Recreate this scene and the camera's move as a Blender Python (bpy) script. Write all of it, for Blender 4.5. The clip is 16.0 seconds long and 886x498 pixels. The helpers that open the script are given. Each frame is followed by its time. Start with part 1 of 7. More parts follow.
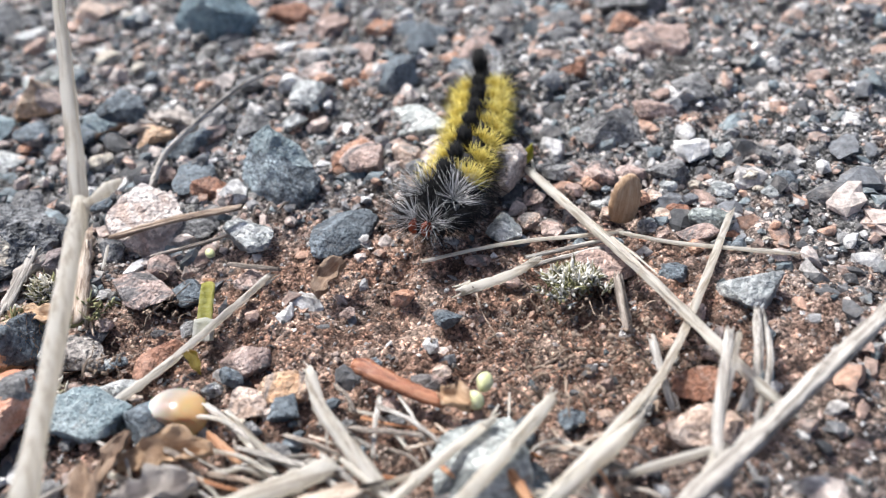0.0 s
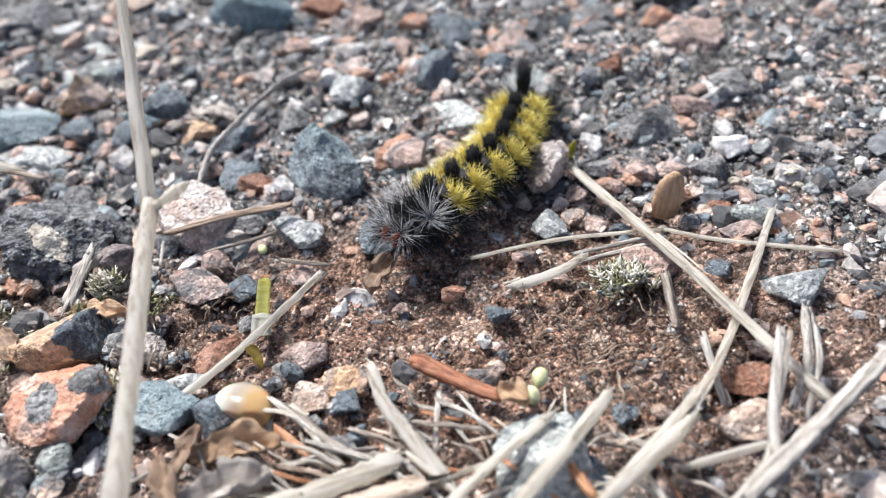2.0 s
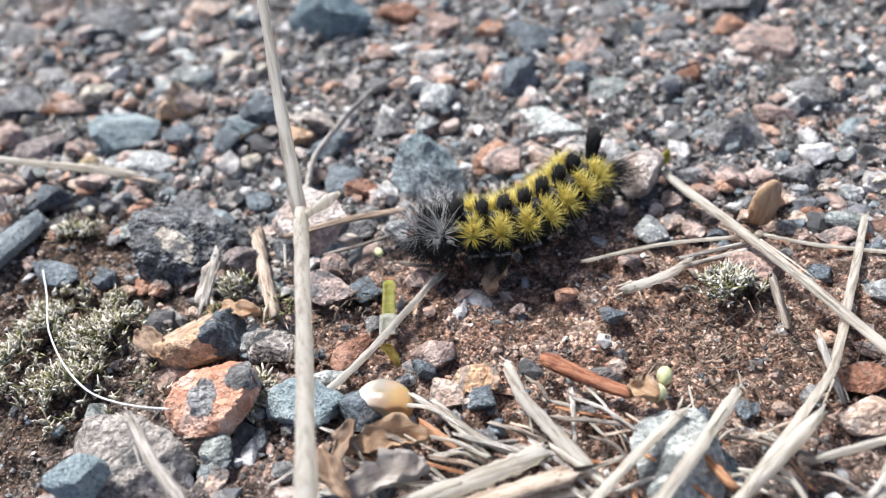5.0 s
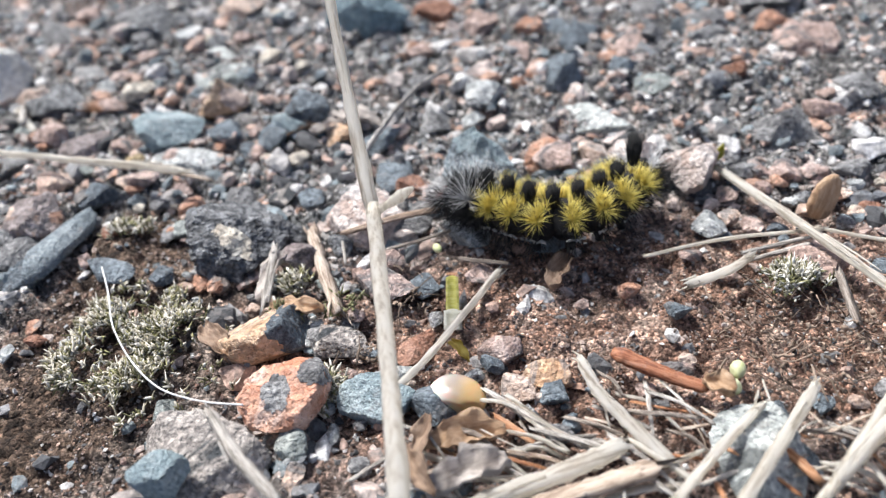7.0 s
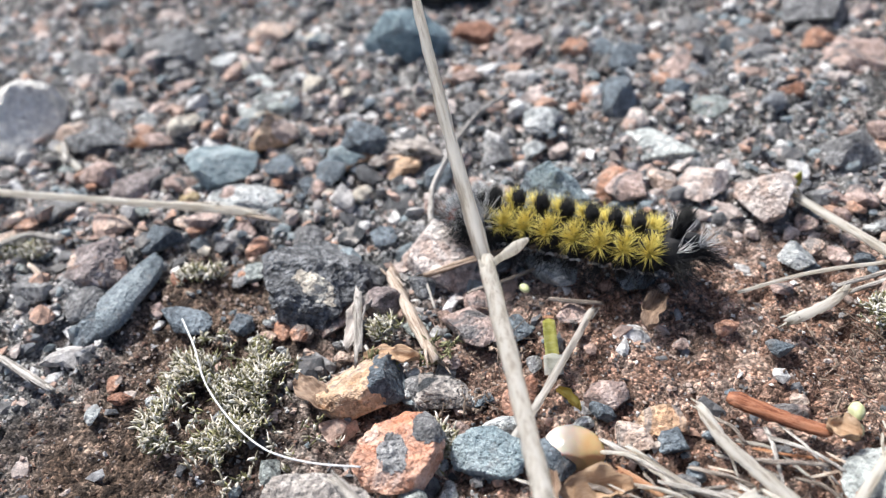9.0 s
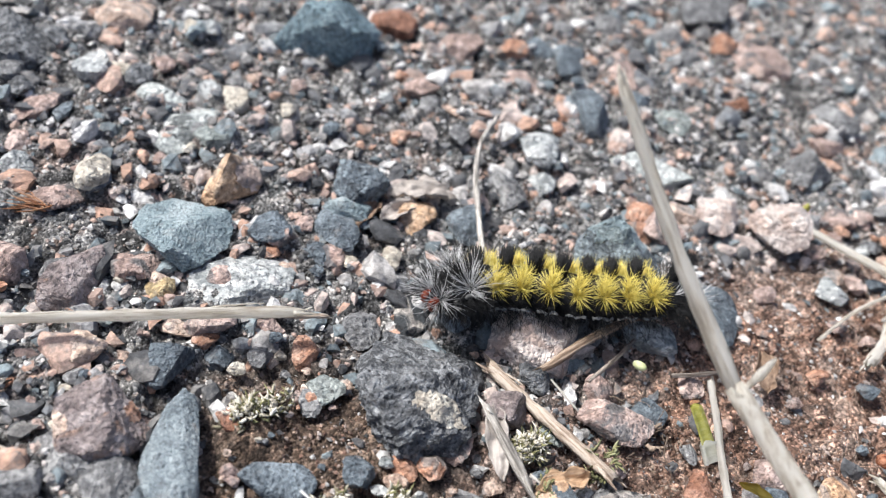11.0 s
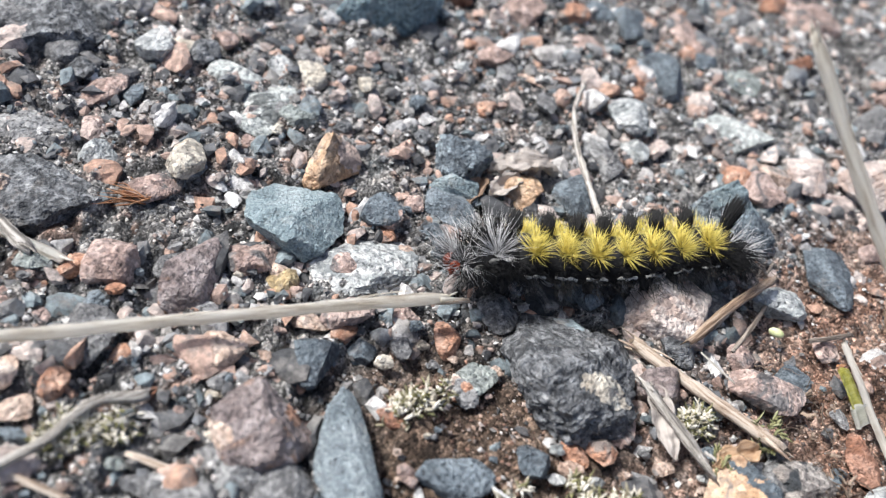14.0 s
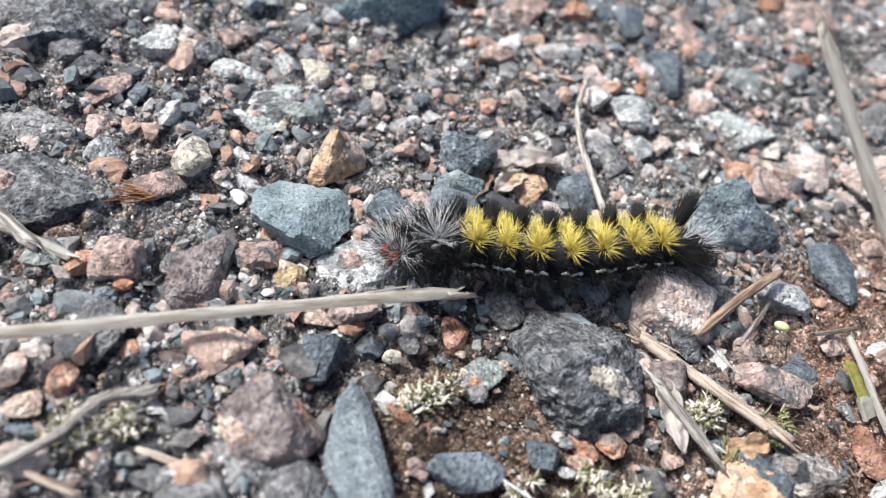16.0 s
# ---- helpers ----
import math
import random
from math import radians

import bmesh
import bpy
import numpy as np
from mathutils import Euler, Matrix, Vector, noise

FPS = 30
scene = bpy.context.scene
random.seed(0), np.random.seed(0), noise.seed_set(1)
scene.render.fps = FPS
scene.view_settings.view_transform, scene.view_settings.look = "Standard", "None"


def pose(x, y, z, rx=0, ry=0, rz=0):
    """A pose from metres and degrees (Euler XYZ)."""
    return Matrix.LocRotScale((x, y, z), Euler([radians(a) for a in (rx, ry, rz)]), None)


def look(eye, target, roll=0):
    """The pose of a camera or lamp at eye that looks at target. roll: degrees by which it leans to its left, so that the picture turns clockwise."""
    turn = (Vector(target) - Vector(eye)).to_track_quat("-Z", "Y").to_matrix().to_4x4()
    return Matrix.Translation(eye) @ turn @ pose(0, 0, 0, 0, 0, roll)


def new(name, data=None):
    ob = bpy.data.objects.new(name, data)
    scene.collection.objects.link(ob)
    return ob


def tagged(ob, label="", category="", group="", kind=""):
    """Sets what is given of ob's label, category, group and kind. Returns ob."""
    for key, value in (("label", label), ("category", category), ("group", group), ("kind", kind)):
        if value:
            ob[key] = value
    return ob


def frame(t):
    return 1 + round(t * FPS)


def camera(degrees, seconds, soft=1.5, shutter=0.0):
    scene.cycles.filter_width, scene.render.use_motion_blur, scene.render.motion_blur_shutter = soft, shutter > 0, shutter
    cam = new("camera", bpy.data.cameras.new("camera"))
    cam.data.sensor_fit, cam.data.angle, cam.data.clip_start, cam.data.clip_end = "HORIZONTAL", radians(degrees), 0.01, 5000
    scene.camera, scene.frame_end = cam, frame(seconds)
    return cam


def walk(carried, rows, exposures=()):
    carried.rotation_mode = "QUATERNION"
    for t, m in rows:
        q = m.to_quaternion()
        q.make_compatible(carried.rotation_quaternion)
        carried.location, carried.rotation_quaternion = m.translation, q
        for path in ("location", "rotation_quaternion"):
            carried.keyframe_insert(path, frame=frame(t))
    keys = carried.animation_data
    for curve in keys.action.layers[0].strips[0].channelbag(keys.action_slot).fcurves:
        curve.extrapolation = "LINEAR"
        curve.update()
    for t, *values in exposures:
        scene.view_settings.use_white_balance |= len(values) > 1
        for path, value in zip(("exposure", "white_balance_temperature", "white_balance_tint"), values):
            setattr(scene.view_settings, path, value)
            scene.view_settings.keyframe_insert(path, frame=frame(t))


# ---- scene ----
MM = 0.001
cam = camera(58.5, 16.0, soft=1.2)
cam.data.dof.use_dof, cam.data.dof.focus_distance, cam.data.dof.aperture_fstop = True, 0.0645, 30.0
METRES, EYE, TILT, LEAN, TURN = 0.1, 0.04209, -38.33, 4.41, 0.0
ROWS = [
    (0.0, 0.0, 0.0, 0.0, 0.0, 0.0, -0.0),
    (0.5, -0.0177, -0.0075, 0.0051, 0.19, -0.55, 0.15),
    (1.0, -0.0281, -0.0186, 0.0143, 0.41, -0.92, 0.09),
    (1.5, -0.0299, -0.0175, 0.0125, 0.58, -1.14, 0.02),
    (2.0, -0.0349, -0.0167, 0.012, 0.53, -1.26, 0.03),
    (2.5, -0.0645, -0.0279, 0.009, 0.43, -1.45, -0.14),
    (3.0, -0.0836, -0.0384, 0.022, 0.56, -1.67, -0.17),
    (3.5, -0.0994, -0.0467, 0.0233, 0.6, -1.67, -0.22),
    (4.0, -0.1076, -0.0516, 0.0248, 0.77, -1.74, -0.29),
    (6.5, -0.1731, -0.0589, 0.0187, 0.9, -1.88, 0.11),
    (7.0, -0.1849, -0.0567, 0.0198, 0.89, -1.87, 0.11),
    (7.5, -0.1964, -0.0562, 0.0313, 0.78, -1.86, 0.14),
    (8.0, -0.2121, -0.0511, 0.0291, 0.63, -1.71, 0.13),
    (8.5, -0.2544, -0.0439, 0.0388, 0.18, -1.86, 1.06),
    (9.0, -0.287, -0.0419, 0.0626, -0.94, -2.19, 1.74),
    (9.5, -0.4032, -0.0315, 0.1225, -4.66, -3.19, 2.66),
    (9.7, -0.4466, -0.0254, 0.155, -8.4, -3.95, 2.83),
    (11.8, -0.6984, 0.2592, 0.2395, -31.72, -12.85, 4.7),
    (12.0, -0.7046, 0.2641, 0.235, -31.8, -12.69, 5.0),
    (12.5, -0.7169, 0.2719, 0.234, -31.98, -13.13, 5.16),
    (13.0, -0.7364, 0.2788, 0.2256, -32.14, -13.15, 5.4),
    (13.5, -0.7534, 0.2832, 0.2341, -32.32, -13.21, 5.63),
    (14.0, -0.7628, 0.2853, 0.244, -32.43, -13.01, 5.78),
    (14.5, -0.7686, 0.2889, 0.2419, -32.57, -12.79, 5.82),
    (15.0, -0.7694, 0.2869, 0.2405, -32.58, -12.85, 5.82),
    (15.5, -0.771, 0.2869, 0.2408, -32.84, -12.73, 5.92),
    (16.0, -0.7722, 0.2888, 0.2377, -32.85, -12.7, 6.06),
]
walk(cam, [(t, pose(0, 0, EYE, TILT, LEAN, TURN) @ pose(METRES * x, METRES * y, METRES * z, 90 + pitch, roll, yaw)) for t, x, y, z, yaw, pitch, roll in ROWS],
     exposures=((0.0, 0.52, 6300, 9), (9.0, 0.46, 6290, 8.5), (12.0, 0.32, 6280, 8), (16.0, 0.32, 6280, 8)))

# ---- light: a bright, thinly overcast sky ----
SUN_HEIGHT, SUN_TURN = 55.0, -42.0
world = bpy.data.worlds.new("sky")
scene.world = world
world.use_nodes = True
nt = world.node_tree
sky = nt.nodes.new("ShaderNodeTexSky")
sky.sky_type, sky.sun_disc = "NISHITA", False
sky.air_density, sky.dust_density, sky.ozone_density = 0.7, 4.0, 0.8
sky.sun_elevation, sky.sun_rotation = radians(SUN_HEIGHT), radians(SUN_TURN)
nt.links.new(sky.outputs[0], nt.nodes["Background"].inputs[0])
nt.nodes["Background"].inputs[1].default_value = 0.125
sun = new("sun", bpy.data.lights.new("sun", "SUN"))
sun.data.energy, sun.data.angle, sun.data.color = 4.4, radians(9), (1.0, 0.965, 0.92)
a, e = radians(SUN_TURN), radians(SUN_HEIGHT)
sun.matrix_world = look((math.sin(a) * math.cos(e), math.cos(a) * math.cos(e), math.sin(e)), (0, 0, 0))


# ---- materials ----
def nodes_of(name):
    m = bpy.data.materials.new(name)
    m.use_nodes = True
    return m, m.node_tree, m.node_tree.nodes["Principled BSDF"]


def link(t, a, b):
    t.links.new(a, b)


def noise_node(t, vec, size, detail=6.0, rough=0.6, dist=0.0):
    """Noise with features of about size mm."""
    n = t.nodes.new("ShaderNodeTexNoise")
    n.inputs["Scale"].default_value = 0.6 / (size * MM)
    n.inputs["Detail"].default_value, n.inputs["Roughness"].default_value = detail, rough
    n.inputs["Distortion"].default_value = dist
    link(t, vec, n.inputs["Vector"])
    return n.outputs[0]


def grains(t, vec, size, warp=0.35):
    """Mineral grains of about size mm: a random value for each, and the distance to its middle."""
    n = t.nodes.new("ShaderNodeTexNoise")
    n.inputs["Scale"].default_value, n.inputs["Detail"].default_value = 0.8 / (size * MM), 3.0
    link(t, vec, n.inputs["Vector"])
    add = t.nodes.new("ShaderNodeVectorMath")
    add.operation = "MULTIPLY_ADD"
    link(t, n.outputs["Color"], add.inputs[0])
    add.inputs[1].default_value = (warp * size * MM * 2,) * 3
    link(t, vec, add.inputs[2])
    vo = t.nodes.new("ShaderNodeTexVoronoi")
    vo.inputs["Scale"].default_value = 1 / (size * MM)
    link(t, add.outputs[0], vo.inputs["Vector"])
    sep = t.nodes.new("ShaderNodeSeparateColor")
    link(t, vo.outputs["Color"], sep.inputs[0])
    return sep.outputs[0], vo.outputs["Distance"]


def added(t, a, b, k):
    """a * k + b"""
    n = t.nodes.new("ShaderNodeMath")
    n.operation = "MULTIPLY_ADD"
    link(t, a, n.inputs[0])
    n.inputs[1].default_value = k
    link(t, b, n.inputs[2])
    return n.outputs[0]


def ramp(t, fac, stops, mode="LINEAR"):
    r = t.nodes.new("ShaderNodeValToRGB")
    r.color_ramp.interpolation = mode
    els = r.color_ramp.elements
    while len(els) < len(stops):
        els.new(0.5)
    for el, (p, c) in zip(els, stops):
        el.position, el.color = p, (*c, 1)
    link(t, fac, r.inputs[0])
    return r.outputs[0]


def mixed(t, fac, a, b, blend="MIX"):
    m = t.nodes.new("ShaderNodeMix")
    m.data_type, m.blend_type = "RGBA", blend
    for sock, v in ((m.inputs[0], fac), (m.inputs[6], a), (m.inputs[7], b)):
        if isinstance(v, (int, float)):
            sock.default_value = v
        elif isinstance(v, tuple):
            sock.default_value = (*v, 1)
        else:
            link(t, v, sock)
    return m.outputs[2]


def spread(t, out, lo, hi):
    n = t.nodes.new("ShaderNodeMapRange")
    n.inputs[1].default_value, n.inputs[2].default_value = lo, hi
    link(t, out, n.inputs[0])
    return n.outputs[0]


def vector_of(t, random_by, shift=True):
    """Object coordinates moved by a random amount for each thing, so that no two look alike."""
    tc = t.nodes.new("ShaderNodeTexCoord")
    if random_by == "object":
        src = t.nodes.new("ShaderNodeObjectInfo").outputs["Random"]
    else:
        src = t.nodes.new("ShaderNodeNewGeometry").outputs["Random Per Island"]
    add = t.nodes.new("ShaderNodeVectorMath")
    link(t, tc.outputs["Object"], add.inputs[0])
    link(t, src, add.inputs[1])
    return add.outputs[0], src


def bump(t, bsdf, height, amount, mm):
    b = t.nodes.new("ShaderNodeBump")
    b.inputs["Strength"].default_value, b.inputs["Distance"].default_value = amount, mm * MM
    link(t, height, b.inputs["Height"])
    link(t, b.outputs[0], bsdf.inputs["Normal"])


def rock_material(name, dark, mid, light, spot=None, grain=0.5, patch=2.6, rough=0.75, fine=0.22, speck=1.0):
    m, t, b = nodes_of(name)
    v, rnd = vector_of(t, "object")
    big, small = noise_node(t, v, patch, 9, 0.78, 0.8), noise_node(t, v, grain, 4, 0.7)
    col = ramp(t, big, [(0.37, dark), (0.49, mid), (0.62, light)])
    pale = mixed(t, 0.55, tuple(min(1, c * 1.3 + 0.02) for c in light), col)
    col = mixed(t, spread(t, small, 0.48, 0.70), col, pale)
    deep = noise_node(t, v, fine, 3, 0.6)
    col = mixed(t, spread(t, deep, 0.44, 0.30), col, tuple(c * 0.6 for c in dark))
    if spot:
        col = mixed(t, spread(t, noise_node(t, v, patch * 1.4, 6, 0.65, 1.2), 0.54, 0.60), col, spot)
    grey, far = grains(t, v, grain * 0.8)
    col = mixed(t, speck, col, ramp(t, grey, [(0.0, (0.66, 0.66, 0.67)), (0.45, (0.96, 0.96, 0.96)), (0.85, (1.18, 1.18, 1.17)), (1.0, (1.5, 1.5, 1.48))]), "MULTIPLY")
    dust = noise_node(t, v, 1.6, 7, 0.75)
    col = mixed(t, spread(t, dust, 0.58, 0.80), col, (0.34, 0.31, 0.285))
    link(t, col, b.inputs["Base Color"])
    b.inputs["Roughness"].default_value = rough
    b.inputs["Specular IOR Level"].default_value = 0.5
    pits = noise_node(t, v, grain * 1.9, 5, 0.65, 0.6)
    bump(t, b, added(t, pits, added(t, far, added(t, small, deep, 1.8), -0.3), 1.6), 1.0, 0.34)
    return m


ROCKS = {
    "dark": (rock_material("basalt_dark", (0.022, 0.024, 0.028), (0.074, 0.078, 0.085), (0.31, 0.32, 0.332), grain=0.6, patch=0.9, fine=0.3, speck=0.8), "dark grey rough basalt stone in the soil"),
    "basalt": (rock_material("basalt_blue", (0.035, 0.043, 0.053), (0.12, 0.145, 0.17), (0.42, 0.50, 0.54), grain=0.4, patch=4.5), "dark blue-grey angular basalt stone"),
    "slate": (rock_material("slate", (0.05, 0.06, 0.075), (0.13, 0.16, 0.185), (0.29, 0.34, 0.38), grain=0.3, speck=0.6), "blue-grey chip of crushed stone in the soil"),
    "blue": (rock_material("blue_stone", (0.155, 0.21, 0.232), (0.275, 0.36, 0.395), (0.47, 0.55, 0.575), grain=0.25, fine=0.15, speck=0.5, patch=5.0), "pale blue-grey crushed stone in gravel"),
    "grey": (rock_material("grey_stone", (0.07, 0.07, 0.072), (0.17, 0.17, 0.175), (0.36, 0.36, 0.36), grain=0.4), "mottled grey stone half bedded in soil"),
    "granite": (rock_material("granite", (0.12, 0.11, 0.105), (0.34, 0.305, 0.28), (0.54, 0.50, 0.46), (0.04, 0.045, 0.05), 0.5), "speckled grey and tan granite stone"),
    "white": (rock_material("quartz", (0.17, 0.19, 0.195), (0.40, 0.42, 0.42), (0.72, 0.725, 0.715), (0.27, 0.29, 0.295), 0.5, rough=0.5), "whitish quartz stone in the soil"),
    "cream": (rock_material("cream_stone", (0.28, 0.24, 0.19), (0.48, 0.43, 0.36), (0.62, 0.58, 0.50), (0.25, 0.25, 0.24), 0.6), "cream-coloured angular stone on soil"),
    "pink": (rock_material("pink_granite", (0.22, 0.155, 0.13), (0.38, 0.27, 0.235), (0.54, 0.43, 0.39), (0.16, 0.15, 0.15), 0.5), "dusty pink granite stone in gravel"),
    "peach": (rock_material("peach_granite", (0.34, 0.23, 0.175), (0.53, 0.39, 0.31), (0.68, 0.57, 0.50), (0.22, 0.2, 0.19), 0.5, rough=0.6), "peach-coloured granite stone in gravel"),
    "salmon": (rock_material("salmon_granite", (0.50, 0.20, 0.11), (0.61, 0.35, 0.245), (0.74, 0.57, 0.49), grain=0.9, patch=3.6, rough=0.4, speck=0.6), "salmon-orange granite stone with a grey inclusion"),
    "orange": (rock_material("orange_granite", (0.28, 0.13, 0.075), (0.43, 0.225, 0.145), (0.58, 0.40, 0.31), (0.24, 0.2, 0.18), 0.5), "small orange granite stone in soil"),
    "pale": (rock_material("pale_lichen_stone", (0.19, 0.21, 0.205), (0.40, 0.43, 0.42), (0.62, 0.64, 0.62), (0.12, 0.13, 0.13), 0.5, patch=3.2), "pale greenish-white stone pressed into the mud"),
    "chalk": (rock_material("chalk_stone", (0.60, 0.57, 0.52), (0.76, 0.73, 0.68), (0.84, 0.82, 0.78), grain=0.5, speck=0.6), "chalky white stone in gravel"),
    "black": (rock_material("black_mass", (0.008, 0.009, 0.009), (0.020, 0.021, 0.020), (0.06, 0.06, 0.055), grain=0.6, patch=3.0), "black mass in gravel"),
    "steel": (rock_material("steel_slate", (0.15, 0.185, 0.21), (0.265, 0.315, 0.345), (0.42, 0.475, 0.50), grain=0.25, fine=0.15, speck=0.7, patch=4.0), "steel-grey slate chip in gravel"),
    "teal": (rock_material("teal_stone", (0.08, 0.125, 0.148), (0.165, 0.245, 0.285), (0.32, 0.41, 0.445), grain=0.4, patch=3.5), "teal-grey stone in gravel"),
    "rose": (rock_material("rose_quartz", (0.42, 0.34, 0.31), (0.60, 0.515, 0.475), (0.77, 0.71, 0.67), (0.48, 0.37, 0.32), 0.5, rough=0.5), "pale rose-white quartz stone on soil"),
    "red": (rock_material("red_stone", (0.17, 0.075, 0.045), (0.28, 0.13, 0.08), (0.38, 0.22, 0.16), grain=0.4), "rust-brown stone in the gravel"),
    "tan": (rock_material("tan_flint", (0.36, 0.20, 0.11), (0.52, 0.34, 0.21), (0.66, 0.50, 0.37), (0.30, 0.25, 0.22), 0.6, rough=0.4), "tan and grey flinty stone on soil"),
    "mauve": (rock_material("mauve_stone", (0.085, 0.068, 0.068), (0.20, 0.16, 0.155), (0.40, 0.35, 0.345), (0.30, 0.19, 0.14), 0.5, rough=0.42), "mauve-grey faceted stone in the soil"),
    "green": (rock_material("greenish_stone", (0.13, 0.15, 0.145), (0.25, 0.28, 0.27), (0.42, 0.45, 0.43), grain=0.4), "greenish grey stone flush with the soil"),
    "ochre": (rock_material("ochre_stone", (0.22, 0.15, 0.07), (0.40, 0.30, 0.16), (0.55, 0.46, 0.30), grain=0.4, rough=0.5), "ochre-yellow stone in the soil"),
}


def amber_material():
    m, t, b = nodes_of("amber_quartz")
    v, rnd = vector_of(t, "object")
    # milky at one end, amber at the other
    split = t.nodes.new("ShaderNodeSeparateXYZ")
    link(t, t.nodes.new("ShaderNodeTexCoord").outputs["Object"], split.inputs[0])
    side = added(t, noise_node(t, v, 3.0, 3), spread(t, split.outputs[0], -2.2 * MM, 2.6 * MM), 0.5)
    col = ramp(t, side, [(0.45, (0.66, 0.61, 0.54)), (0.95, (0.56, 0.37, 0.17))])
    link(t, col, b.inputs["Base Color"])
    b.inputs["Roughness"].default_value = 0.22
    b.inputs["Subsurface Weight"].default_value = 0.5
    b.inputs["Subsurface Scale"].default_value = 1.2 * MM
    bump(t, b, noise_node(t, v, 0.8, 4), 0.3, 0.06)
    return m


ROCKS["amber"] = (amber_material(), "smooth amber-coloured quartz pebble")


def gravel_material(name, palette):
    """Crushed stone of many colours, one for each grain."""
    m, t, b = nodes_of(name)
    v, rnd = vector_of(t, "island")
    n = len(palette)
    col = ramp(t, rnd, [(i / n, c) for i, c in enumerate(palette)], "CONSTANT")
    mott = noise_node(t, v, 0.6, 6, 0.8)
    col = mixed(t, 1.0, col, ramp(t, mott, [(0.32, (0.35, 0.35, 0.36)), (0.50, (0.95, 0.95, 0.95)), (0.66, (1.6, 1.6, 1.6))]), "MULTIPLY")
    col = mixed(t, spread(t, noise_node(t, v, 1.3, 7, 0.75), 0.50, 0.66), col, mixed(t, noise_node(t, v, 0.3, 4, 0.7), (0.06, 0.056, 0.054), (0.36, 0.34, 0.325)))
    link(t, col, b.inputs["Base Color"])
    b.inputs["Roughness"].default_value = 0.72
    bump(t, b, noise_node(t, v, 0.4, 6, 0.8), 1.0, 0.22)
    return m


PEBBLES = gravel_material("gravel_mixed", [
    (0.09, 0.093, 0.10), (0.50, 0.35, 0.285), (0.17, 0.18, 0.195), (0.62, 0.61, 0.60), (0.52, 0.43, 0.39), (0.06, 0.062, 0.067), (0.31, 0.31, 0.315), (0.46, 0.29, 0.215),
    (0.22, 0.265, 0.285), (0.45, 0.43, 0.415), (0.12, 0.123, 0.13), (0.60, 0.52, 0.48), (0.22, 0.215, 0.21), (0.70, 0.69, 0.68), (0.40, 0.29, 0.245), (0.13, 0.16, 0.175)])
GRIT = gravel_material("grit_mixed", [
    (0.06, 0.06, 0.063), (0.38, 0.378, 0.376), (0.035, 0.036, 0.038), (0.50, 0.39, 0.34), (0.12, 0.12, 0.122), (0.76, 0.75, 0.74), (0.07, 0.07, 0.073), (0.54, 0.535, 0.53), (0.20, 0.19, 0.185), (0.68, 0.63, 0.60)])
CRUMBS = gravel_material("earth_crumbs", [
    (0.13, 0.07, 0.049), (0.29, 0.165, 0.118), (0.39, 0.25, 0.185), (0.10, 0.06, 0.044), (0.48, 0.34, 0.265), (0.21, 0.12, 0.088), (0.31, 0.25, 0.22), (0.55, 0.44, 0.38)])


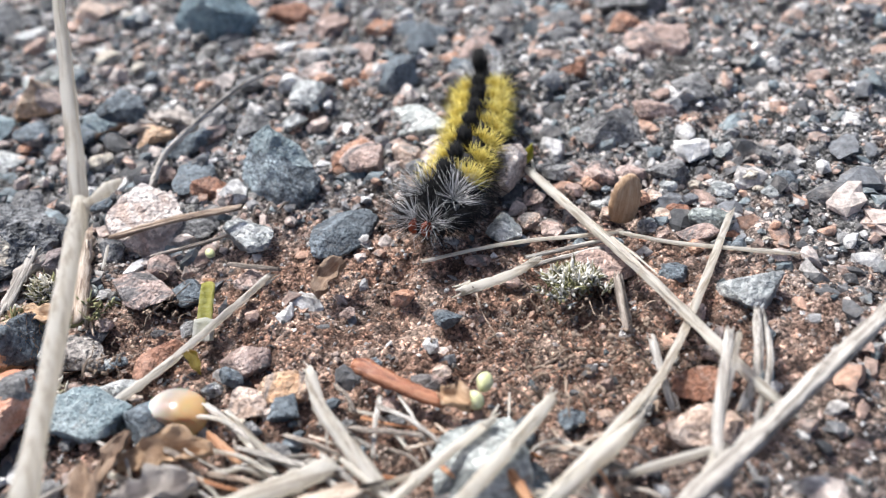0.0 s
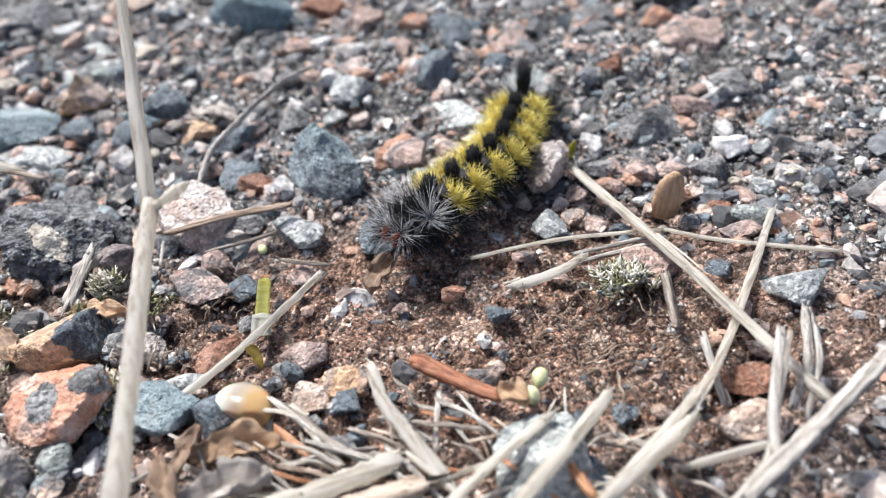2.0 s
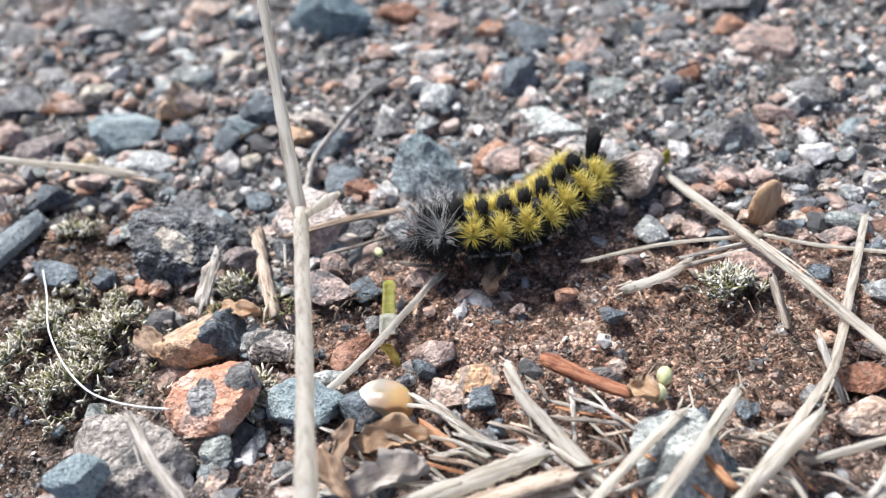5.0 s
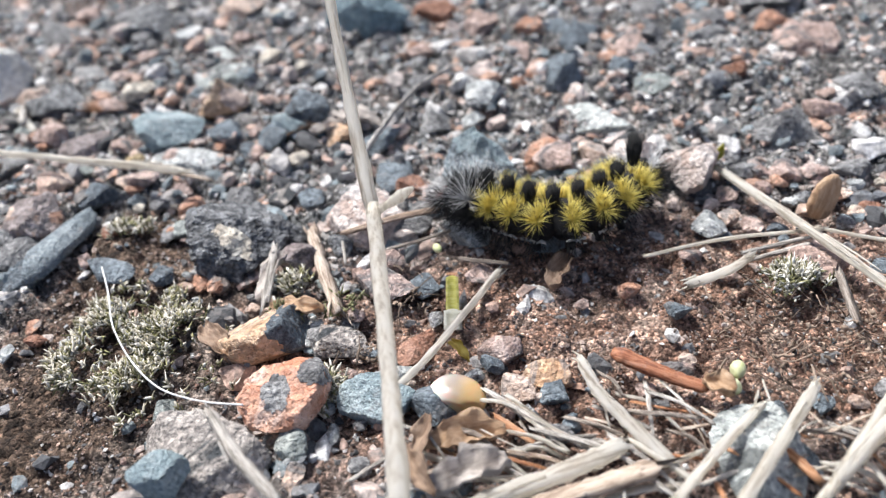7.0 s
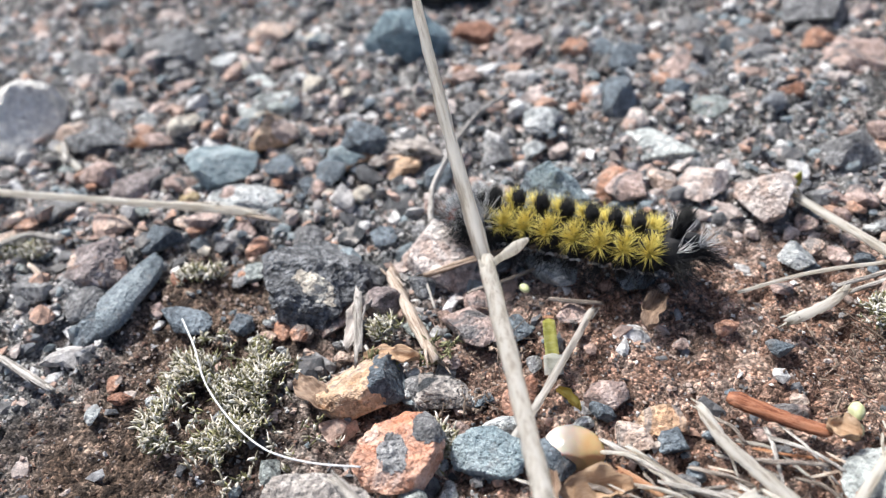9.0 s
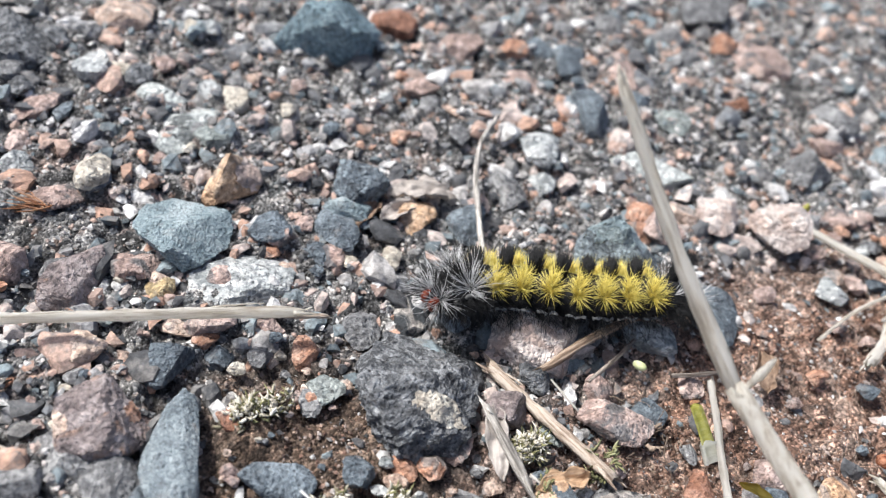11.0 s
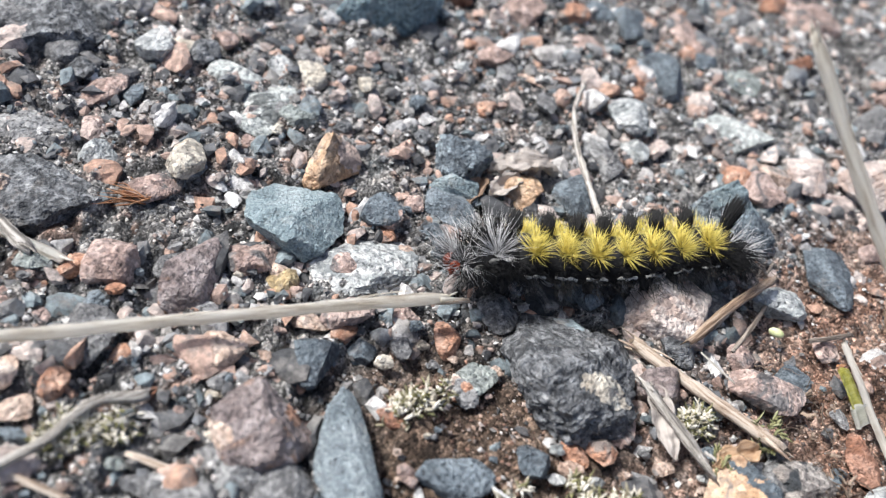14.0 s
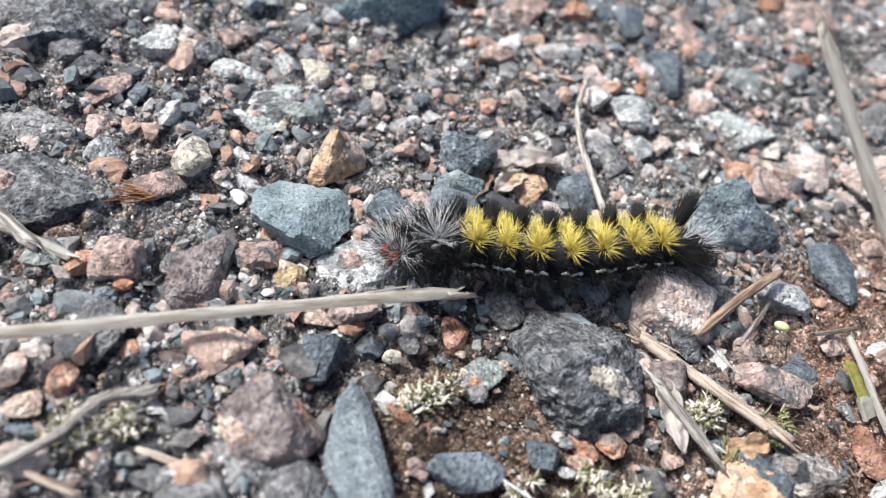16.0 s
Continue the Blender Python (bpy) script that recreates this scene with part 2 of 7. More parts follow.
def soil_material():
    m, t, b = nodes_of("soil")
    tc = t.nodes.new("ShaderNodeTexCoord")
    v = tc.outputs["Object"]
    grey = ramp(t, noise_node(t, v, 2.0, 10, 0.85), [(0.40, (0.06, 0.059, 0.059)), (0.49, (0.25, 0.246, 0.243)), (0.58, (0.58, 0.57, 0.56))])
    brown = ramp(t, noise_node(t, v, 2.2, 10, 0.8), [(0.40, (0.12, 0.068, 0.049)), (0.50, (0.36, 0.222, 0.165)), (0.59, (0.60, 0.45, 0.37))])
    # small stones pressed into the grey mud, each of its own colour, between darker seams
    for size, share in ((3.4, 0.62), (1.5, 0.55)):
        hue, off = grains(t, v, size, 0.45)
        chips = ramp(t, hue, [(0.0, (0.045, 0.046, 0.05)), (0.2, (0.20, 0.20, 0.205)), (0.36, (0.42, 0.33, 0.29)), (0.48, (0.10, 0.105, 0.115)), (0.62, (0.34, 0.345, 0.35)),
                              (0.74, (0.55, 0.54, 0.53)), (0.84, (0.15, 0.18, 0.20)), (0.93, (0.46, 0.27, 0.19)), (1.0, (0.64, 0.63, 0.62))], "CONSTANT")
        grey = mixed(t, mixed(t, spread(t, off, 0.62, 0.34), (0, 0, 0), (share, share, share)), grey, mixed(t, 0.5, chips, grey, "OVERLAY"))
    # bare reddish earth with a ragged outline
    sub = t.nodes.new("ShaderNodeVectorMath")
    sub.operation = "SUBTRACT"
    link(t, v, sub.inputs[0])
    sub.inputs[1].default_value = (-6 * MM, 43 * MM, 0)
    wide = t.nodes.new("ShaderNodeVectorMath")
    wide.operation = "MULTIPLY"
    link(t, sub.outputs[0], wide.inputs[0])
    wide.inputs[1].default_value = (0.57, 1.12, 0)
    ln = t.nodes.new("ShaderNodeVectorMath")
    ln.operation = "LENGTH"
    link(t, wide.outputs[0], ln.inputs[0])
    ragged = t.nodes.new("ShaderNodeMath")
    ragged.operation = "MULTIPLY_ADD"
    link(t, noise_node(t, v, 14.0, 5, 0.6), ragged.inputs[0])
    ragged.inputs[1].default_value = 26 * MM
    link(t, ln.outputs["Value"], ragged.inputs[2])
    brown = mixed(t, spread(t, noise_node(t, v, 7.0, 8, 0.7, 0.6), 0.54, 0.68), brown, ramp(t, noise_node(t, v, 1.2, 8, 0.75), [(0.38, (0.05, 0.036, 0.029)), (0.50, (0.17, 0.13, 0.108)), (0.62, (0.37, 0.32, 0.285))]))
    col = mixed(t, spread(t, ragged.outputs[0], 25 * MM, 39 * MM), brown, grey)
    # two patches of dark humus
    rims = []
    for cx, cy, size in ((-56, 38, 1.0), (-53, 53, 0.85)):
        far = t.nodes.new("ShaderNodeVectorMath")
        far.operation = "DISTANCE"
        link(t, v, far.inputs[0])
        far.inputs[1].default_value = (cx * MM, cy * MM, 0)
        rim = t.nodes.new("ShaderNodeMath")
        rim.operation = "MULTIPLY_ADD"
        link(t, noise_node(t, v, 9.0, 5, 0.6), rim.inputs[0])
        rim.inputs[1].default_value = 14 * MM * size
        link(t, far.outputs["Value"], rim.inputs[2])
        rims.append((rim.outputs[0], size))
    humus = ramp(t, noise_node(t, v, 2.2, 10, 0.8), [(0.35, (0.045, 0.030, 0.022)), (0.50, (0.16, 0.112, 0.084)), (0.63, (0.36, 0.28, 0.225))])
    for out, size in rims:
        col = mixed(t, spread(t, out, 15 * MM * size, 24 * MM * size), humus, col)
    one, far1 = grains(t, v, 0.55, 0.5)
    two, far2 = grains(t, v, 0.22, 0.5)
    col = mixed(t, 1.0, col, ramp(t, one, [(0.0, (0.35, 0.35, 0.35)), (0.4, (0.75, 0.75, 0.75)), (0.75, (1.15, 1.13, 1.1)), (1.0, (1.7, 1.65, 1.6))]), "MULTIPLY")
    col = mixed(t, 1.0, col, ramp(t, two, [(0.0, (0.4, 0.4, 0.4)), (0.5, (0.9, 0.9, 0.9)), (0.85, (1.4, 1.4, 1.4)), (1.0, (2.2, 2.2, 2.2))]), "MULTIPLY")
    link(t, col, b.inputs["Base Color"])
    b.inputs["Roughness"].default_value = 0.85
    b.inputs["Specular IOR Level"].default_value = 0.3
    bump(t, b, added(t, far1, added(t, far2, noise_node(t, v, 0.8, 10, 0.85), -0.5), -1.0), 1.0, 0.55)
    return m


SOIL = soil_material()


def straw_material(name, dark, mid, light, rough=0.6, wide=0.09):
    """Dry plant fibre, streaked along its length (local x)."""
    m, t, b = nodes_of(name)
    v, rnd = vector_of(t, "object")
    mp = t.nodes.new("ShaderNodeMapping")
    mp.inputs["Scale"].default_value = (0.07, 1, 1)
    link(t, v, mp.inputs["Vector"])
    streak = noise_node(t, mp.outputs[0], 0.24, 6, 0.75)
    col = ramp(t, streak, [(0.48 - wide, dark), (0.485, mid), (0.48 + wide, light)])
    col = mixed(t, spread(t, noise_node(t, v, 1.4, 6, 0.7), 0.61, 0.70), col, dark)
    link(t, col, b.inputs["Base Color"])
    b.inputs["Roughness"].default_value = rough
    bump(t, b, streak, 0.9, 0.26)
    return m


STRAWS = {
    "pale": (straw_material("straw_pale", (0.27, 0.225, 0.175), (0.75, 0.71, 0.64), (0.88, 0.86, 0.81), wide=0.07), "pale dry grass straw lying on the gravel"),
    "white": (straw_material("straw_bleached", (0.32, 0.29, 0.25), (0.60, 0.575, 0.53), (0.77, 0.75, 0.71)), "bleached white straw on the soil"),
    "tan": (straw_material("straw_tan", (0.19, 0.13, 0.095), (0.44, 0.345, 0.265), (0.60, 0.52, 0.44)), "tan dry straw on the soil"),
    "grey": (straw_material("twig_grey", (0.13, 0.115, 0.10), (0.36, 0.33, 0.295), (0.58, 0.55, 0.51)), "weathered grey-brown twig on gravel"),
    "bark": (straw_material("bark", (0.09, 0.07, 0.055), (0.22, 0.18, 0.15), (0.42, 0.37, 0.32)), "flake of grey bark on the soil"),
    "needle": (straw_material("needle_brown", (0.10, 0.06, 0.038), (0.26, 0.175, 0.115), (0.44, 0.34, 0.26), 0.45), "brown dry conifer needle on gravel"),
    "orange": (straw_material("leaf_sliver", (0.20, 0.075, 0.03), (0.38, 0.17, 0.075), (0.48, 0.27, 0.15), 0.5), "orange-brown sliver of dry leaf"),
    "bud": (straw_material("bud_scale", (0.13, 0.04, 0.02), (0.30, 0.11, 0.055), (0.42, 0.19, 0.105), 0.2), "reddish-brown glossy bud scale"),
    "fibre": (straw_material("fibre_white", (0.70, 0.70, 0.70), (0.80, 0.80, 0.80), (0.85, 0.85, 0.85), 0.4), "fine white curved plant fibre"),
}
LEAVES = {
    "tan": straw_material("dry_leaf_tan", (0.26, 0.15, 0.08), (0.46, 0.30, 0.18), (0.58, 0.43, 0.30), 0.6, 0.2),
    "brown": straw_material("dry_leaf_brown", (0.10, 0.06, 0.04), (0.25, 0.165, 0.11), (0.40, 0.30, 0.22), 0.6, 0.2),
    "grey": straw_material("dry_leaf_grey", (0.20, 0.175, 0.155), (0.42, 0.375, 0.34), (0.60, 0.55, 0.51), 0.6, 0.2),
    "olive": straw_material("leaf_olive", (0.10, 0.07, 0.01), (0.22, 0.17, 0.02), (0.30, 0.25, 0.05)),
    "green": straw_material("leaf_green", (0.36, 0.35, 0.06), (0.52, 0.51, 0.13), (0.62, 0.61, 0.25)),
}


def let_light_through(m, colour, share):
    """A thin leaf passes part of the light that falls on its far side."""
    t = m.node_tree
    b = t.nodes["Principled BSDF"]
    out = next(n for n in t.nodes if n.type == "OUTPUT_MATERIAL")
    thin = t.nodes.new("ShaderNodeBsdfTranslucent")
    thin.inputs[0].default_value = (*colour, 1)
    mix = t.nodes.new("ShaderNodeMixShader")
    mix.inputs[0].default_value = share
    link(t, b.outputs[0], mix.inputs[1])
    link(t, thin.outputs[0], mix.inputs[2])
    link(t, mix.outputs[0], out.inputs["Surface"])


let_light_through(STRAWS["pale"][0], (0.92, 0.88, 0.80), 0.55)
let_light_through(STRAWS["white"][0], (0.92, 0.88, 0.81), 0.50)
LEAVES["sheath"] = straw_material("sheath_papery", (0.55, 0.55, 0.50), (0.74, 0.74, 0.70), (0.82, 0.82, 0.79))
let_light_through(LEAVES["sheath"], (0.85, 0.85, 0.80), 0.5)
let_light_through(LEAVES["green"], (0.64, 0.60, 0.13), 0.42)
let_light_through(LEAVES["olive"], (0.60, 0.42, 0.06), 0.4)


def tuft_material(name, root, tip, rough=0.5, shine=0.4):
    """Hair that shifts from root to tip colour by strand."""
    m, t, b = nodes_of(name)
    rnd = t.nodes.new("ShaderNodeNewGeometry").outputs["Random Per Island"]
    link(t, ramp(t, rnd, [(0.0, root), (1.0, tip)]), b.inputs["Base Color"])
    b.inputs["Roughness"].default_value = rough
    b.inputs["Specular IOR Level"].default_value = shine
    return m


MOSS = {
    "grey": tuft_material("moss_dry", (0.26, 0.23, 0.15), (0.84, 0.80, 0.72), 0.8),
    "white": tuft_material("moss_pale", (0.34, 0.32, 0.24), (0.82, 0.80, 0.76), 0.8),
    "green": tuft_material("moss_green", (0.06, 0.065, 0.02), (0.36, 0.36, 0.20), 0.8),
    "leaf": tuft_material("moss_leaf", (0.04, 0.038, 0.015), (0.30, 0.29, 0.14), 0.8),
}
ROOTS = tuft_material("root_fibres", (0.06, 0.042, 0.03), (0.34, 0.26, 0.20), 0.8)
HAIR_YELLOW = tuft_material("hair_yellow", (0.52, 0.40, 0.05), (0.90, 0.79, 0.26))
HAIR_BLACK = tuft_material("hair_black", (0.008, 0.008, 0.009), (0.030, 0.030, 0.031), 0.7, 0.2)
HAIR_SILVER = tuft_material("hair_silver", (0.24, 0.24, 0.245), (0.84, 0.84, 0.845))
HAIR_WHITE = tuft_material("hair_white", (0.55, 0.55, 0.55), (0.85, 0.85, 0.85))


def skin_material(name, c1, c2, rough):
    m, t, b = nodes_of(name)
    v, rnd = vector_of(t, "object")
    link(t, ramp(t, noise_node(t, v, 0.5, 4), [(0.4, c1), (0.65, c2)]), b.inputs["Base Color"])
    b.inputs["Roughness"].default_value = rough
    b.inputs["Specular IOR Level"].default_value = 0.25
    bump(t, b, noise_node(t, v, 0.3, 4), 0.6, 0.08)
    return m


SKIN = skin_material("caterpillar_skin", (0.008, 0.008, 0.009), (0.02, 0.02, 0.021), 0.7)
PALE_SKIN = skin_material("pale_stripe", (0.22, 0.22, 0.21), (0.62, 0.61, 0.58), 0.5)
HEAD_RED = skin_material("head_red", (0.20, 0.035, 0.015), (0.34, 0.085, 0.04), 0.3)
SEED_SKIN = skin_material("seed_skin", (0.52, 0.55, 0.28), (0.66, 0.67, 0.46), 0.45)


# ---- building helpers ----
def mesh_object(name, verts, faces, material, smooth=True):
    me = bpy.data.meshes.new(name)
    me.from_pydata([tuple(v) for v in verts], [], [tuple(f) for f in faces])
    me.materials.append(material)
    if smooth:
        me.polygons.foreach_set("use_smooth", [True] * len(me.polygons))
    me.update()
    return new(name, me)


def child(name, verts, faces, material, parent, label="", smooth=True):
    ob = mesh_object(name, verts, faces, material, smooth)
    ob.parent = parent
    if label:
        tagged(ob, label)
    return ob


BALLS = {}


def ball(sub):
    """Vertices and triangles of a unit sphere."""
    if sub == 0 and sub not in BALLS:
        BALLS[0] = (np.array([(1, 0, 0), (0, 1, 0), (-1, 0, 0), (0, -1, 0), (0, 0, 1), (0, 0, -1.0)]), np.array([(0, 1, 4), (1, 2, 4), (2, 3, 4), (3, 0, 4), (1, 0, 5), (2, 1, 5), (3, 2, 5), (0, 3, 5)]))
    if sub not in BALLS:
        bm = bmesh.new()
        bmesh.ops.create_icosphere(bm, subdivisions=sub, radius=1)
        bm.verts.ensure_lookup_table()
        BALLS[sub] = (np.array([v.co[:] for v in bm.verts]), np.array([[v.index for v in f.verts] for f in bm.faces]))
        bm.free()
    return BALLS[sub]


def lattice(seed, n=128):
    return np.random.default_rng(seed).random((n, n))


LATTICES = [lattice(i) for i in range(16)]


def relief(x, y, size, k):
    """Smooth random relief, -1 to 1, with features of about size mm."""
    g = LATTICES[k]
    n = len(g)
    u, v = np.asarray(x) / size + 37.3 * k, np.asarray(y) / size + 11.7 * k
    i, j = np.floor(u).astype(int), np.floor(v).astype(int)
    a, b = u - i, v - j
    a, b = a * a * (3 - 2 * a), b * b * (3 - 2 * b)
    w = (g[i % n, j % n] * (1 - a) + g[(i + 1) % n, j % n] * a) * (1 - b) + (g[i % n, (j + 1) % n] * (1 - a) + g[(i + 1) % n, (j + 1) % n] * a) * b
    return 2 * w - 1


def lumps(x, y, size, k):
    """Packed lumps of about size mm with tilted tops, 0 in the cracks between them to 1."""
    x, y = np.asarray(x, float), np.asarray(y, float)
    u = (x + 0.35 * size * relief(x, y, size * 0.45, 5)) / size + 17.1 * k
    v = (y + 0.35 * size * relief(x, y, size * 0.45, 6)) / size + 5.3 * k
    n = len(LATTICES[0])
    i, j = np.floor(u).astype(int), np.floor(v).astype(int)
    near, second, top = np.full(u.shape, 9.0), np.full(u.shape, 9.0), np.zeros(u.shape)
    for di in (-1, 0, 1):
        for dj in (-1, 0, 1):
            a, b = (i + di) % n, (j + dj) % n
            dx, dy = u - i - di - LATTICES[8 + k][a, b], v - j - dj - LATTICES[9 + k][a, b]
            d = np.hypot(dx, dy)
            h = 0.35 + 0.65 * LATTICES[10 + k][a, b] + 0.9 * (LATTICES[11 + k][a, b] - 0.5) * dx + 0.9 * (LATTICES[12 + k][a, b] - 0.5) * dy
            closer = d < near
            second = np.where(closer, near, np.minimum(second, d))
            top, near = np.where(closer, h, top), np.where(closer, d, near)
    return top * np.clip((second - near) * 2.6, 0, 1) ** 0.5


def bare_earth(x, y):
    """1 on the open reddish earth, 0 on the gravel."""
    far = np.hypot((np.asarray(x) + 6) * 0.57, (np.asarray(y) - 43) * 1.12) + 6 * relief(x, y, 9, 2)
    return np.clip((29 - far) / 8, 0, 1)


def ground_height(x, y):
    """Height of the soil in mm at x, y in mm."""
    fine = 0.42 * np.abs(relief(x, y, 1.5, 3)) + 0.26 * relief(x, y, 0.85, 4)
    soft = 0.55 * relief(x, y, 8, 1) + 0.5 * relief(x, y, 3.2, 2)
    packed = 1.5 * lumps(x, y, 7.5, 0) + 0.95 * lumps(x, y, 3.1, 1) + 0.5 * lumps(x, y, 1.5, 2) - 1.35
    open_earth = bare_earth(x, y)
    h = 0.9 * relief(x, y, 22, 0) + fine + (soft + 0.6 * packed) * open_earth + (0.35 * soft + packed) * (1 - open_earth)
    far = np.clip((np.hypot(np.asarray(x), np.asarray(y) - 80) - 250) / 400, 0, 1)
    return h * (1 - far) - 0.5


def faceted(unit, rng, cuts, lo=0.55, hi=0.95):
    """A ball cut to an angular block by random planes, filling -1 to 1 on each axis."""
    n = rng.normal(size=(cuts, 3))
    n /= np.linalg.norm(n, axis=1)[:, None]
    dots = unit @ n.T
    r = np.where(dots > 0.05, rng.uniform(lo, hi, cuts)[None] / np.maximum(dots, 0.05), 9).min(1)
    v = unit * np.minimum(r, 1.15)[:, None]
    v -= (v.max(0) + v.min(0)) / 2
    return v / np.abs(v).max(0)


def stone(kind, x, y, z, lx, ly, lz, turn, seed, cuts=15, rough=0.04, taper=0.0, point=0.0, patches=(), label=""):
    """One crushed stone: centre and size in mm."""
    rng = np.random.default_rng(seed)
    if lx < 4.6:
        z += 0.75 * (float(ground_height(x, y)) + 0.35)
    sub = 5 if lx > 4.6 else 4 if lx > 2.0 else 3
    unit, faces = ball(sub)
    v = faceted(unit, rng, cuts)
    if taper:
        v[:, :2] *= 1 - taper * np.clip((v[:, 2:] + 0.4) / 1.4, 0, 1)
    if point:
        v[:, 0] *= 1 - point * np.clip((v[:, 1] + 0.1) / 1.1, 0, 1) ** 4
        v[:, 0] *= 1 + 0.45 * np.clip(-v[:, 1], 0, 1) ** 2
    half = np.array([lx, ly, lz]) / 2
    off = rng.uniform(0, 50, 3)
    for i, p in enumerate(v):
        q = Vector(p * half)
        k = noise.noise(q * 0.9 + Vector(off)) * 1.0 + noise.noise(q * 2.6 + Vector(off)) * 0.55 + noise.noise(q * 5.5 + Vector(off)) * 0.4
        chip = abs(noise.noise(q * 1.5 + Vector(off) * 1.7))
        v[i] = p * (1 + rough * (1.35 * k - 1.6 * max(0, 0.22 - chip) - 0.9 * max(0, chip - 0.35)))
    material, words = ROCKS[kind]
    ob = mesh_object("stone", v * half * MM, faces, material)
    if cuts > 4:
        ob.data.set_sharp_from_angle(angle=radians(26))
    ob.matrix_world = pose(x * MM, y * MM, z * MM, 0, 0, turn)
    tagged(ob, label or words, "stone", "stones in the gravel")
    # veins, inclusions, off-colour sides and one painted sky-lit top follow the stone's own skin
    d = np.array([0, -0.72, 0.69])
    p = v * half
    flat = np.stack([p[:, 0] / half[0], (0.69 * p[:, 1] + 0.72 * p[:, 2]) / math.hypot(0.69 * half[1], 0.72 * half[2])], 1)
    for layer, (patch_kind, cx, cy, rx, ry, ang, words) in enumerate(patches):
        c = flat[faces].mean(1) - np.array([cx, cy])
        ca, sa = math.cos(radians(ang)), math.sin(radians(ang))
        u, w = (c[:, 0] * ca + c[:, 1] * sa) / rx, (-c[:, 0] * sa + c[:, 1] * ca) / ry
        n = np.cross(p[faces[:, 1]] - p[faces[:, 0]], p[faces[:, 2]] - p[faces[:, 0]])
        edge = np.array([noise.noise(Vector((*(q * 5), seed))) for q in flat[faces].mean(1)])
        chosen = faces[(u * u + w * w < 1 + 0.9 * edge) & (n @ d > 0)]
        used = np.unique(chosen)
        back = np.zeros(len(p), int)
        back[used] = np.arange(len(used))
        child("inclusion", p[used] * (1 + (0.05 + 0.03 * layer) / np.linalg.norm(p[used], axis=1))[:, None] * MM, back[chosen], ROCKS[patch_kind][0], ob, words)
    return ob


LOOSE = []


def pebble(kind, x, y, z, lx, ly, lz, turn, seed):
    """One of the many small loose stones that share a mesh."""
    rng = np.random.default_rng(seed)
    z += 0.8 * (float(ground_height(x, y)) + 0.35)
    unit, faces = ball(3)
    v = faceted(unit, rng, 13) * np.array([lx, ly, lz]) / 2 * (1 + 0.03 * rng.normal(size=(len(unit), 1)))
    a = radians(turn)
    LOOSE.append((kind, np.stack([v[:, 0] * math.cos(a) - v[:, 1] * math.sin(a) + x, v[:, 0] * math.sin(a) + v[:, 1] * math.cos(a) + y, v[:, 2] + z], 1), faces))


def join_pebbles():
    kinds = sorted({k for k, v, f in LOOSE})
    n = len(ball(3)[0])
    verts = np.concatenate([v for k, v, f in LOOSE])
    faces = np.concatenate([f + i * n for i, (k, v, f) in enumerate(LOOSE)])
    ob = mesh_object("loose_pebbles", verts * MM, faces, ROCKS[kinds[0]][0])
    for k in kinds[1:]:
        ob.data.materials.append(ROCKS[k][0])
    slots = np.repeat([kinds.index(k) for k, v, f in LOOSE], len(ball(3)[1]))
    ob.data.polygons.foreach_set("material_index", slots.astype(np.int32))
    ob.data.set_sharp_from_angle(angle=radians(26))
    return tagged(ob, "small loose pebbles of pink, grey and white stone", "pebbles", kind="stuff")


def along(points, steps):
    """Points and lengths along a smooth curve through points."""
    p = [np.array(q, float) for q in points]
    p = [2 * p[0] - p[1]] + p + [2 * p[-1] - p[-2]]
    out = []
    for i in range(1, len(p) - 2):
        for k in range(steps):
            u = k / steps
            out.append(0.5 * (2 * p[i] + (p[i + 1] - p[i - 1]) * u + (2 * p[i - 1] - 5 * p[i] + 4 * p[i + 1] - p[i + 2]) * u * u + (3 * p[i] - p[i - 1] - 3 * p[i + 1] + p[i + 2]) * u ** 3))
    out.append(p[-2])
    return np.array(out)


def tube(path, radii, sides, rng, ridge=0.12, flat=1.0):
    """Vertices and faces of a ridged stalk along path, closed at both ends."""
    n = len(path)
    tan = np.gradient(path, axis=0)
    tan /= np.linalg.norm(tan, axis=1)[:, None]
    side = np.cross(tan, (0, 0, 1.0))
    side /= np.linalg.norm(side, axis=1)[:, None] + 1e-9
    up = np.cross(side, tan)
    wob = 1 + ridge * rng.normal(size=sides)
    verts = []
    for i in range(n):
        for k in range(sides):
            a = 2 * math.pi * k / sides
            r = radii[i] * wob[k] * (1 + 0.06 * rng.normal())
            verts.append(path[i] + side[i] * r * math.cos(a) + up[i] * r * flat * math.sin(a))
    faces = [(i * sides + k, i * sides + (k + 1) % sides, (i + 1) * sides + (k + 1) % sides, (i + 1) * sides + k) for i in range(n - 1) for k in range(sides)]
    faces += [tuple(range(sides - 1, -1, -1)), tuple(range((n - 1) * sides, n * sides))]
    return verts, faces


def joined(pieces):
    verts, faces = [], []
    for v, f in pieces:
        k = len(verts)
        verts += list(v)
        faces += [tuple(i + k for i in q) for q in f]
    return verts, faces


def along_x(points):
    """The pose whose x axis runs from the first point to the last, in mm, and the points in it."""
    a, b = Vector(points[0]), Vector(points[-1])
    m = Matrix.Translation(a) @ (b - a).to_track_quat("X", "Z").to_matrix().to_4x4()
    inv = m.inverted()
    return Matrix.Translation(a * MM) @ m.to_3x3().to_4x4(), [inv @ Vector(p) for p in points]


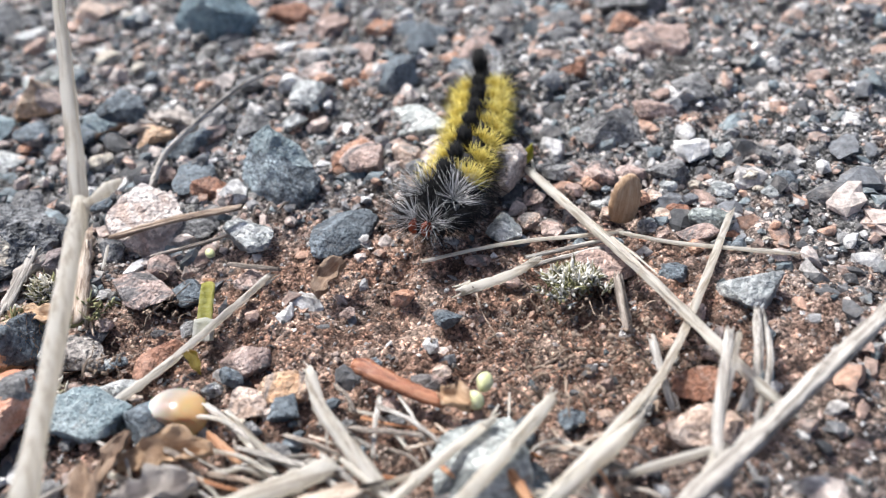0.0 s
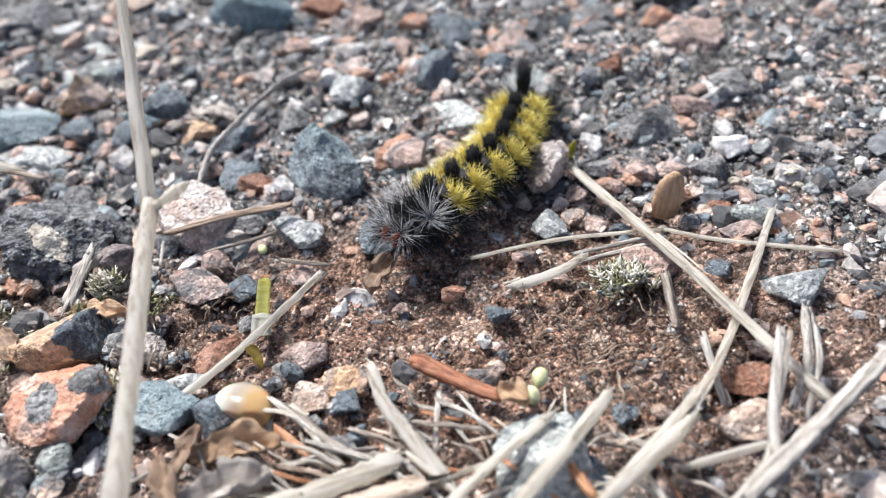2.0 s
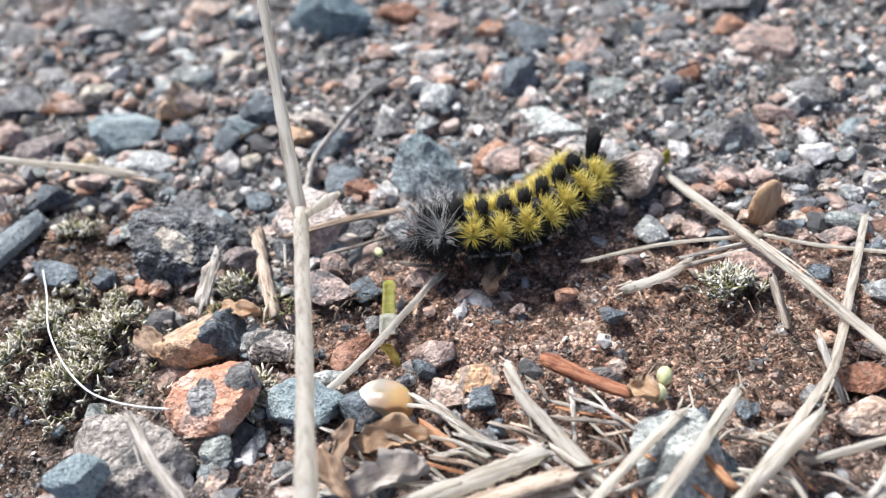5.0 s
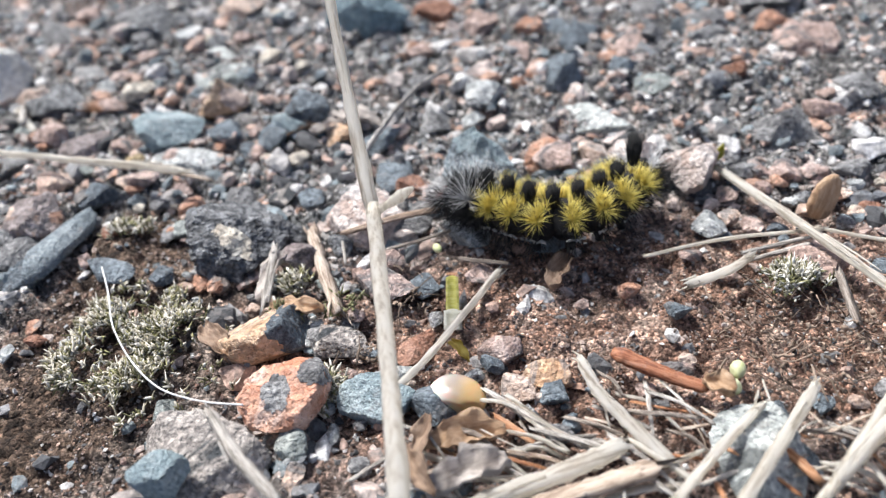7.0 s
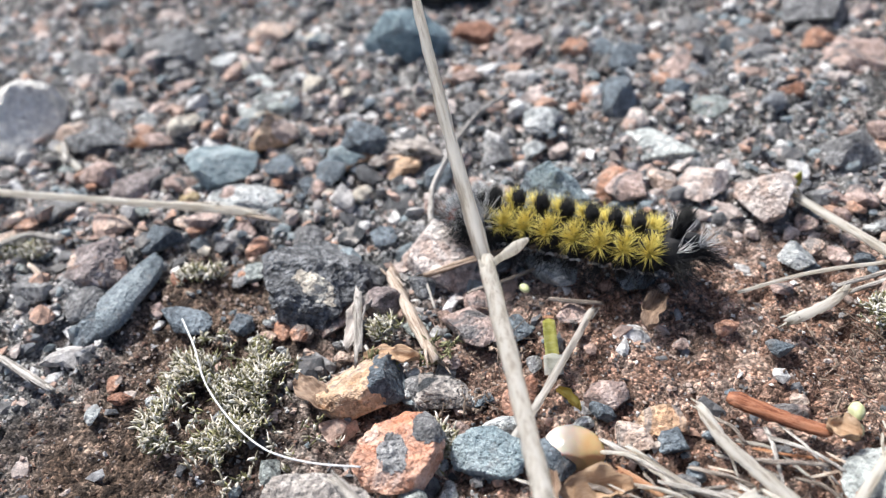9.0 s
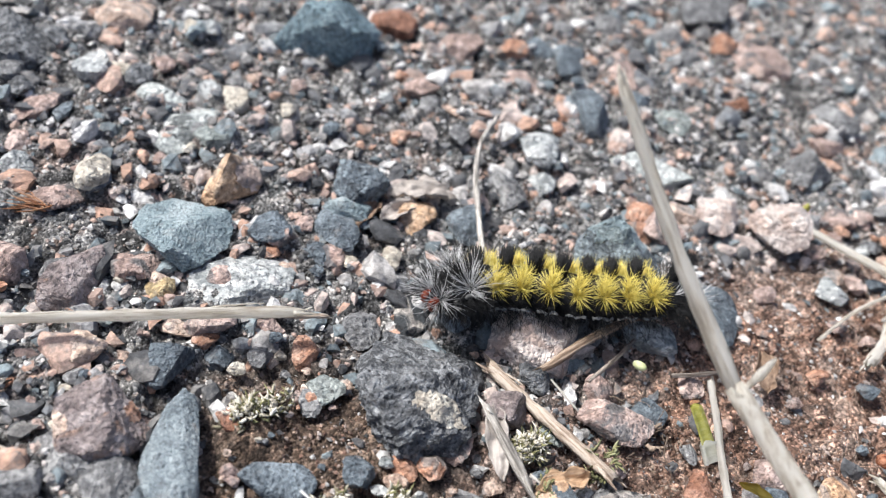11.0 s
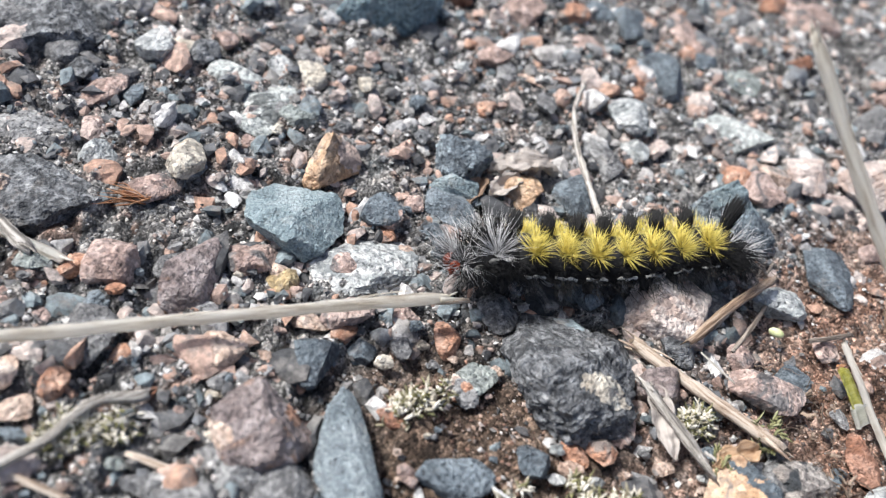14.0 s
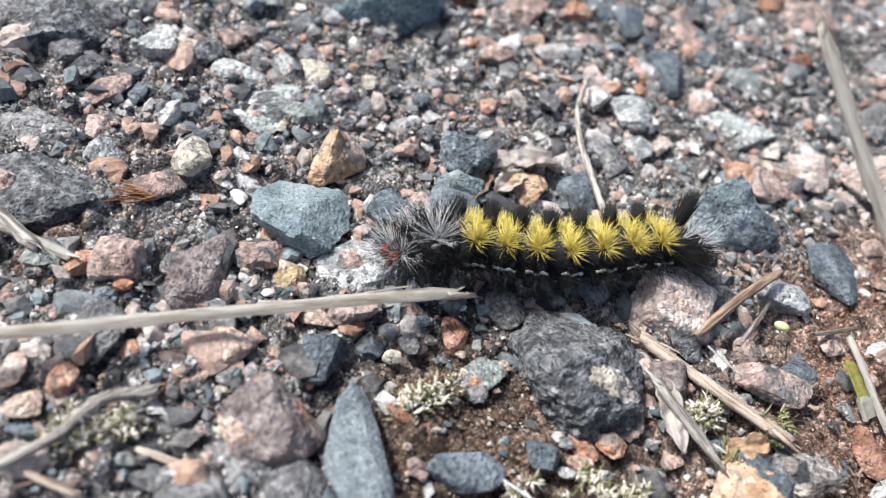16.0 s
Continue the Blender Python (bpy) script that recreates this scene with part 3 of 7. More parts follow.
def straw(kind, points, r0, r1, seed, name="straw", label="", flat=0.8, spur=None, foot=None):
    """A dry stalk through points (mm), with frayed ends."""
    rng = np.random.default_rng(seed)
    m, local = along_x(points)
    path = along(local, 8)
    n = len(path)
    path[:, 1:] += np.cumsum(rng.normal(size=(n, 2)), 0) * r0 * (0.02 if r0 > 0.25 else 0.07)
    radii = np.linspace(r0, r1, n) * (1 + 0.05 * rng.normal(size=n))
    v, f = tube(path, radii, 10, rng, 0.20, flat)
    v = np.array(v)
    for end, d in ((0, -1), (n - 1, 1)):
        v[end * 10:end * 10 + 10, 0] += d * radii[end] * rng.exponential(0.9, 10)
        v[end * 10:end * 10 + 10, 1:] = path[end, 1:] + (v[end * 10:end * 10 + 10, 1:] - path[end, 1:]) * rng.uniform(0.5, 1.0, (10, 1))
    material, words = STRAWS[kind]
    ob = mesh_object(name, v * MM, f, material)
    ob.matrix_world = m
    tagged(ob, label or words, "twig" if kind in ("grey", "bark") else "straw", "dry straws")
    inv = m.inverted()
    if r0 >= 0.28 and kind in ("pale", "grey", "tan", "white"):
        for k in range(4):
            end, way = (0, 1) if k % 2 else (-1, -1)
            p = path[end] + np.array([way * r0 * 1.5, *(rng.normal(size=2) * r0 * 0.5)])
            q = p + np.array([-way * rng.uniform(2.5, 5.0) * r0, *(rng.normal(size=2) * r0 * 0.7)])
            w, g = tube(along([p, (p + q) / 2 + rng.normal(size=3) * r0 * 0.1, q], 4), np.linspace(r0 * 0.4, r0 * 0.12, 9), 6, rng, 0.15)
            child("splinter", np.array(w) * MM, g, material, ob)
        # bark fibres that have come loose along the stalk
        for k in range(int(min(5, np.linalg.norm(path[-1] - path[0]) / 7))):
            i = int(rng.integers(2, n - 6))
            lift = np.array([0, rng.normal() * 0.75, 0.8]) * r0
            w, g = tube(along([path[i] + lift * 0.75, path[i + 2] + lift * 1.05, path[i + 4] + lift * rng.uniform(1.05, 1.5)], 4), np.linspace(0.24, 0.08, 9) * r0, 6, rng, 0.15)
            child("peeling_fibre", np.array(w) * MM, g, material, ob)
    if foot:
        a, b = inv @ (Vector(points[-1]) * MM), inv @ (Vector(foot) * MM)
        a, b = np.array(a) / MM, np.array(b) / MM
        path = along([a + (a - b) * 0.015, a * 0.65 + b * 0.35 + np.array([0, 0.15, 0.1]), a * 0.3 + b * 0.7, b], 10)
        v, f = tube(path, np.linspace(r1 * 1.05, r1 * 1.2, len(path)) * (1 + 0.25 * np.exp(-((np.arange(len(path)) - 13) / 1.2) ** 2)), 10, rng, 0.1)
        child("lower_stalk", np.array(v) * MM, f, material, ob)
    if spur:
        a, b = inv @ (Vector(points[-1]) * MM), inv @ (Vector(spur) * MM)
        a, b = np.array(a) / MM, np.array(b) / MM
        c = (a + b) / 2
        v, f = tube(along([a, c, b], 5), r1 * 0.5 * np.array([.9, .9, .8, .8, .9, 1.1, 1.2, 1.15, 1, .75, .35]), 8, rng, 0.2)
        child("side_shoot", np.array(v) * MM, f, material, ob)
        w, f = tube(along([a - 0.5 * (c - a) / np.linalg.norm(c - a), a, a + 0.4 * (c - a) / np.linalg.norm(c - a)], 4), np.full(9, r1 * 1.0) * np.array([.5, .8, 1, 1.1, 1.15, 1.1, 1, .8, .5]), 10, rng, 0.12)
        child("node", np.array(w) * MM, f, material, ob, "swollen stem node")
    return ob


def twig(kind, points, r0, r1, seed, label=""):
    ob = straw(kind, points, r0 * 0.75, r1, seed, "twig", label or "thin weathered grey twig", 1.0)
    return tagged(ob, category="twig", group="twigs")


def fibre(kind, points, r0, r1, seed):
    rng = np.random.default_rng(seed)
    m, local = along_x(points)
    path = along(local, 8)
    v, f = tube(path, np.full(len(path), 0.085), 6, rng, 0.05)
    ob = mesh_object("plant_fibre", np.array(v) * MM, f, STRAWS[kind][0])
    ob.matrix_world = m
    return tagged(ob, STRAWS[kind][1] + " over moss", "fibre")


def bud(kind, points, r0, r1, seed):
    """A long glossy bud scale with a rounded end and a papery collar."""
    rng = np.random.default_rng(seed)
    m, local = along_x(points)
    path = along(local, 10)
    n = len(path)
    u = np.linspace(0, 1, n)
    shape = np.clip(np.minimum(u / 0.07, 1), 0.35, 1) ** 0.5 * (1 - 0.25 * u) * np.clip((1 - u) / 0.05, 0.4, 1)
    v, f = tube(path, r0 * shape, 14, rng, 0.02, 0.75)
    ob = mesh_object("bud_scale", np.array(v) * MM, f, STRAWS[kind][0])
    ob.matrix_world = m
    tagged(ob, "reddish-brown glossy bud scale lying on bare earth", "bud")
    end = path[-1]
    v, f = sheet(2.4, 1.8, rng, 0.9, 9, 6, ragged=0.3)
    v = np.array(v) + end + np.array([0.6, 0.1, 0.1])
    child("collar", np.array(v) * MM, f, LEAVES["tan"], ob, "crumpled papery collar")
    return ob


def sheet(length, width, rng, curl=0.5, nx=14, ny=7, thick=0.09, ragged=0.2, bulge=0.3):
    """A thin curled leaf with two faces and an edge, along x."""
    top, low = [], []
    edge = np.interp(np.arange(nx), np.linspace(0, nx - 1, 8), 1 + ragged * rng.normal(size=8))
    for i in range(nx):
        u = i / (nx - 1)
        w = width / 2 * (math.sin(math.pi * min(max(u, 0.03), 0.97)) ** 0.6) * edge[i]
        for j in range(ny):
            s = 2 * j / (ny - 1) - 1
            z = curl * width * (s * s) * 0.6 + bulge * length * 0.25 * math.sin(u * 3.0) + 0.10 * width * math.sin(7 * u + 3 * s)
            p = np.array([(u - 0.5) * length, s * w, z])
            top.append(p + np.array([0, 0, thick]))
            low.append(p - np.array([0, 0, thick]))
    v = top + low
    k = nx * ny
    f = []
    for i in range(nx - 1):
        for j in range(ny - 1):
            a, b, c, d = i * ny + j, (i + 1) * ny + j, (i + 1) * ny + j + 1, i * ny + j + 1
            f += [(a, b, c, d), (d + k, c + k, b + k, a + k)]
    for i in range(nx - 1):
        a, b = i * ny, (i + 1) * ny
        f += [(a + k, b + k, b, a), (a + ny - 1, b + ny - 1, b + ny - 1 + k, a + ny - 1 + k)]
    for j in range(ny - 1):
        f += [(j, j + 1, j + 1 + k, j + k), ((nx - 1) * ny + j + k, (nx - 1) * ny + j + 1 + k, (nx - 1) * ny + j + 1, (nx - 1) * ny + j)]
    return v, f


def leaf_curl(x, y, z, length, width, tint, turn, seed):
    rng = np.random.default_rng(seed)
    v, f = sheet(length, width, rng, rng.uniform(0.3, 0.8), 26, 13, ragged=0.14)
    v, off = np.array(v), Vector(rng.uniform(0, 40, 3))
    for i, p in enumerate(v):
        fold = abs(noise.noise(Vector((p[0], p[1], 0)) * 0.75 + off)) * 1.3 + 0.5 * noise.noise(Vector((p[0], p[1], 0)) * 1.9 + off)
        v[i] = p + np.array([0.25 * noise.noise(Vector(p) * 0.9 + off), 0.3 * noise.noise(Vector(p) * 1.1 - off), fold * min(0.7, width * 0.24)])
    ob = mesh_object("dry_leaf", v * MM, f, LEAVES[tint])
    ob.matrix_world = pose(x * MM, y * MM, (z - 0.4) * MM, rng.uniform(-18, 18), rng.uniform(-10, 10), turn)
    words = {"tan": "tan curled dry leaf fragment", "brown": "crumpled brown dry leaf fragment", "grey": "weathered grey dead leaf strip", "olive": "small olive-yellow leaf"}[tint]
    return tagged(ob, words + " on the gravel", "leaf", "dead leaves")


def standing(x, y, z, lean, back):
    """The pose of a leaf that stands up, leaning by degrees to its side and backwards."""
    return pose(x * MM, y * MM, z * MM, back, lean, 0) @ Matrix(((0, -1, 0, 0), (0, 0, -1, 0), (1, 0, 0, 0), (0, 0, 0, 1)))


def sprout(x, y, z, length, width, lean, seed):
    rng = np.random.default_rng(seed)
    v, f = sheet(length, width, rng, 0.5, ragged=0.03, bulge=0.2)
    ob = mesh_object("green_sprout", np.array(v) * MM, f, LEAVES["green"])
    ob.matrix_world = standing(x, y, z + length * 0.45, lean, 15)
    return tagged(ob, "tiny green oval leaf sprouting from soil", "sprout")


def strip(lo, hi, width, thick, steps=8, across=5):
    """An upright channelled strip of leaf between two heights, with two faces and closed edges."""
    v, f = [], []
    for side in (1, -1):
        for i in range(steps + 1):
            u = i / steps
            h = lo + (hi - lo) * u
            for j in range(across):
                s = 2 * j / (across - 1) - 1
                round_top = 0.25 * width * s * s * (u > 0.999)
                v.append((s * width / 2 * (1.05 - 0.03 * h), side * thick - 0.3 * s * s + 0.012 * h * h, h - round_top))
    n, k = across, (steps + 1) * across
    for i in range(steps):
        for j in range(n - 1):
            a, c = i * n + j, (i + 1) * n + j
            f += [(a, a + 1, c + 1, c), (c + k, c + 1 + k, a + 1 + k, a + k)]
        a, c = i * n, (i + 1) * n
        f += [(a + k, a, c, c + k), (a + n - 1, a + n - 1 + k, c + n - 1 + k, c + n - 1)]
    for j in range(n - 1):
        a = steps * n + j
        f += [(a, a + 1, a + 1 + k, a + k)]
    return np.array(v), f


def blade(x, y, z, length, width, lean, seed):
    """A short upright grass blade with a cut orange tip and a pale sheath."""
    v, f = strip(0, length * 0.94, width, 0.10)
    ob = mesh_object("grass_shoot", v * MM, f, LEAVES["green"])
    ob.matrix_world = pose(x * MM, y * MM, z * MM, -58, lean, 0)
    tagged(ob, "short yellowish-green grass blade with a white base", "grass blade")
    v, f = strip(length * 0.935, length, width * 0.92, 0.09, 3)
    child("tip", v * MM, f, STRAWS["orange"][0], ob, "withered orange tip")
    v, f = strip(-0.4, length * 0.30, width * 1.3, 0.22)
    child("sheath", v * MM, f, LEAVES["sheath"], ob, "papery white sheath")
    return ob


def seed_grain(length, width, rng):
    v, f = ball(3)
    return faceted(v, rng, 1, 0.85, 0.95) * np.array([length, width, width]) / 2, f


def seed(x, y, z, length, width, number):
    rng = np.random.default_rng(number)
    v, f = seed_grain(length, width, rng)
    ob = mesh_object("seed", v * MM, f, SEED_SKIN)
    ob.matrix_world = pose(x * MM, y * MM, z * MM, 0, rng.uniform(-20, 20), rng.uniform(60, 120))
    return tagged(ob, "pale yellow-green oval seed on the soil", "seed", "seeds")


def husk(x, y, z, width, height, seed):
    """An upright brown seed husk with ribs."""
    rng = np.random.default_rng(seed)
    path = along([(-height / 2, 0, 0), (0, 0.1, 0), (height / 2, 0, 0.1)], 8)
    u = np.linspace(0, 1, len(path))
    v, f = tube(path, width / 2 * (0.8 + 0.25 * np.sin(np.pi * u)) * np.sqrt(1 - 0.9 * u ** 4), 12, rng, 0.07, 0.6)
    ob = mesh_object("seed_husk", np.array(v) * MM, f, LEAVES["tan"])
    ob.matrix_world = pose(x * MM, y * MM, z * MM, 0, -84, 10) @ pose(0, 0, 0, 90)
    return tagged(ob, "brown ribbed seed husk standing in the pebbles", "husk")


def spikes(bases, tips, width, bend=0.0, rng=None):
    """Tapered three-sided hairs from bases to tips, as vertex and face arrays."""
    n = len(bases)
    d = tips - bases
    ln = np.linalg.norm(d, axis=1)[:, None] + 1e-9
    d = d / ln
    ref = np.where(np.abs(d[:, 2:]) > 0.9, np.array([[1.0, 0, 0]]), np.array([[0, 0, 1.0]]))
    s = np.cross(d, ref)
    s /= np.linalg.norm(s, axis=1)[:, None]
    u = np.cross(s, d)
    mid = (bases + tips) / 2 + (s * rng.normal(size=(n, 1)) + u * rng.normal(size=(n, 1))) * ln * bend if rng is not None else (bases + tips) / 2
    rings = []
    for c, w in ((bases, width), (mid, width * 0.8)):
        for a in (0, 2.094, 4.189):
            rings.append(c + w * (s * math.cos(a) + u * math.sin(a)))
    v = np.stack(rings + [tips], 1).reshape(-1, 3)
    k = np.arange(n)[:, None] * 7
    quads = np.array([(0, 1, 4, 3), (1, 2, 5, 4), (2, 0, 3, 5)])
    tris = np.array([(3, 4, 6), (4, 5, 6), (5, 3, 6)])
    f = [tuple(q) for q in (k[:, :, None] + quads[None]).reshape(-1, 4)] + [tuple(q) for q in (k[:, :, None] + tris[None]).reshape(-1, 3)]
    return v, f


def fibre_tuft(x, y, z, size, seed):
    rng = np.random.default_rng(seed)
    b = rng.normal(size=(24, 3)) * np.array([0.3, 0.3, 0.15]) + np.array([0.9, 0.2, 0.2])
    tips = b + np.stack([-size * rng.uniform(0.4, 0.9, 24), rng.normal(size=24) * 0.9 - 0.5, rng.uniform(-0.3, 0.9, 24)], 1)
    v, f = spikes(b, tips, 0.10, 0.04, rng)
    ob = mesh_object("fibre_tuft", v * MM, f, LEAVES["tan"])
    ob.data.materials[0] = STRAWS["orange"][0]
    ob.matrix_world = pose(x * MM, y * MM, z * MM, 0, 0, -40)
    return tagged(ob, "small orange-brown tuft of splintered fibres", "fibre")


def moss(x, y, z, radius, tint, seed):
    """A low dry moss cushion: blunt pale shoots among small dark leaves."""
    rng = np.random.default_rng(seed)
    n = int(34 * radius ** 1.5)
    r, a = radius * np.sqrt(rng.random(n)) * (0.6 + 0.4 * rng.random(n)), rng.random(n) * 6.283
    clear = relief(x + r * np.cos(a), y + r * np.sin(a), 2.6, 7) + 0.6 * relief(x + r * np.cos(a), y + r * np.sin(a), 7, 3) > 0.12
    clear[:12] = True
    r, a = r[clear], a[clear]
    n = len(r)
    p = np.stack([r * np.cos(a), r * np.sin(a) * 0.8, np.zeros(n)], 1)
    p[:, 2] = 0.9 * (1 - (r / radius) ** 2) - 0.5 + 0.3 * rng.random(n)
    bases, tips = [], []
    unit, faces = ball(1)
    verts, polys, mats = [], [], []
    for q in p:
        ax = np.array([q[0] / radius * 0.7, q[1] / radius * 0.7, 0.9]) + rng.normal(size=3) * 0.5
        ax /= np.linalg.norm(ax)
        h = rng.uniform(0.25, 0.6)
        for k in range(6):
            b = q + ax * h * k / 7 + rng.normal(size=3) * 0.10
            bases.append(b)
            tips.append(b + ax * 0.25 + rng.normal(size=3) * 0.34)
        side = np.cross(ax, (0.3, 0.8, 0.1))
        side /= np.linalg.norm(side)
        frame3 = np.stack([side * rng.uniform(0.08, 0.16), np.cross(ax, side) * rng.uniform(0.08, 0.16), ax * h])
        polys += [tuple(int(i) + len(verts) * len(unit) for i in g) for g in faces]
        verts.append((unit * (1 + 0.12 * rng.normal(size=(len(unit), 1)))) @ frame3 + q + ax * h)
    v, f = spikes(np.array(bases), np.array(tips), 0.11, 0.05, rng)
    lumps = np.concatenate(verts)
    ob = mesh_object("moss_cushion", np.concatenate([lumps, v]) * MM, polys + [tuple(int(i) + len(lumps) for i in g) for g in f], MOSS[tint])
    ob.data.materials.append(MOSS["leaf"])
    ob.data.polygons.foreach_set("material_index", [0] * len(polys) + [int(i) for i in np.tile(np.repeat(rng.random(len(f) // 6) > 0.45, 3), 2)])
    ob.matrix_world = pose(x * MM, y * MM, z * MM)
    words = {"grey": "dry greyish-white moss cushion on the soil", "white": "bleached whitish moss cushion", "green": "small yellow-green moss cushion"}[tint]
    return tagged(ob, words, "moss", "moss cushions", "stuff")


def root_bits(x, y, z, radius, seed):
    """Crumbled roots and dead plant bits on the bare earth."""
    rng = np.random.default_rng(seed)
    pieces = []
    for k in range(34):
        c = np.array([*(rng.normal(size=2) * radius * 0.5), rng.uniform(-0.3, 0.6)])
        size = rng.uniform(0.4, 1.4) if k < 9 else rng.uniform(0.08, 0.34)
        d = rng.normal(size=3) * np.array([1, 1, 0.5]) * size
        bend = along([c - d, c - d * 0.3 + rng.normal(size=3) * size * 0.4, c + d * 0.4 + rng.normal(size=3) * size * 0.4, c + d], 3)
        girth = np.linspace(1, 0.35, len(bend)) * (1 + 0.35 * rng.normal(size=len(bend))) * (rng.uniform(0.03, 0.09) if k < 9 else rng.uniform(0.04, 0.16))
        pieces.append(tube(bend, np.abs(girth), 5, rng, 0.35))
    v, f = joined(pieces)
    ob = mesh_object("root_litter", np.array(v) * MM, f, ROOTS)
    ob.matrix_world = pose(x * MM, y * MM, z * MM)
    return tagged(ob, "crumbled brown rootlets on reddish earth", "root litter", "root litter", "stuff")


# ---- the ground, one sheet to the horizon ----
def axis_lines(lo, hi, step, far):
    inner = list(np.arange(lo, hi + step, step))
    out, d, p = [], step, hi + step
    while p < far:
        d *= 1.35
        p += d
        out.append(p)
    down, d, p = [], step, lo
    while p > -far:
        d *= 1.35
        p -= d
        down.append(p)
    return np.array(down[::-1] + inner + out)


def build_ground():
    xs, ys = axis_lines(-120, 65, 0.42, 400000), axis_lines(8, 140, 0.42, 400000)
    gx, gy = np.meshgrid(xs, ys, indexing="ij")
    gz = ground_height(gx, gy)
    v = np.stack([gx, gy, gz], -1).reshape(-1, 3) * MM
    nx, ny = len(xs), len(ys)
    i, j = np.meshgrid(np.arange(nx - 1), np.arange(ny - 1), indexing="ij")
    a = (i * ny + j).ravel()
    f = np.stack([a, a + ny, a + ny + 1, a + 1], 1)
    me = bpy.data.meshes.new("ground")
    me.vertices.add(len(v))
    me.vertices.foreach_set("co", v.ravel())
    me.loops.add(f.size)
    me.loops.foreach_set("vertex_index", f.ravel())
    me.polygons.add(len(f))
    me.polygons.foreach_set("loop_start", np.arange(0, f.size, 4))
    me.polygons.foreach_set("use_smooth", np.ones(len(f), bool))
    me.update(calc_edges=True)
    me.validate()
    me.materials.append(SOIL)
    return tagged(new("ground", me), "grey gritty soil with a patch of bare reddish earth", "ground", kind="structure")


build_ground()


def scatter(name, label, material, count, lo, hi, sub, seed, bare, sunk=0.1, only=False):
    """Loose grains over the ground as one mesh; bare: how many stay on the open earth."""
    rng = np.random.default_rng(seed)
    unit, faces = ball(sub)
    n = len(unit)
    kinds = np.array([faceted(unit, rng, 7 if sub else 2, 0.28 if sub else 0.8, 0.85) * (1 + (0.055 if sub == 2 else 0.2) * rng.normal(size=(n, 1))) for _ in range(40)])
    x, y = (rng.uniform(-76, 28, count), rng.uniform(22, 62, count)) if only else (rng.uniform(-115, 62, count), rng.uniform(14, 138, count))
    inside = (np.hypot((x + 4) * 0.65, (y - 43) * 1.1) < 19) | (np.hypot(x + 56, (y - 37) * 1.1) < 15) | (np.hypot(x + 53, y - 53) + 4 * relief(x, y, 7, 2) < 10)
    clump = relief(x, y, 9, 5) + 0.6 * relief(x, y, 3, 6)
    within = 62 + 0.5 * (y - 30) - np.abs(x + 28)
    keep = (within + rng.normal(size=count) * 8 > 0) & (~inside | (rng.random(count) < bare)) & (clump + rng.normal(size=count) * 0.5 > -0.55)
    if only:
        keep = inside & (clump > -0.5)
    x, y = x[keep], y[keep]
    count = len(x)
    size = lo * (hi / lo) ** (rng.random(count) ** 2.0)
    z = ground_height(x, y) + size * (rng.uniform(-0.18, 0.2, count) + 0.15 - sunk)
    s = size[:, None] / 2 * np.stack([rng.uniform(0.8, 1.35, count), rng.uniform(0.7, 1.0, count), rng.uniform(0.5, 0.8, count)], 1)
    p = kinds[rng.integers(0, 40, count)] * s[:, None, :]
    a, t = rng.random((count, 1)) * 6.283, rng.normal(size=(count, 1)) * 0.35
    px, py, pz = p[:, :, 0], p[:, :, 1] * np.cos(t) - p[:, :, 2] * np.sin(t), p[:, :, 1] * np.sin(t) + p[:, :, 2] * np.cos(t)
    verts = np.stack([px * np.cos(a) - py * np.sin(a) + x[:, None], px * np.sin(a) + py * np.cos(a) + y[:, None], pz + z[:, None]], -1)
    f = (np.arange(count)[:, None, None] * n + faces[None]).reshape(-1, 3)
    me = bpy.data.meshes.new(name)
    me.vertices.add(count * n)
    me.vertices.foreach_set("co", (verts * MM).ravel())
    me.loops.add(f.size)
    me.loops.foreach_set("vertex_index", f.ravel())
    me.polygons.add(len(f))
    me.polygons.foreach_set("loop_start", np.arange(0, f.size, 3))
    me.update(calc_edges=True)
    me.shade_flat()
    me.materials.append(material)
    return tagged(new(name, me), label, "gravel", kind="stuff")


# ---- the caterpillar ----
# middle of each segment along the body, mm from the head, its radius and its dress
SEGMENTS = [(0.7, 1.0, "head"), (1.7, 1.45, "neck"), (2.9, 1.75, "neck"), (4.2, 1.95, "neck")] + [(5.9 + 2.5 * i, 2.02, "band") for i in range(7)] + [(23.2, 1.85, "tail"), (24.9, 1.3, "tail")]
BODY_LENGTH = 26.0


def tuft(name, parent, centre, axis, count, length, cone, width, material, rng, spread_mm=0.3, bend=0.05, label="", blunt=False, burst=False):
    """A brush of hairs that fans out from centre round axis."""
    axis = np.array(axis, float) / np.linalg.norm(axis)
    b = rng.normal(size=(count, 3))
    if blunt:
        b *= (rng.random((count, 1)) ** 0.4) / np.linalg.norm(b, axis=1)[:, None]
    b = np.array(centre) + b * spread_mm
    if burst:
        # an even star of straight bristles
        q = rng.normal(size=(count * 6, 3))
        q /= np.linalg.norm(q, axis=1)[:, None]
        d = q[q @ axis > math.cos(cone)][:count]
        b = b[:len(d)]
        count = len(d)
    else:
        d = axis + rng.normal(size=(count, 3)) * cone
        d /= np.linalg.norm(d, axis=1)[:, None]
    tips = b + d * (length * rng.uniform(0.78 if blunt else 0.65, 1.08, (count, 1)))
    v, f = spikes(b, tips, width, bend, rng)
    return child(name, v * MM, f, material, parent, label)


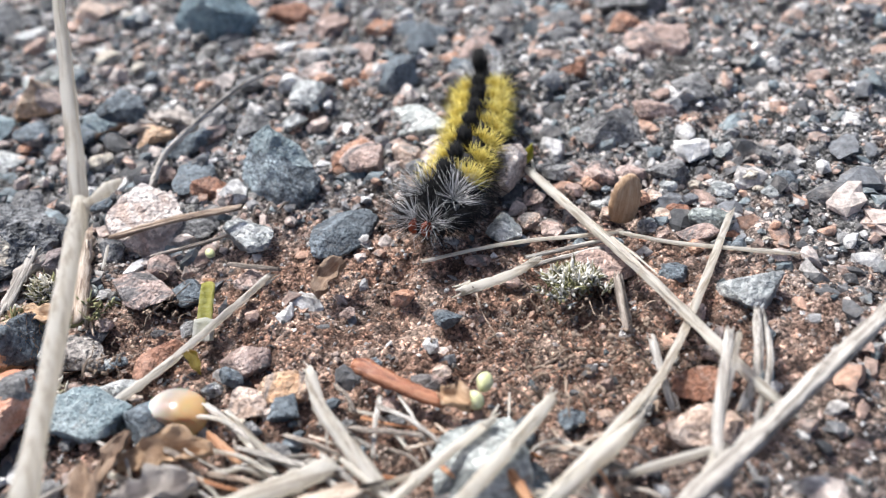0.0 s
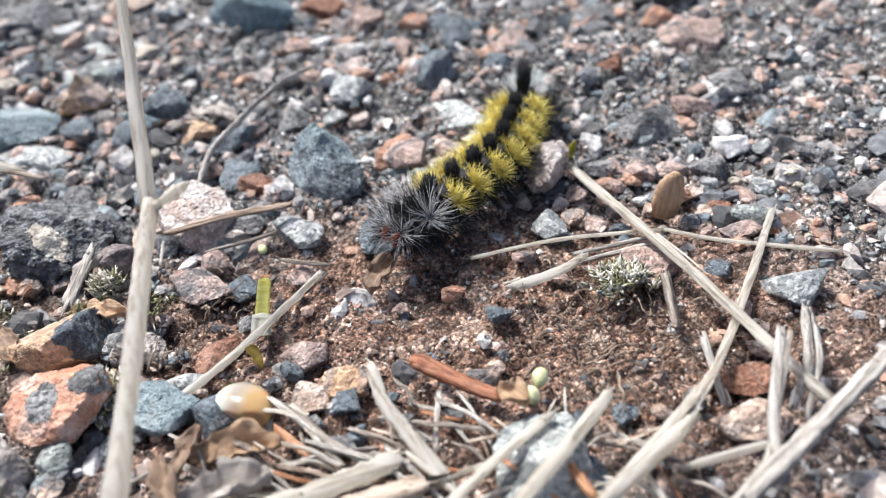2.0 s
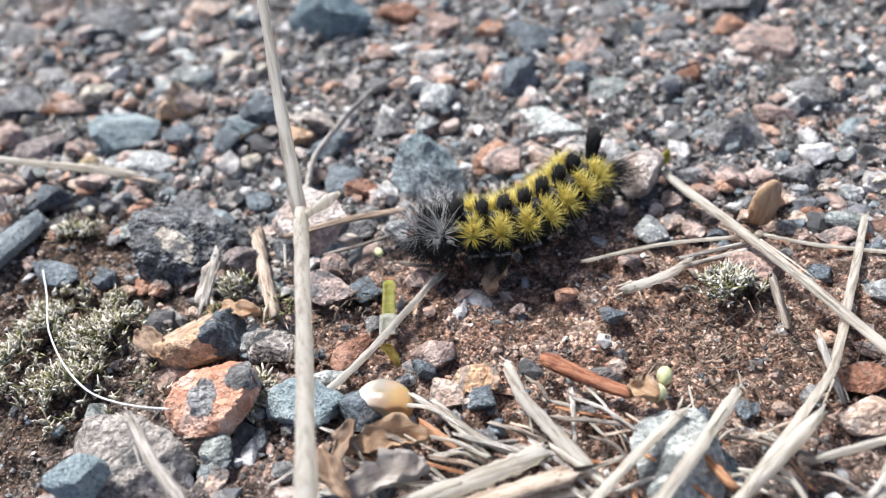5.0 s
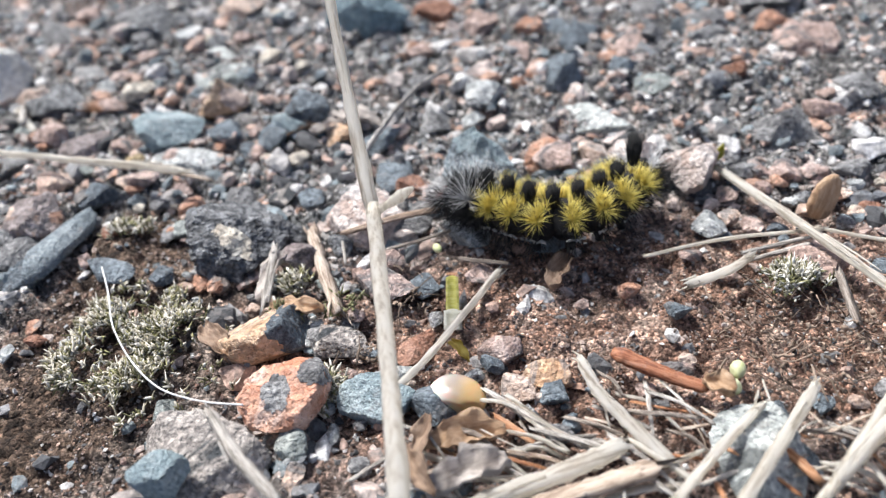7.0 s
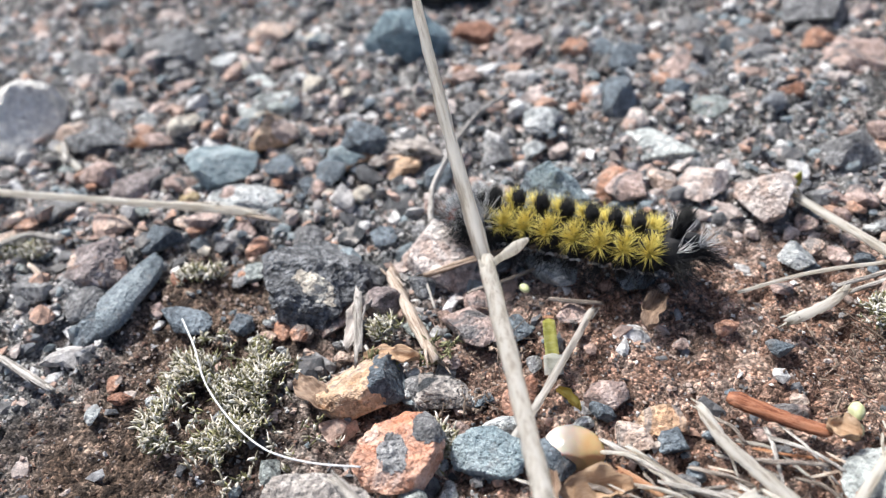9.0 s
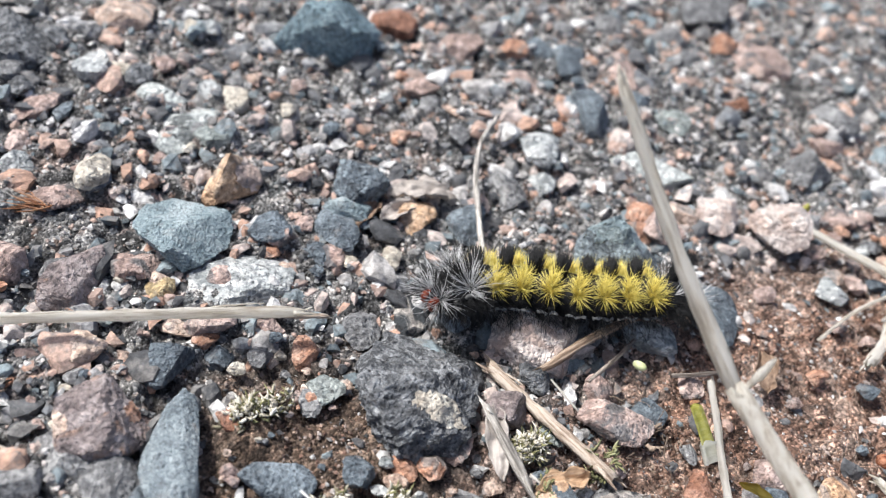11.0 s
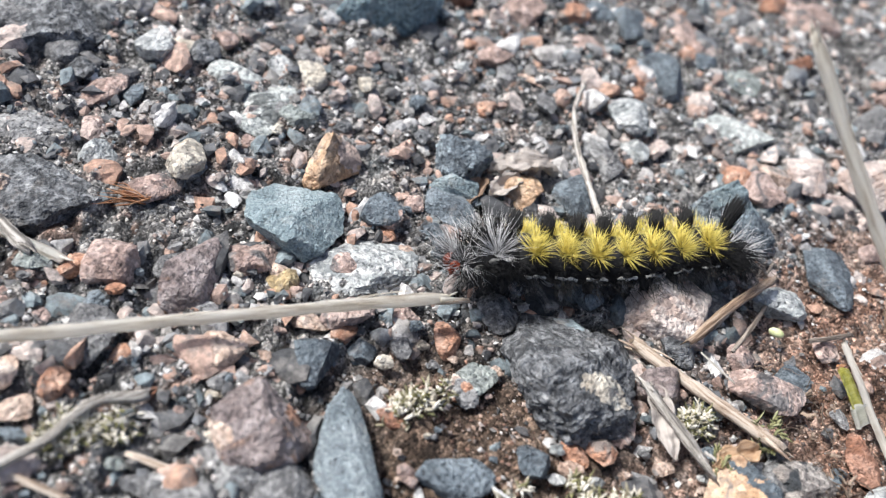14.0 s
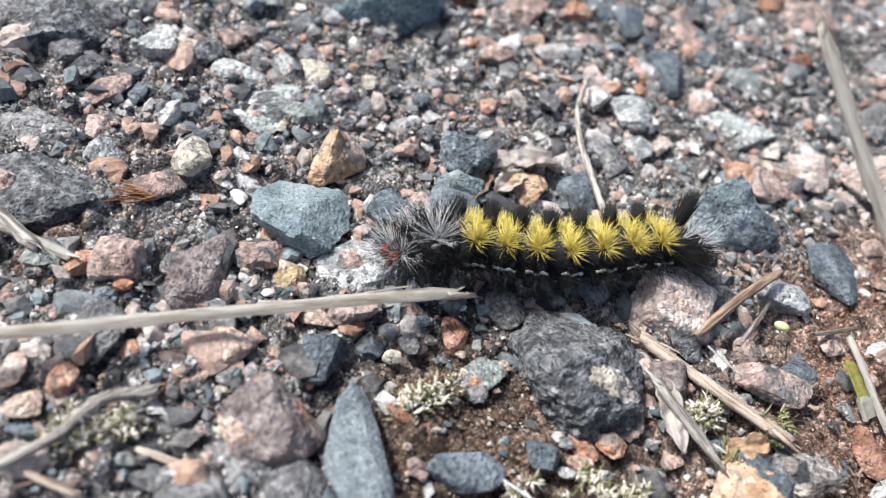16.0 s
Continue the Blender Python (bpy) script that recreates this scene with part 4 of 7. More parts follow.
def build_caterpillar():
    rng = np.random.default_rng(77)
    root = tagged(new("caterpillar"), "hairy black caterpillar with yellow side tufts and black back tufts", "caterpillar")
    parts = []
    for k, (s, r, dress) in enumerate(SEGMENTS):
        v, f = ball(4)
        v = v.copy()
        ln = 1.0 if dress == "head" else 1.75
        v = v * np.array([ln, r, r * 0.95])
        # fleshy warts round the segment
        for i, p in enumerate(v):
            ang = math.atan2(p[2], p[1])
            v[i, 1:] *= 1 + 0.07 * max(0, math.cos(ang * 5 + 0.6)) + 0.03 * noise.noise(Vector(p * 2.0) + Vector((k, 0, 0)))
        seg = child("head" if dress == "head" else "body_segment", v * MM, f, SKIN, root)
        parts.append(seg)
        if dress == "head":
            for sgn in (-1, 1):
                q, g = ball(3)
                child("cheek", (q * np.array([0.66, 0.50, 0.70]) + np.array([0.62, sgn * 0.60, 0.1])) * MM, g, HEAD_RED, seg, "rusty red cheek of the head")
                tuft("hair", seg, (0.1, sgn * 0.6, 0.4), (0.45, sgn * 0.75, 0.6), 76, 3.7, 1.1, 0.023, HAIR_SILVER, rng, 0.12, 0.07, label="silver-white head hair", burst=True)
                tuft("dark_hair", seg, (0.1, sgn * 0.6, 0.1), (0.8, sgn * 0.8, 0.2), 90, 2.9, 0.45, 0.024, HAIR_BLACK, rng, 0.3, 0.09)
        if dress == "neck":
            for sgn in (-1, 1):
                if k == 2:
                    tuft("hair", seg, (-0.4, sgn * r * 0.75, r * 0.45), (0.05, sgn * 0.6, 0.9), 90, 3.9, 1.0, 0.024, HAIR_SILVER, rng, 0.08, 0.07, label="silver-white hair brush", burst=True)
                tuft("dark_hair", seg, (0, sgn * r * 0.9, -r * 0.1), (0.35, sgn, -0.1), 170, 2.6, 0.42, 0.03, HAIR_BLACK, rng, 0.4)
                v, f = tube(along([(0, sgn * r * 0.5, -r * 0.7), (0.1, sgn * r * 0.65, -r * 1.1), (0.2, sgn * r * 0.5, -r * 1.35)], 3), np.linspace(0.32, 0.1, 7), 8, rng, 0.05)
                child("leg", np.array(v) * MM, f, SKIN, seg)
                q, g = ball(2)
                child("white_spot", (q * np.array([0.42, 0.2, 0.26]) + np.array([0, sgn * r * 1.02, r * 0.22])) * MM, g, PALE_SKIN, seg, "short white side mark")
            tuft("dark_hair", seg, (0, 0, r * 0.85), (0.4, 0, 1), 80, 2.3, 0.45, 0.03, HAIR_BLACK, rng, 0.35)
        if dress == "band":
            for sgn in (-1, 1):
                tuft("yellow_tuft", seg, (-0.1, sgn * r * 0.92, r * 0.44), (0.0, sgn * 0.78, 0.8), 120, 2.3, 1.2, 0.029, HAIR_YELLOW, rng, 0.08, 0.03, label="bright yellow hair tuft", burst=True)
                tuft("upper_tuft", seg, (-0.15, sgn * r * 0.66, r * 0.74), (-0.05, sgn * 0.5, 0.95), 70, 1.7, 0.9, 0.027, HAIR_YELLOW, rng, 0.10, 0.03, label="yellow hair tuft beside the back", burst=True)
                tuft("back_hair", seg, (-0.5, sgn * r * 0.35, r * 0.85), (-0.1, sgn * 0.3, 1), 26, 1.5, 0.5, 0.028, HAIR_YELLOW, rng, 0.22, 0.03, label="yellow hair across the back")
                tuft("side_hair", seg, (0, sgn * r * 0.95, 0.05), (0, sgn, 0.0), 170, 0.75, 0.5, 0.035, HAIR_BLACK, rng, 0.5, label="short black side hair")
                tuft("dark_hair", seg, (0, sgn * r * 0.9, -r * 0.62), (0, sgn, -0.5), 80, 2.0, 0.5, 0.022, HAIR_BLACK, rng, 0.5)
                w = [(-1.1 + 0.45 * n, sgn * r * 1.06, -r * 0.46 + 0.09 * math.sin(2.4 * n + k) + 0.04 * rng.normal()) for n in range(5)]
                v, f = tube(along(w, 4), np.abs(0.05 + 0.09 * np.abs(np.sin(np.arange(17) * 0.55 + k)) + 0.015 * rng.normal(size=17)), 7, rng, 0.1)
                child("white_dash", (np.array(v) + np.array([0, sgn * 0.12, 0])) * MM, f, PALE_SKIN, seg, "broken white line along the side")
                if 2 <= k - 4 <= 5:
                    v, f = tube(along([(0, sgn * r * 0.45, -r * 0.7), (0, sgn * r * 0.55, -r * 1.0), (0, sgn * r * 0.55, -r * 1.2)], 3), np.linspace(0.5, 0.38, 7), 9, rng, 0.05)
                    child("proleg", np.array(v) * MM, f, SKIN, seg)
            tuft("black_tuft", seg, (1.15, 0, r * 0.72), (0.0, 0, 1), 420, 2.4, 0.11, 0.045, HAIR_BLACK, rng, 0.50, 0.01, "upright black hair tuft on the back", True)
        if dress == "tail":
            if k == 11:
                tuft("black_tuft", seg, (0, 0, r * 0.75), (-0.4, 0, 1), 480, 3.4, 0.10, 0.045, HAIR_BLACK, rng, 0.50, 0.01, "tall black hair tuft", True)
            for sgn in (-1, 1):
                tuft("hair", seg, (-0.2, sgn * r * 0.7, r * 0.4), (-0.7, sgn * 0.8, 0.7), 34 if k == 12 else 14, 3.1, 0.36, 0.027, HAIR_WHITE, rng, 0.15, label="white tail hair")
                tuft("dark_hair", seg, (0, sgn * r * 0.9, -r * 0.2), (-0.5, sgn, 0.1), 190, 3.5, 0.5, 0.022, HAIR_BLACK, rng, 0.4, 0.08)
    return root, parts


CATERPILLAR, BODY = build_caterpillar()

# ---- stones, straws, plants and litter ----
stone('dark', -43.2, 56.7, 1.1, 10.2, 11.5, 6.4, -29, 11, rough=.08, cuts=26, patches=[('cream', .32, 0.0, .46, .19, -28, 'orange-tan inclusion')])
stone('blue', -56.5, 78.8, 1.1, 8.2, 8.3, 4.5, -29, 12, label='pale blue-grey angular stone with a chipped face')
stone('white', -53.0, 72.7, 0.4, 9.0, 6.8, 2.2, -29, 13)
stone('tan', -50.7, 84.0, 1.6, 5.6, 6.6, 6.0, -29, 14, taper=.7, patches=[('rose', .55, .35, .5, .6, 0, 'whitish quartz side')], label='pointed brown and white flinty stone')
stone('cream', -62.7, 87.5, 0.8, 3.4, 5.0, 2.7, -29, 15)
stone('slate', -64.1, 98.6, 0.2, 1.9, 3.0, 1.2, -29, 17)
stone('mauve', -65.9, 76.1, 0.7, 4.1, 6.6, 2.9, -29, 18)
stone('orange', -73.4, 80.2, 0.3, 2.7, 2.7, 1.7, -29, 20)
stone('ochre', -59.7, 73.5, 0.3, 2.6, 3.1, 1.3, -29, 21)
stone('mauve', -65.8, 61.9, 1.2, 7.0, 6.4, 4.6, -29, 22, cuts=11, patches=[('peach', -.8, -.1, .32, .3, 0, 'orange-pink corner'), ('orange', .75, .5, .35, .35, 0, 'rusty corner')])
stone('steel', -61.7, 57.4, 1.1, 4.4, 11.2, 2.6, -24, 23, taper=.05, point=.5, rough=.02, label='flat pointed slab of blue-grey slate')
stone('grey', -68.4, 60.0, 0.6, 5.8, 4.2, 2.8, -29, 24)
stone('rose', -31.1, 59.3, 1.1, 8.8, 7.2, 4.6, -29, 25)
# the blue patch puts sky light on this stone's top into its colour
stone('basalt', -19.0, 65.5, 2.3, 10.9, 6.0, 7.7, -29, 26, taper=.7, patches=[('blue', .1, .6, .9, .5, 0, 'sky-lit pale blue upper side, painted on')])
stone('blue', -41.6, 77.8, 0.8, 4.9, 2.9, 3.8, -29, 28)
stone('pink', -28.4, 49.5, 0.5, 6.5, 4.5, 2.5, -29, 29)
stone('white', -20.5, 56.1, 0.5, 5.3, 3.9, 2.7, -29, 30)
stone('slate', -12.4, 56.4, 0.4, 5.0, 8.0, 2.0, -29, 31)
stone('slate', -8.3, 86.2, 0.8, 4.9, 7.8, 3.9, -29, 32)
stone('orange', -2.2, 88.6, 0.3, 1.9, 3.1, 1.5, -29, 33)
stone('slate', -0.8, 87.0, 0.4, 3.4, 3.4, 2.1, -29, 34)
stone('red', 11.6, 83.0, 0.5, 3.5, 1.9, 2.7, -29, 35)
stone('green', 2.3, 83.0, 0.2, 5.1, 4.8, 1.0, -29, 36)
stone('pale', -5.6, 76.0, -0.1, 9.8, 6.4, 1.9, -29, 37)
stone('white', -20.0, 77.1, 0.4, 3.1, 3.6, 1.9, -29, 39)
stone('pink', -11.1, 67.3, 0.7, 4.6, 4.6, 2.6, -29, 40)
stone('rose', -3.1, 67.6, 0.6, 5.0, 5.4, 2.8, -29, 41)
stone('orange', -11.7, 70.2, 0.4, 3.5, 4.1, 2.2, -29, 42)
stone('orange', -72.3, 71.2, 0.2, 1.8, 2.0, 1.1, -29, 43)
stone('orange', -76.9, 70.3, 0.3, 2.0, 2.6, 1.3, -29, 45)
stone('peach', -79.4, 72.8, 0.2, 1.7, 2.7, 1.0, -29, 46)
stone('orange', -71.5, 67.6, 0.1, 1.1, 1.3, 0.7, -29, 47)
stone('orange', -49.9, 64.0, 0.3, 2.3, 3.6, 1.6, -29, 48)
stone('orange', -57.1, 67.6, 0.3, 2.1, 2.7, 1.3, -29, 49)
stone('peach', -59.0, 69.3, 0.2, 3.2, 1.6, 1.0, -29, 50)
stone('green', -49.8, 59.8, 0.3, 3.5, 3.1, 1.7, -29, 51)
stone('pink', -27.9, 52.7, 0.4, 2.8, 3.1, 2.0, -29, 53)
stone('red', -25.0, 41.9, 0.3, 2.9, 4.7, 1.5, -29, 55)
stone('granite', -31.4, 42.5, 0.4, 5.6, 3.8, 2.2, -29, 57)
stone('slate', -55.3, 53.6, 0.4, 5.7, 2.9, 1.8, -29, 58)
stone('peach', -47.2, 50.9, 0.2, 1.9, 1.9, 1.2, -29, 59)
stone('orange', -32.0, 87.5, 0.3, 2.1, 2.6, 1.3, -29, 61)
stone('grey', -26.2, 85.1, 0.3, 2.5, 4.0, 1.5, -29, 62)
stone('pink', -68.4, 95.2, 0.3, 2.5, 3.3, 1.5, -29, 63)
stone('grey', -73.3, 96.7, 0.1, 5.9, 6.6, 1.5, -29, 64)
stone('dark', -74.2, 88.4, 0.4, 11.0, 8.0, 3.2, -29, 65)
stone('pale', -54.6, 98.6, 0.5, 5.6, 4.2, 2.2, -29, 66)
stone('pale', -52.2, 94.6, 0.3, 5.4, 5.4, 2.0, -29, 67)
stone('pale', -54.6, 91.9, 0.2, 4.6, 4.2, 1.7, -12, 241)
stone('green', -50.6, 91.4, 0.2, 4.0, 3.6, 1.5, 20, 242)
stone('cream', -56.9, 104.0, 0.3, 4.6, 3.4, 1.7, -29, 68)
stone('orange', -49.7, 75.4, 0.2, 1.9, 1.8, 1.2, -29, 70)
stone('green', -75.8, 81.4, 0.1, 2.9, 2.2, 0.7, -29, 71)
stone('slate', -72.7, 76.4, 0.2, 1.9, 2.2, 1.2, -29, 72)
stone('pink', -78.4, 79.4, 0.1, 1.2, 1.9, 0.7, -29, 73)
stone('pink', -26.7, 94.4, 0.4, 4.1, 3.1, 2.2, -29, 74)
stone('white', -26.1, 93.0, 0.2, 1.4, 2.2, 0.8, -29, 75)
stone('cream', -42.5, 94.2, 0.2, 1.8, 2.7, 1.1, -29, 76)
stone('grey', -46.2, 101.1, 0.3, 2.1, 3.3, 1.3, -29, 77)
stone('pink', -53.1, 105.0, 0.3, 2.3, 2.9, 1.4, -29, 78)
stone('pink', -13.7, 93.8, 0.3, 5.0, 5.2, 1.7, -29, 79)
stone('peach', -23.3, 90.5, 0.2, 5.0, 3.7, 0.9, -29, 80)
stone('orange', -12.1, 86.3, 0.2, 1.9, 2.4, 1.2, -29, 81)
stone('orange', -13.8, 84.2, 0.2, 2.0, 2.2, 1.2, -29, 82)
stone('slate', -5.5, 96.1, 0.5, 4.2, 6.7, 2.5, -29, 83)
stone('pink', 1.4, 94.0, 0.4, 4.3, 6.7, 2.1, -29, 85)
stone('orange', -13.5, 67.8, 0.4, 3.1, 3.1, 1.9, -29, 86)
stone('slate', -30.9, 73.6, 0.4, 3.7, 6.0, 2.2, -29, 87)
stone('pink', -28.8, 75.0, 0.3, 2.7, 4.4, 1.6, -29, 88)
stone('pink', -52.1, 67.5, 0.3, 3.1, 2.1, 1.7, -29, 89)
stone('grey', -53.7, 64.6, 0.2, 1.9, 2.5, 1.2, -29, 90)
stone('grey', -44.9, 64.5, 0.3, 3.4, 3.9, 1.7, -29, 91)
stone('slate', -49.6, 52.4, 0.3, 2.6, 2.6, 1.6, -29, 92)
stone('slate', -56.6, 65.7, 0.3, 2.5, 2.3, 1.6, -29, 93)
stone('granite', -40.2, 65.0, 0.3, 2.8, 4.5, 1.4, -29, 94)
stone('slate', -36.8, 63.0, 0.3, 2.8, 2.9, 1.7, -29, 95)
stone('grey', -66.9, 66.5, 0.2, 2.0, 1.4, 1.2, -29, 96)
stone('pink', -41.5, 53.1, 0.3, 3.4, 4.7, 1.4, -29, 97)
stone('grey', -73.3, 61.2, 0.3, 3.7, 2.0, 1.4, -29, 98)
stone('peach', -79.4, 70.1, 0.2, 2.6, 2.3, 1.0, -29, 99)
stone('pink', -19.5, 50.5, 0.3, 2.4, 2.4, 1.5, -29, 100)
stone('dark', -32.7, 55.8, 0.3, 2.8, 3.5, 1.7, -29, 101)
stone('green', -33.4, 50.7, 0.2, 2.6, 2.8, 1.1, -29, 102)
stone('tan', -38.2, 43.6, 1.1, 8.0, 5.9, 4.3, 1, 103, patches=[('slate', .82, 0.05, .5, .95, 10, 'dark grey side')])
stone('grey', -33.3, 43.4, 0.4, 2.7, 3.9, 2.2, 1, 104)
stone('salmon', -34.9, 36.2, 1.3, 7.2, 7.3, 5.4, 1, 105, patches=[('grey', -.05, .2, .30, .40, 0, 'grey inclusion'), ('grey', .75, .65, .4, .35, -30, 'grey mottled corner')])
stone('blue', -27.9, 35.7, 0.7, 6.2, 4.5, 3.4, 1, 106)
stone('amber', -21.5, 36.0, 0.8, 4.7, 3.5, 2.7, -30, 107, cuts=2, rough=.01, label='smooth translucent amber-coloured quartz pebble')
stone('slate', -23.5, 35.1, 0.5, 4.0, 3.2, 2.4, -24, 108)
stone('granite', -40.4, 30.7, 0.7, 10.2, 9.0, 4.6, 1, 109)
stone('blue', -41.9, 27.8, 2.5, 4.1, 3.2, 2.9, 1, 110)
stone('green', -33.9, 31.9, 0.4, 2.5, 3.2, 1.8, 1, 111)
stone('peach', -33.4, 29.4, 0.2, 1.7, 2.7, 1.2, 1, 112)
stone('white', -31.3, 33.5, 0.2, 1.5, 2.3, 1.2, 1, 113)
stone('slate', -25.0, 49.5, 0.4, 3.8, 3.0, 2.2, 1, 116)
stone('mauve', -36.7, 53.4, 0.6, 4.2, 3.6, 3.0, 1, 118)
stone('dark', -38.3, 57.8, 0.6, 3.9, 2.7, 3.1, 1, 119)
stone('slate', -28.3, 66.7, 0.3, 4.0, 6.4, 1.6, 1, 120)
stone('red', -26.2, 64.6, 0.6, 4.1, 2.3, 3.0, 1, 121)
stone('pink', -24.0, 63.1, 0.4, 2.5, 4.1, 1.8, 1, 122)
stone('grey', -27.0, 58.4, 0.3, 5.6, 3.4, 1.7, 1, 123)
stone('grey', -24.3, 77.5, 0.6, 4.1, 6.5, 2.9, 1, 124)
stone('white', -18.3, 80.7, 0.5, 4.5, 4.9, 2.7, 1, 125)
stone('pink', -18.1, 41.3, 0.4, 3.9, 3.3, 1.9, 1, 127)
stone('peach', -16.9, 36.8, 0.3, 2.7, 3.0, 1.6, 1, 128)
stone('tan', -14.6, 37.9, 0.3, 4.0, 2.7, 1.6, 1, 129)
stone('pale', -0.8, 29.7, 0.8, 6.3, 8.2, 3.0, 1, 130, label='pale blue-grey mottled stone under the straw litter')
stone('pink', -30.5, 38.6, 0.3, 2.3, 1.7, 1.4, 1, 131)
stone('white', -26.7, 39.0, 0.2, 3.4, 1.7, 1.1, 1, 133)
stone('white', -31.9, 37.0, 0.2, 1.8, 1.2, 1.0, 1, 134)
stone('red', 14.4, 36.3, 0.3, 4.5, 2.7, 1.5, 1, 135)
stone('peach', 13.7, 33.2, 0.4, 5.1, 3.6, 2.1, 1, 136)
stone('white', 20.3, 44.9, 0.6, 5.1, 4.2, 2.9, 1, 137)
stone('rose', 2.2, 63.4, 1.5, 5.4, 6.6, 4.8, 1, 138)
stone('pink', 9.8, 49.3, 0.4, 6.5, 5.7, 2.0, 1, 140)
stone('grey', 7.9, 63.9, 0.3, 3.3, 2.0, 1.4, 1, 141)
stone('pink', 11.5, 63.8, 0.4, 3.4, 3.7, 2.1, 1, 142)
stone('pink', 14.6, 63.0, 0.3, 3.0, 2.2, 1.6, 1, 143)
stone('grey', 17.9, 62.3, 0.4, 4.1, 2.6, 1.8, 1, 144)
stone('white', 17.4, 60.2, 0.2, 1.6, 1.3, 0.9, 1, 145)
stone('pink', 9.0, 61.3, 0.2, 1.8, 1.9, 1.1, 1, 146)
stone('pink', 5.2, 60.8, 0.3, 2.2, 2.7, 1.4, 1, 147)
stone('pink', 6.4, 55.5, 0.3, 2.1, 2.7, 1.3, 1, 148)
stone('slate', 8.2, 54.6, 0.3, 2.1, 1.9, 1.3, 1, 149)
stone('dark', 12.4, 59.0, 0.3, 2.2, 2.1, 1.3, 1, 150)
stone('red', 17.7, 57.1, 0.3, 3.2, 1.9, 1.4, 1, 151)
stone('green', 19.9, 54.7, 0.4, 4.1, 2.5, 1.8, 1, 152)
stone('pink', 18.3, 52.7, 0.3, 4.0, 2.2, 1.4, 1, 153)
stone('slate', 15.2, 48.4, 0.3, 2.5, 2.2, 1.6, 1, 154)
stone('slate', -2.9, 44.8, 0.3, 2.4, 1.9, 1.5, 1, 155)
stone('orange', -6.5, 47.7, 0.3, 2.1, 1.7, 1.3, 1, 156)
stone('orange', 17.8, 51.4, 0.2, 2.0, 1.8, 1.2, 1, 157)
stone('pink', 15.6, 43.3, 0.2, 1.8, 2.0, 1.1, 1, 158)
stone('slate', 20.1, 40.8, 0.2, 1.2, 2.0, 0.8, 1, 159)
stone('peach', -6.9, 69.0, 0.4, 3.3, 3.8, 2.1, 1, 160)
stone('pink', -31.4, 67.8, 0.3, 2.4, 2.4, 1.5, 1, 162)
stone('grey', -33.1, 63.4, 0.3, 2.3, 2.3, 1.5, 1, 163)
stone('slate', -13.2, 33.1, 0.2, 1.4, 1.4, 0.9, 1, 164)
stone('grey', -14.3, 32.3, 0.3, 2.4, 1.7, 1.4, 1, 165)
stone('pink', -4.3, 38.3, 0.3, 2.6, 1.9, 1.5, 1, 166)
stone('slate', 1.9, 33.7, 0.3, 2.0, 2.4, 1.3, 1, 167)
stone('slate', 5.4, 34.1, 0.3, 2.0, 1.8, 1.3, 1, 168)
stone('peach', 7.8, 34.1, 0.2, 1.6, 1.1, 0.9, 1, 169)
stone('slate', 2.6, 29.7, 0.2, 1.9, 2.7, 1.2, 1, 170)
stone('grey', 6.4, 30.6, 0.3, 2.3, 2.2, 1.4, 1, 171)
stone('slate', -18.8, 39.7, 0.3, 2.0, 1.8, 1.3, 1, 172)
stone('white', -20.3, 39.2, 0.2, 1.8, 1.2, 1.0, 1, 173)
stone('slate', -14.3, 36.1, 0.3, 2.4, 2.5, 1.5, 1, 176)
stone('grey', 10.4, 35.1, 0.2, 1.9, 2.0, 1.1, 1, 177)
stone('pink', 2.5, 49.4, 0.2, 2.5, 1.2, 0.8, 1, 178)
stone('pink', -0.3, 51.6, 0.2, 2.3, 1.5, 1.1, 1, 179)
stone('pink', 16.3, 39.7, 0.3, 2.2, 2.1, 1.3, 1, 180)
stone('pink', -10.9, 46.1, 0.2, 1.4, 1.1, 0.8, 1, 181)
stone('grey', -23.5, 45.2, 0.2, 1.4, 1.9, 0.9, 1, 182)
stone('grey', -31.1, 45.4, 0.2, 1.9, 2.6, 1.2, 1, 183)
stone('orange', -46.1, 52.0, 0.2, 2.0, 2.8, 1.2, 1, 184)
stone('orange', -44.1, 51.1, 0.3, 2.3, 2.4, 1.4, 1, 185)
stone('red', -57.2, 59.5, 0.2, 1.9, 2.3, 1.2, 1, 186)
stone('pink', -71.1, 79.2, 0.5, 4.5, 4.4, 2.7, 1, 188)
stone('pink', -61.1, 76.5, 0.5, 4.7, 3.7, 2.3, 1, 189)
stone('peach', -78.1, 90.1, 0.7, 5.7, 5.8, 3.3, 1, 190)
stone('pink', -66.0, 86.0, 0.4, 4.4, 3.2, 2.0, 1, 191)
stone('slate', -49.2, 77.4, 0.5, 4.1, 3.6, 2.3, 1, 192)
stone('basalt', -39.5, 80.3, 0.9, 5.6, 5.5, 4.2, 1, 193, rough=.09)
stone('slate', -43.1, 76.0, 0.5, 4.0, 6.4, 2.5, 1, 194)
stone('tan', -34.8, 75.8, 0.5, 4.3, 3.9, 2.6, 1, 195)
stone('red', -59.5, 45.1, 0.2, 2.0, 1.5, 1.1, 1, 196)
stone('orange', -60.5, 47.1, 0.2, 1.3, 2.1, 0.8, 1, 197)
stone('orange', -50.3, 46.1, 0.2, 1.9, 1.5, 1.1, 1, 198)
stone('white', -56.5, 44.7, 0.2, 1.5, 1.2, 0.9, 1, 199)
stone('green', -45.1, 36.3, 0.2, 1.8, 2.6, 1.1, 1, 200)
stone('white', -61.0, 43.0, 0.2, 1.5, 2.1, 0.9, 1, 202)
stone('orange', -11.8, 100.2, 0.5, 4.3, 4.7, 2.7, 1, 204)
stone('slate', -7.5, 100.1, 0.4, 3.5, 5.6, 2.2, 1, 205)
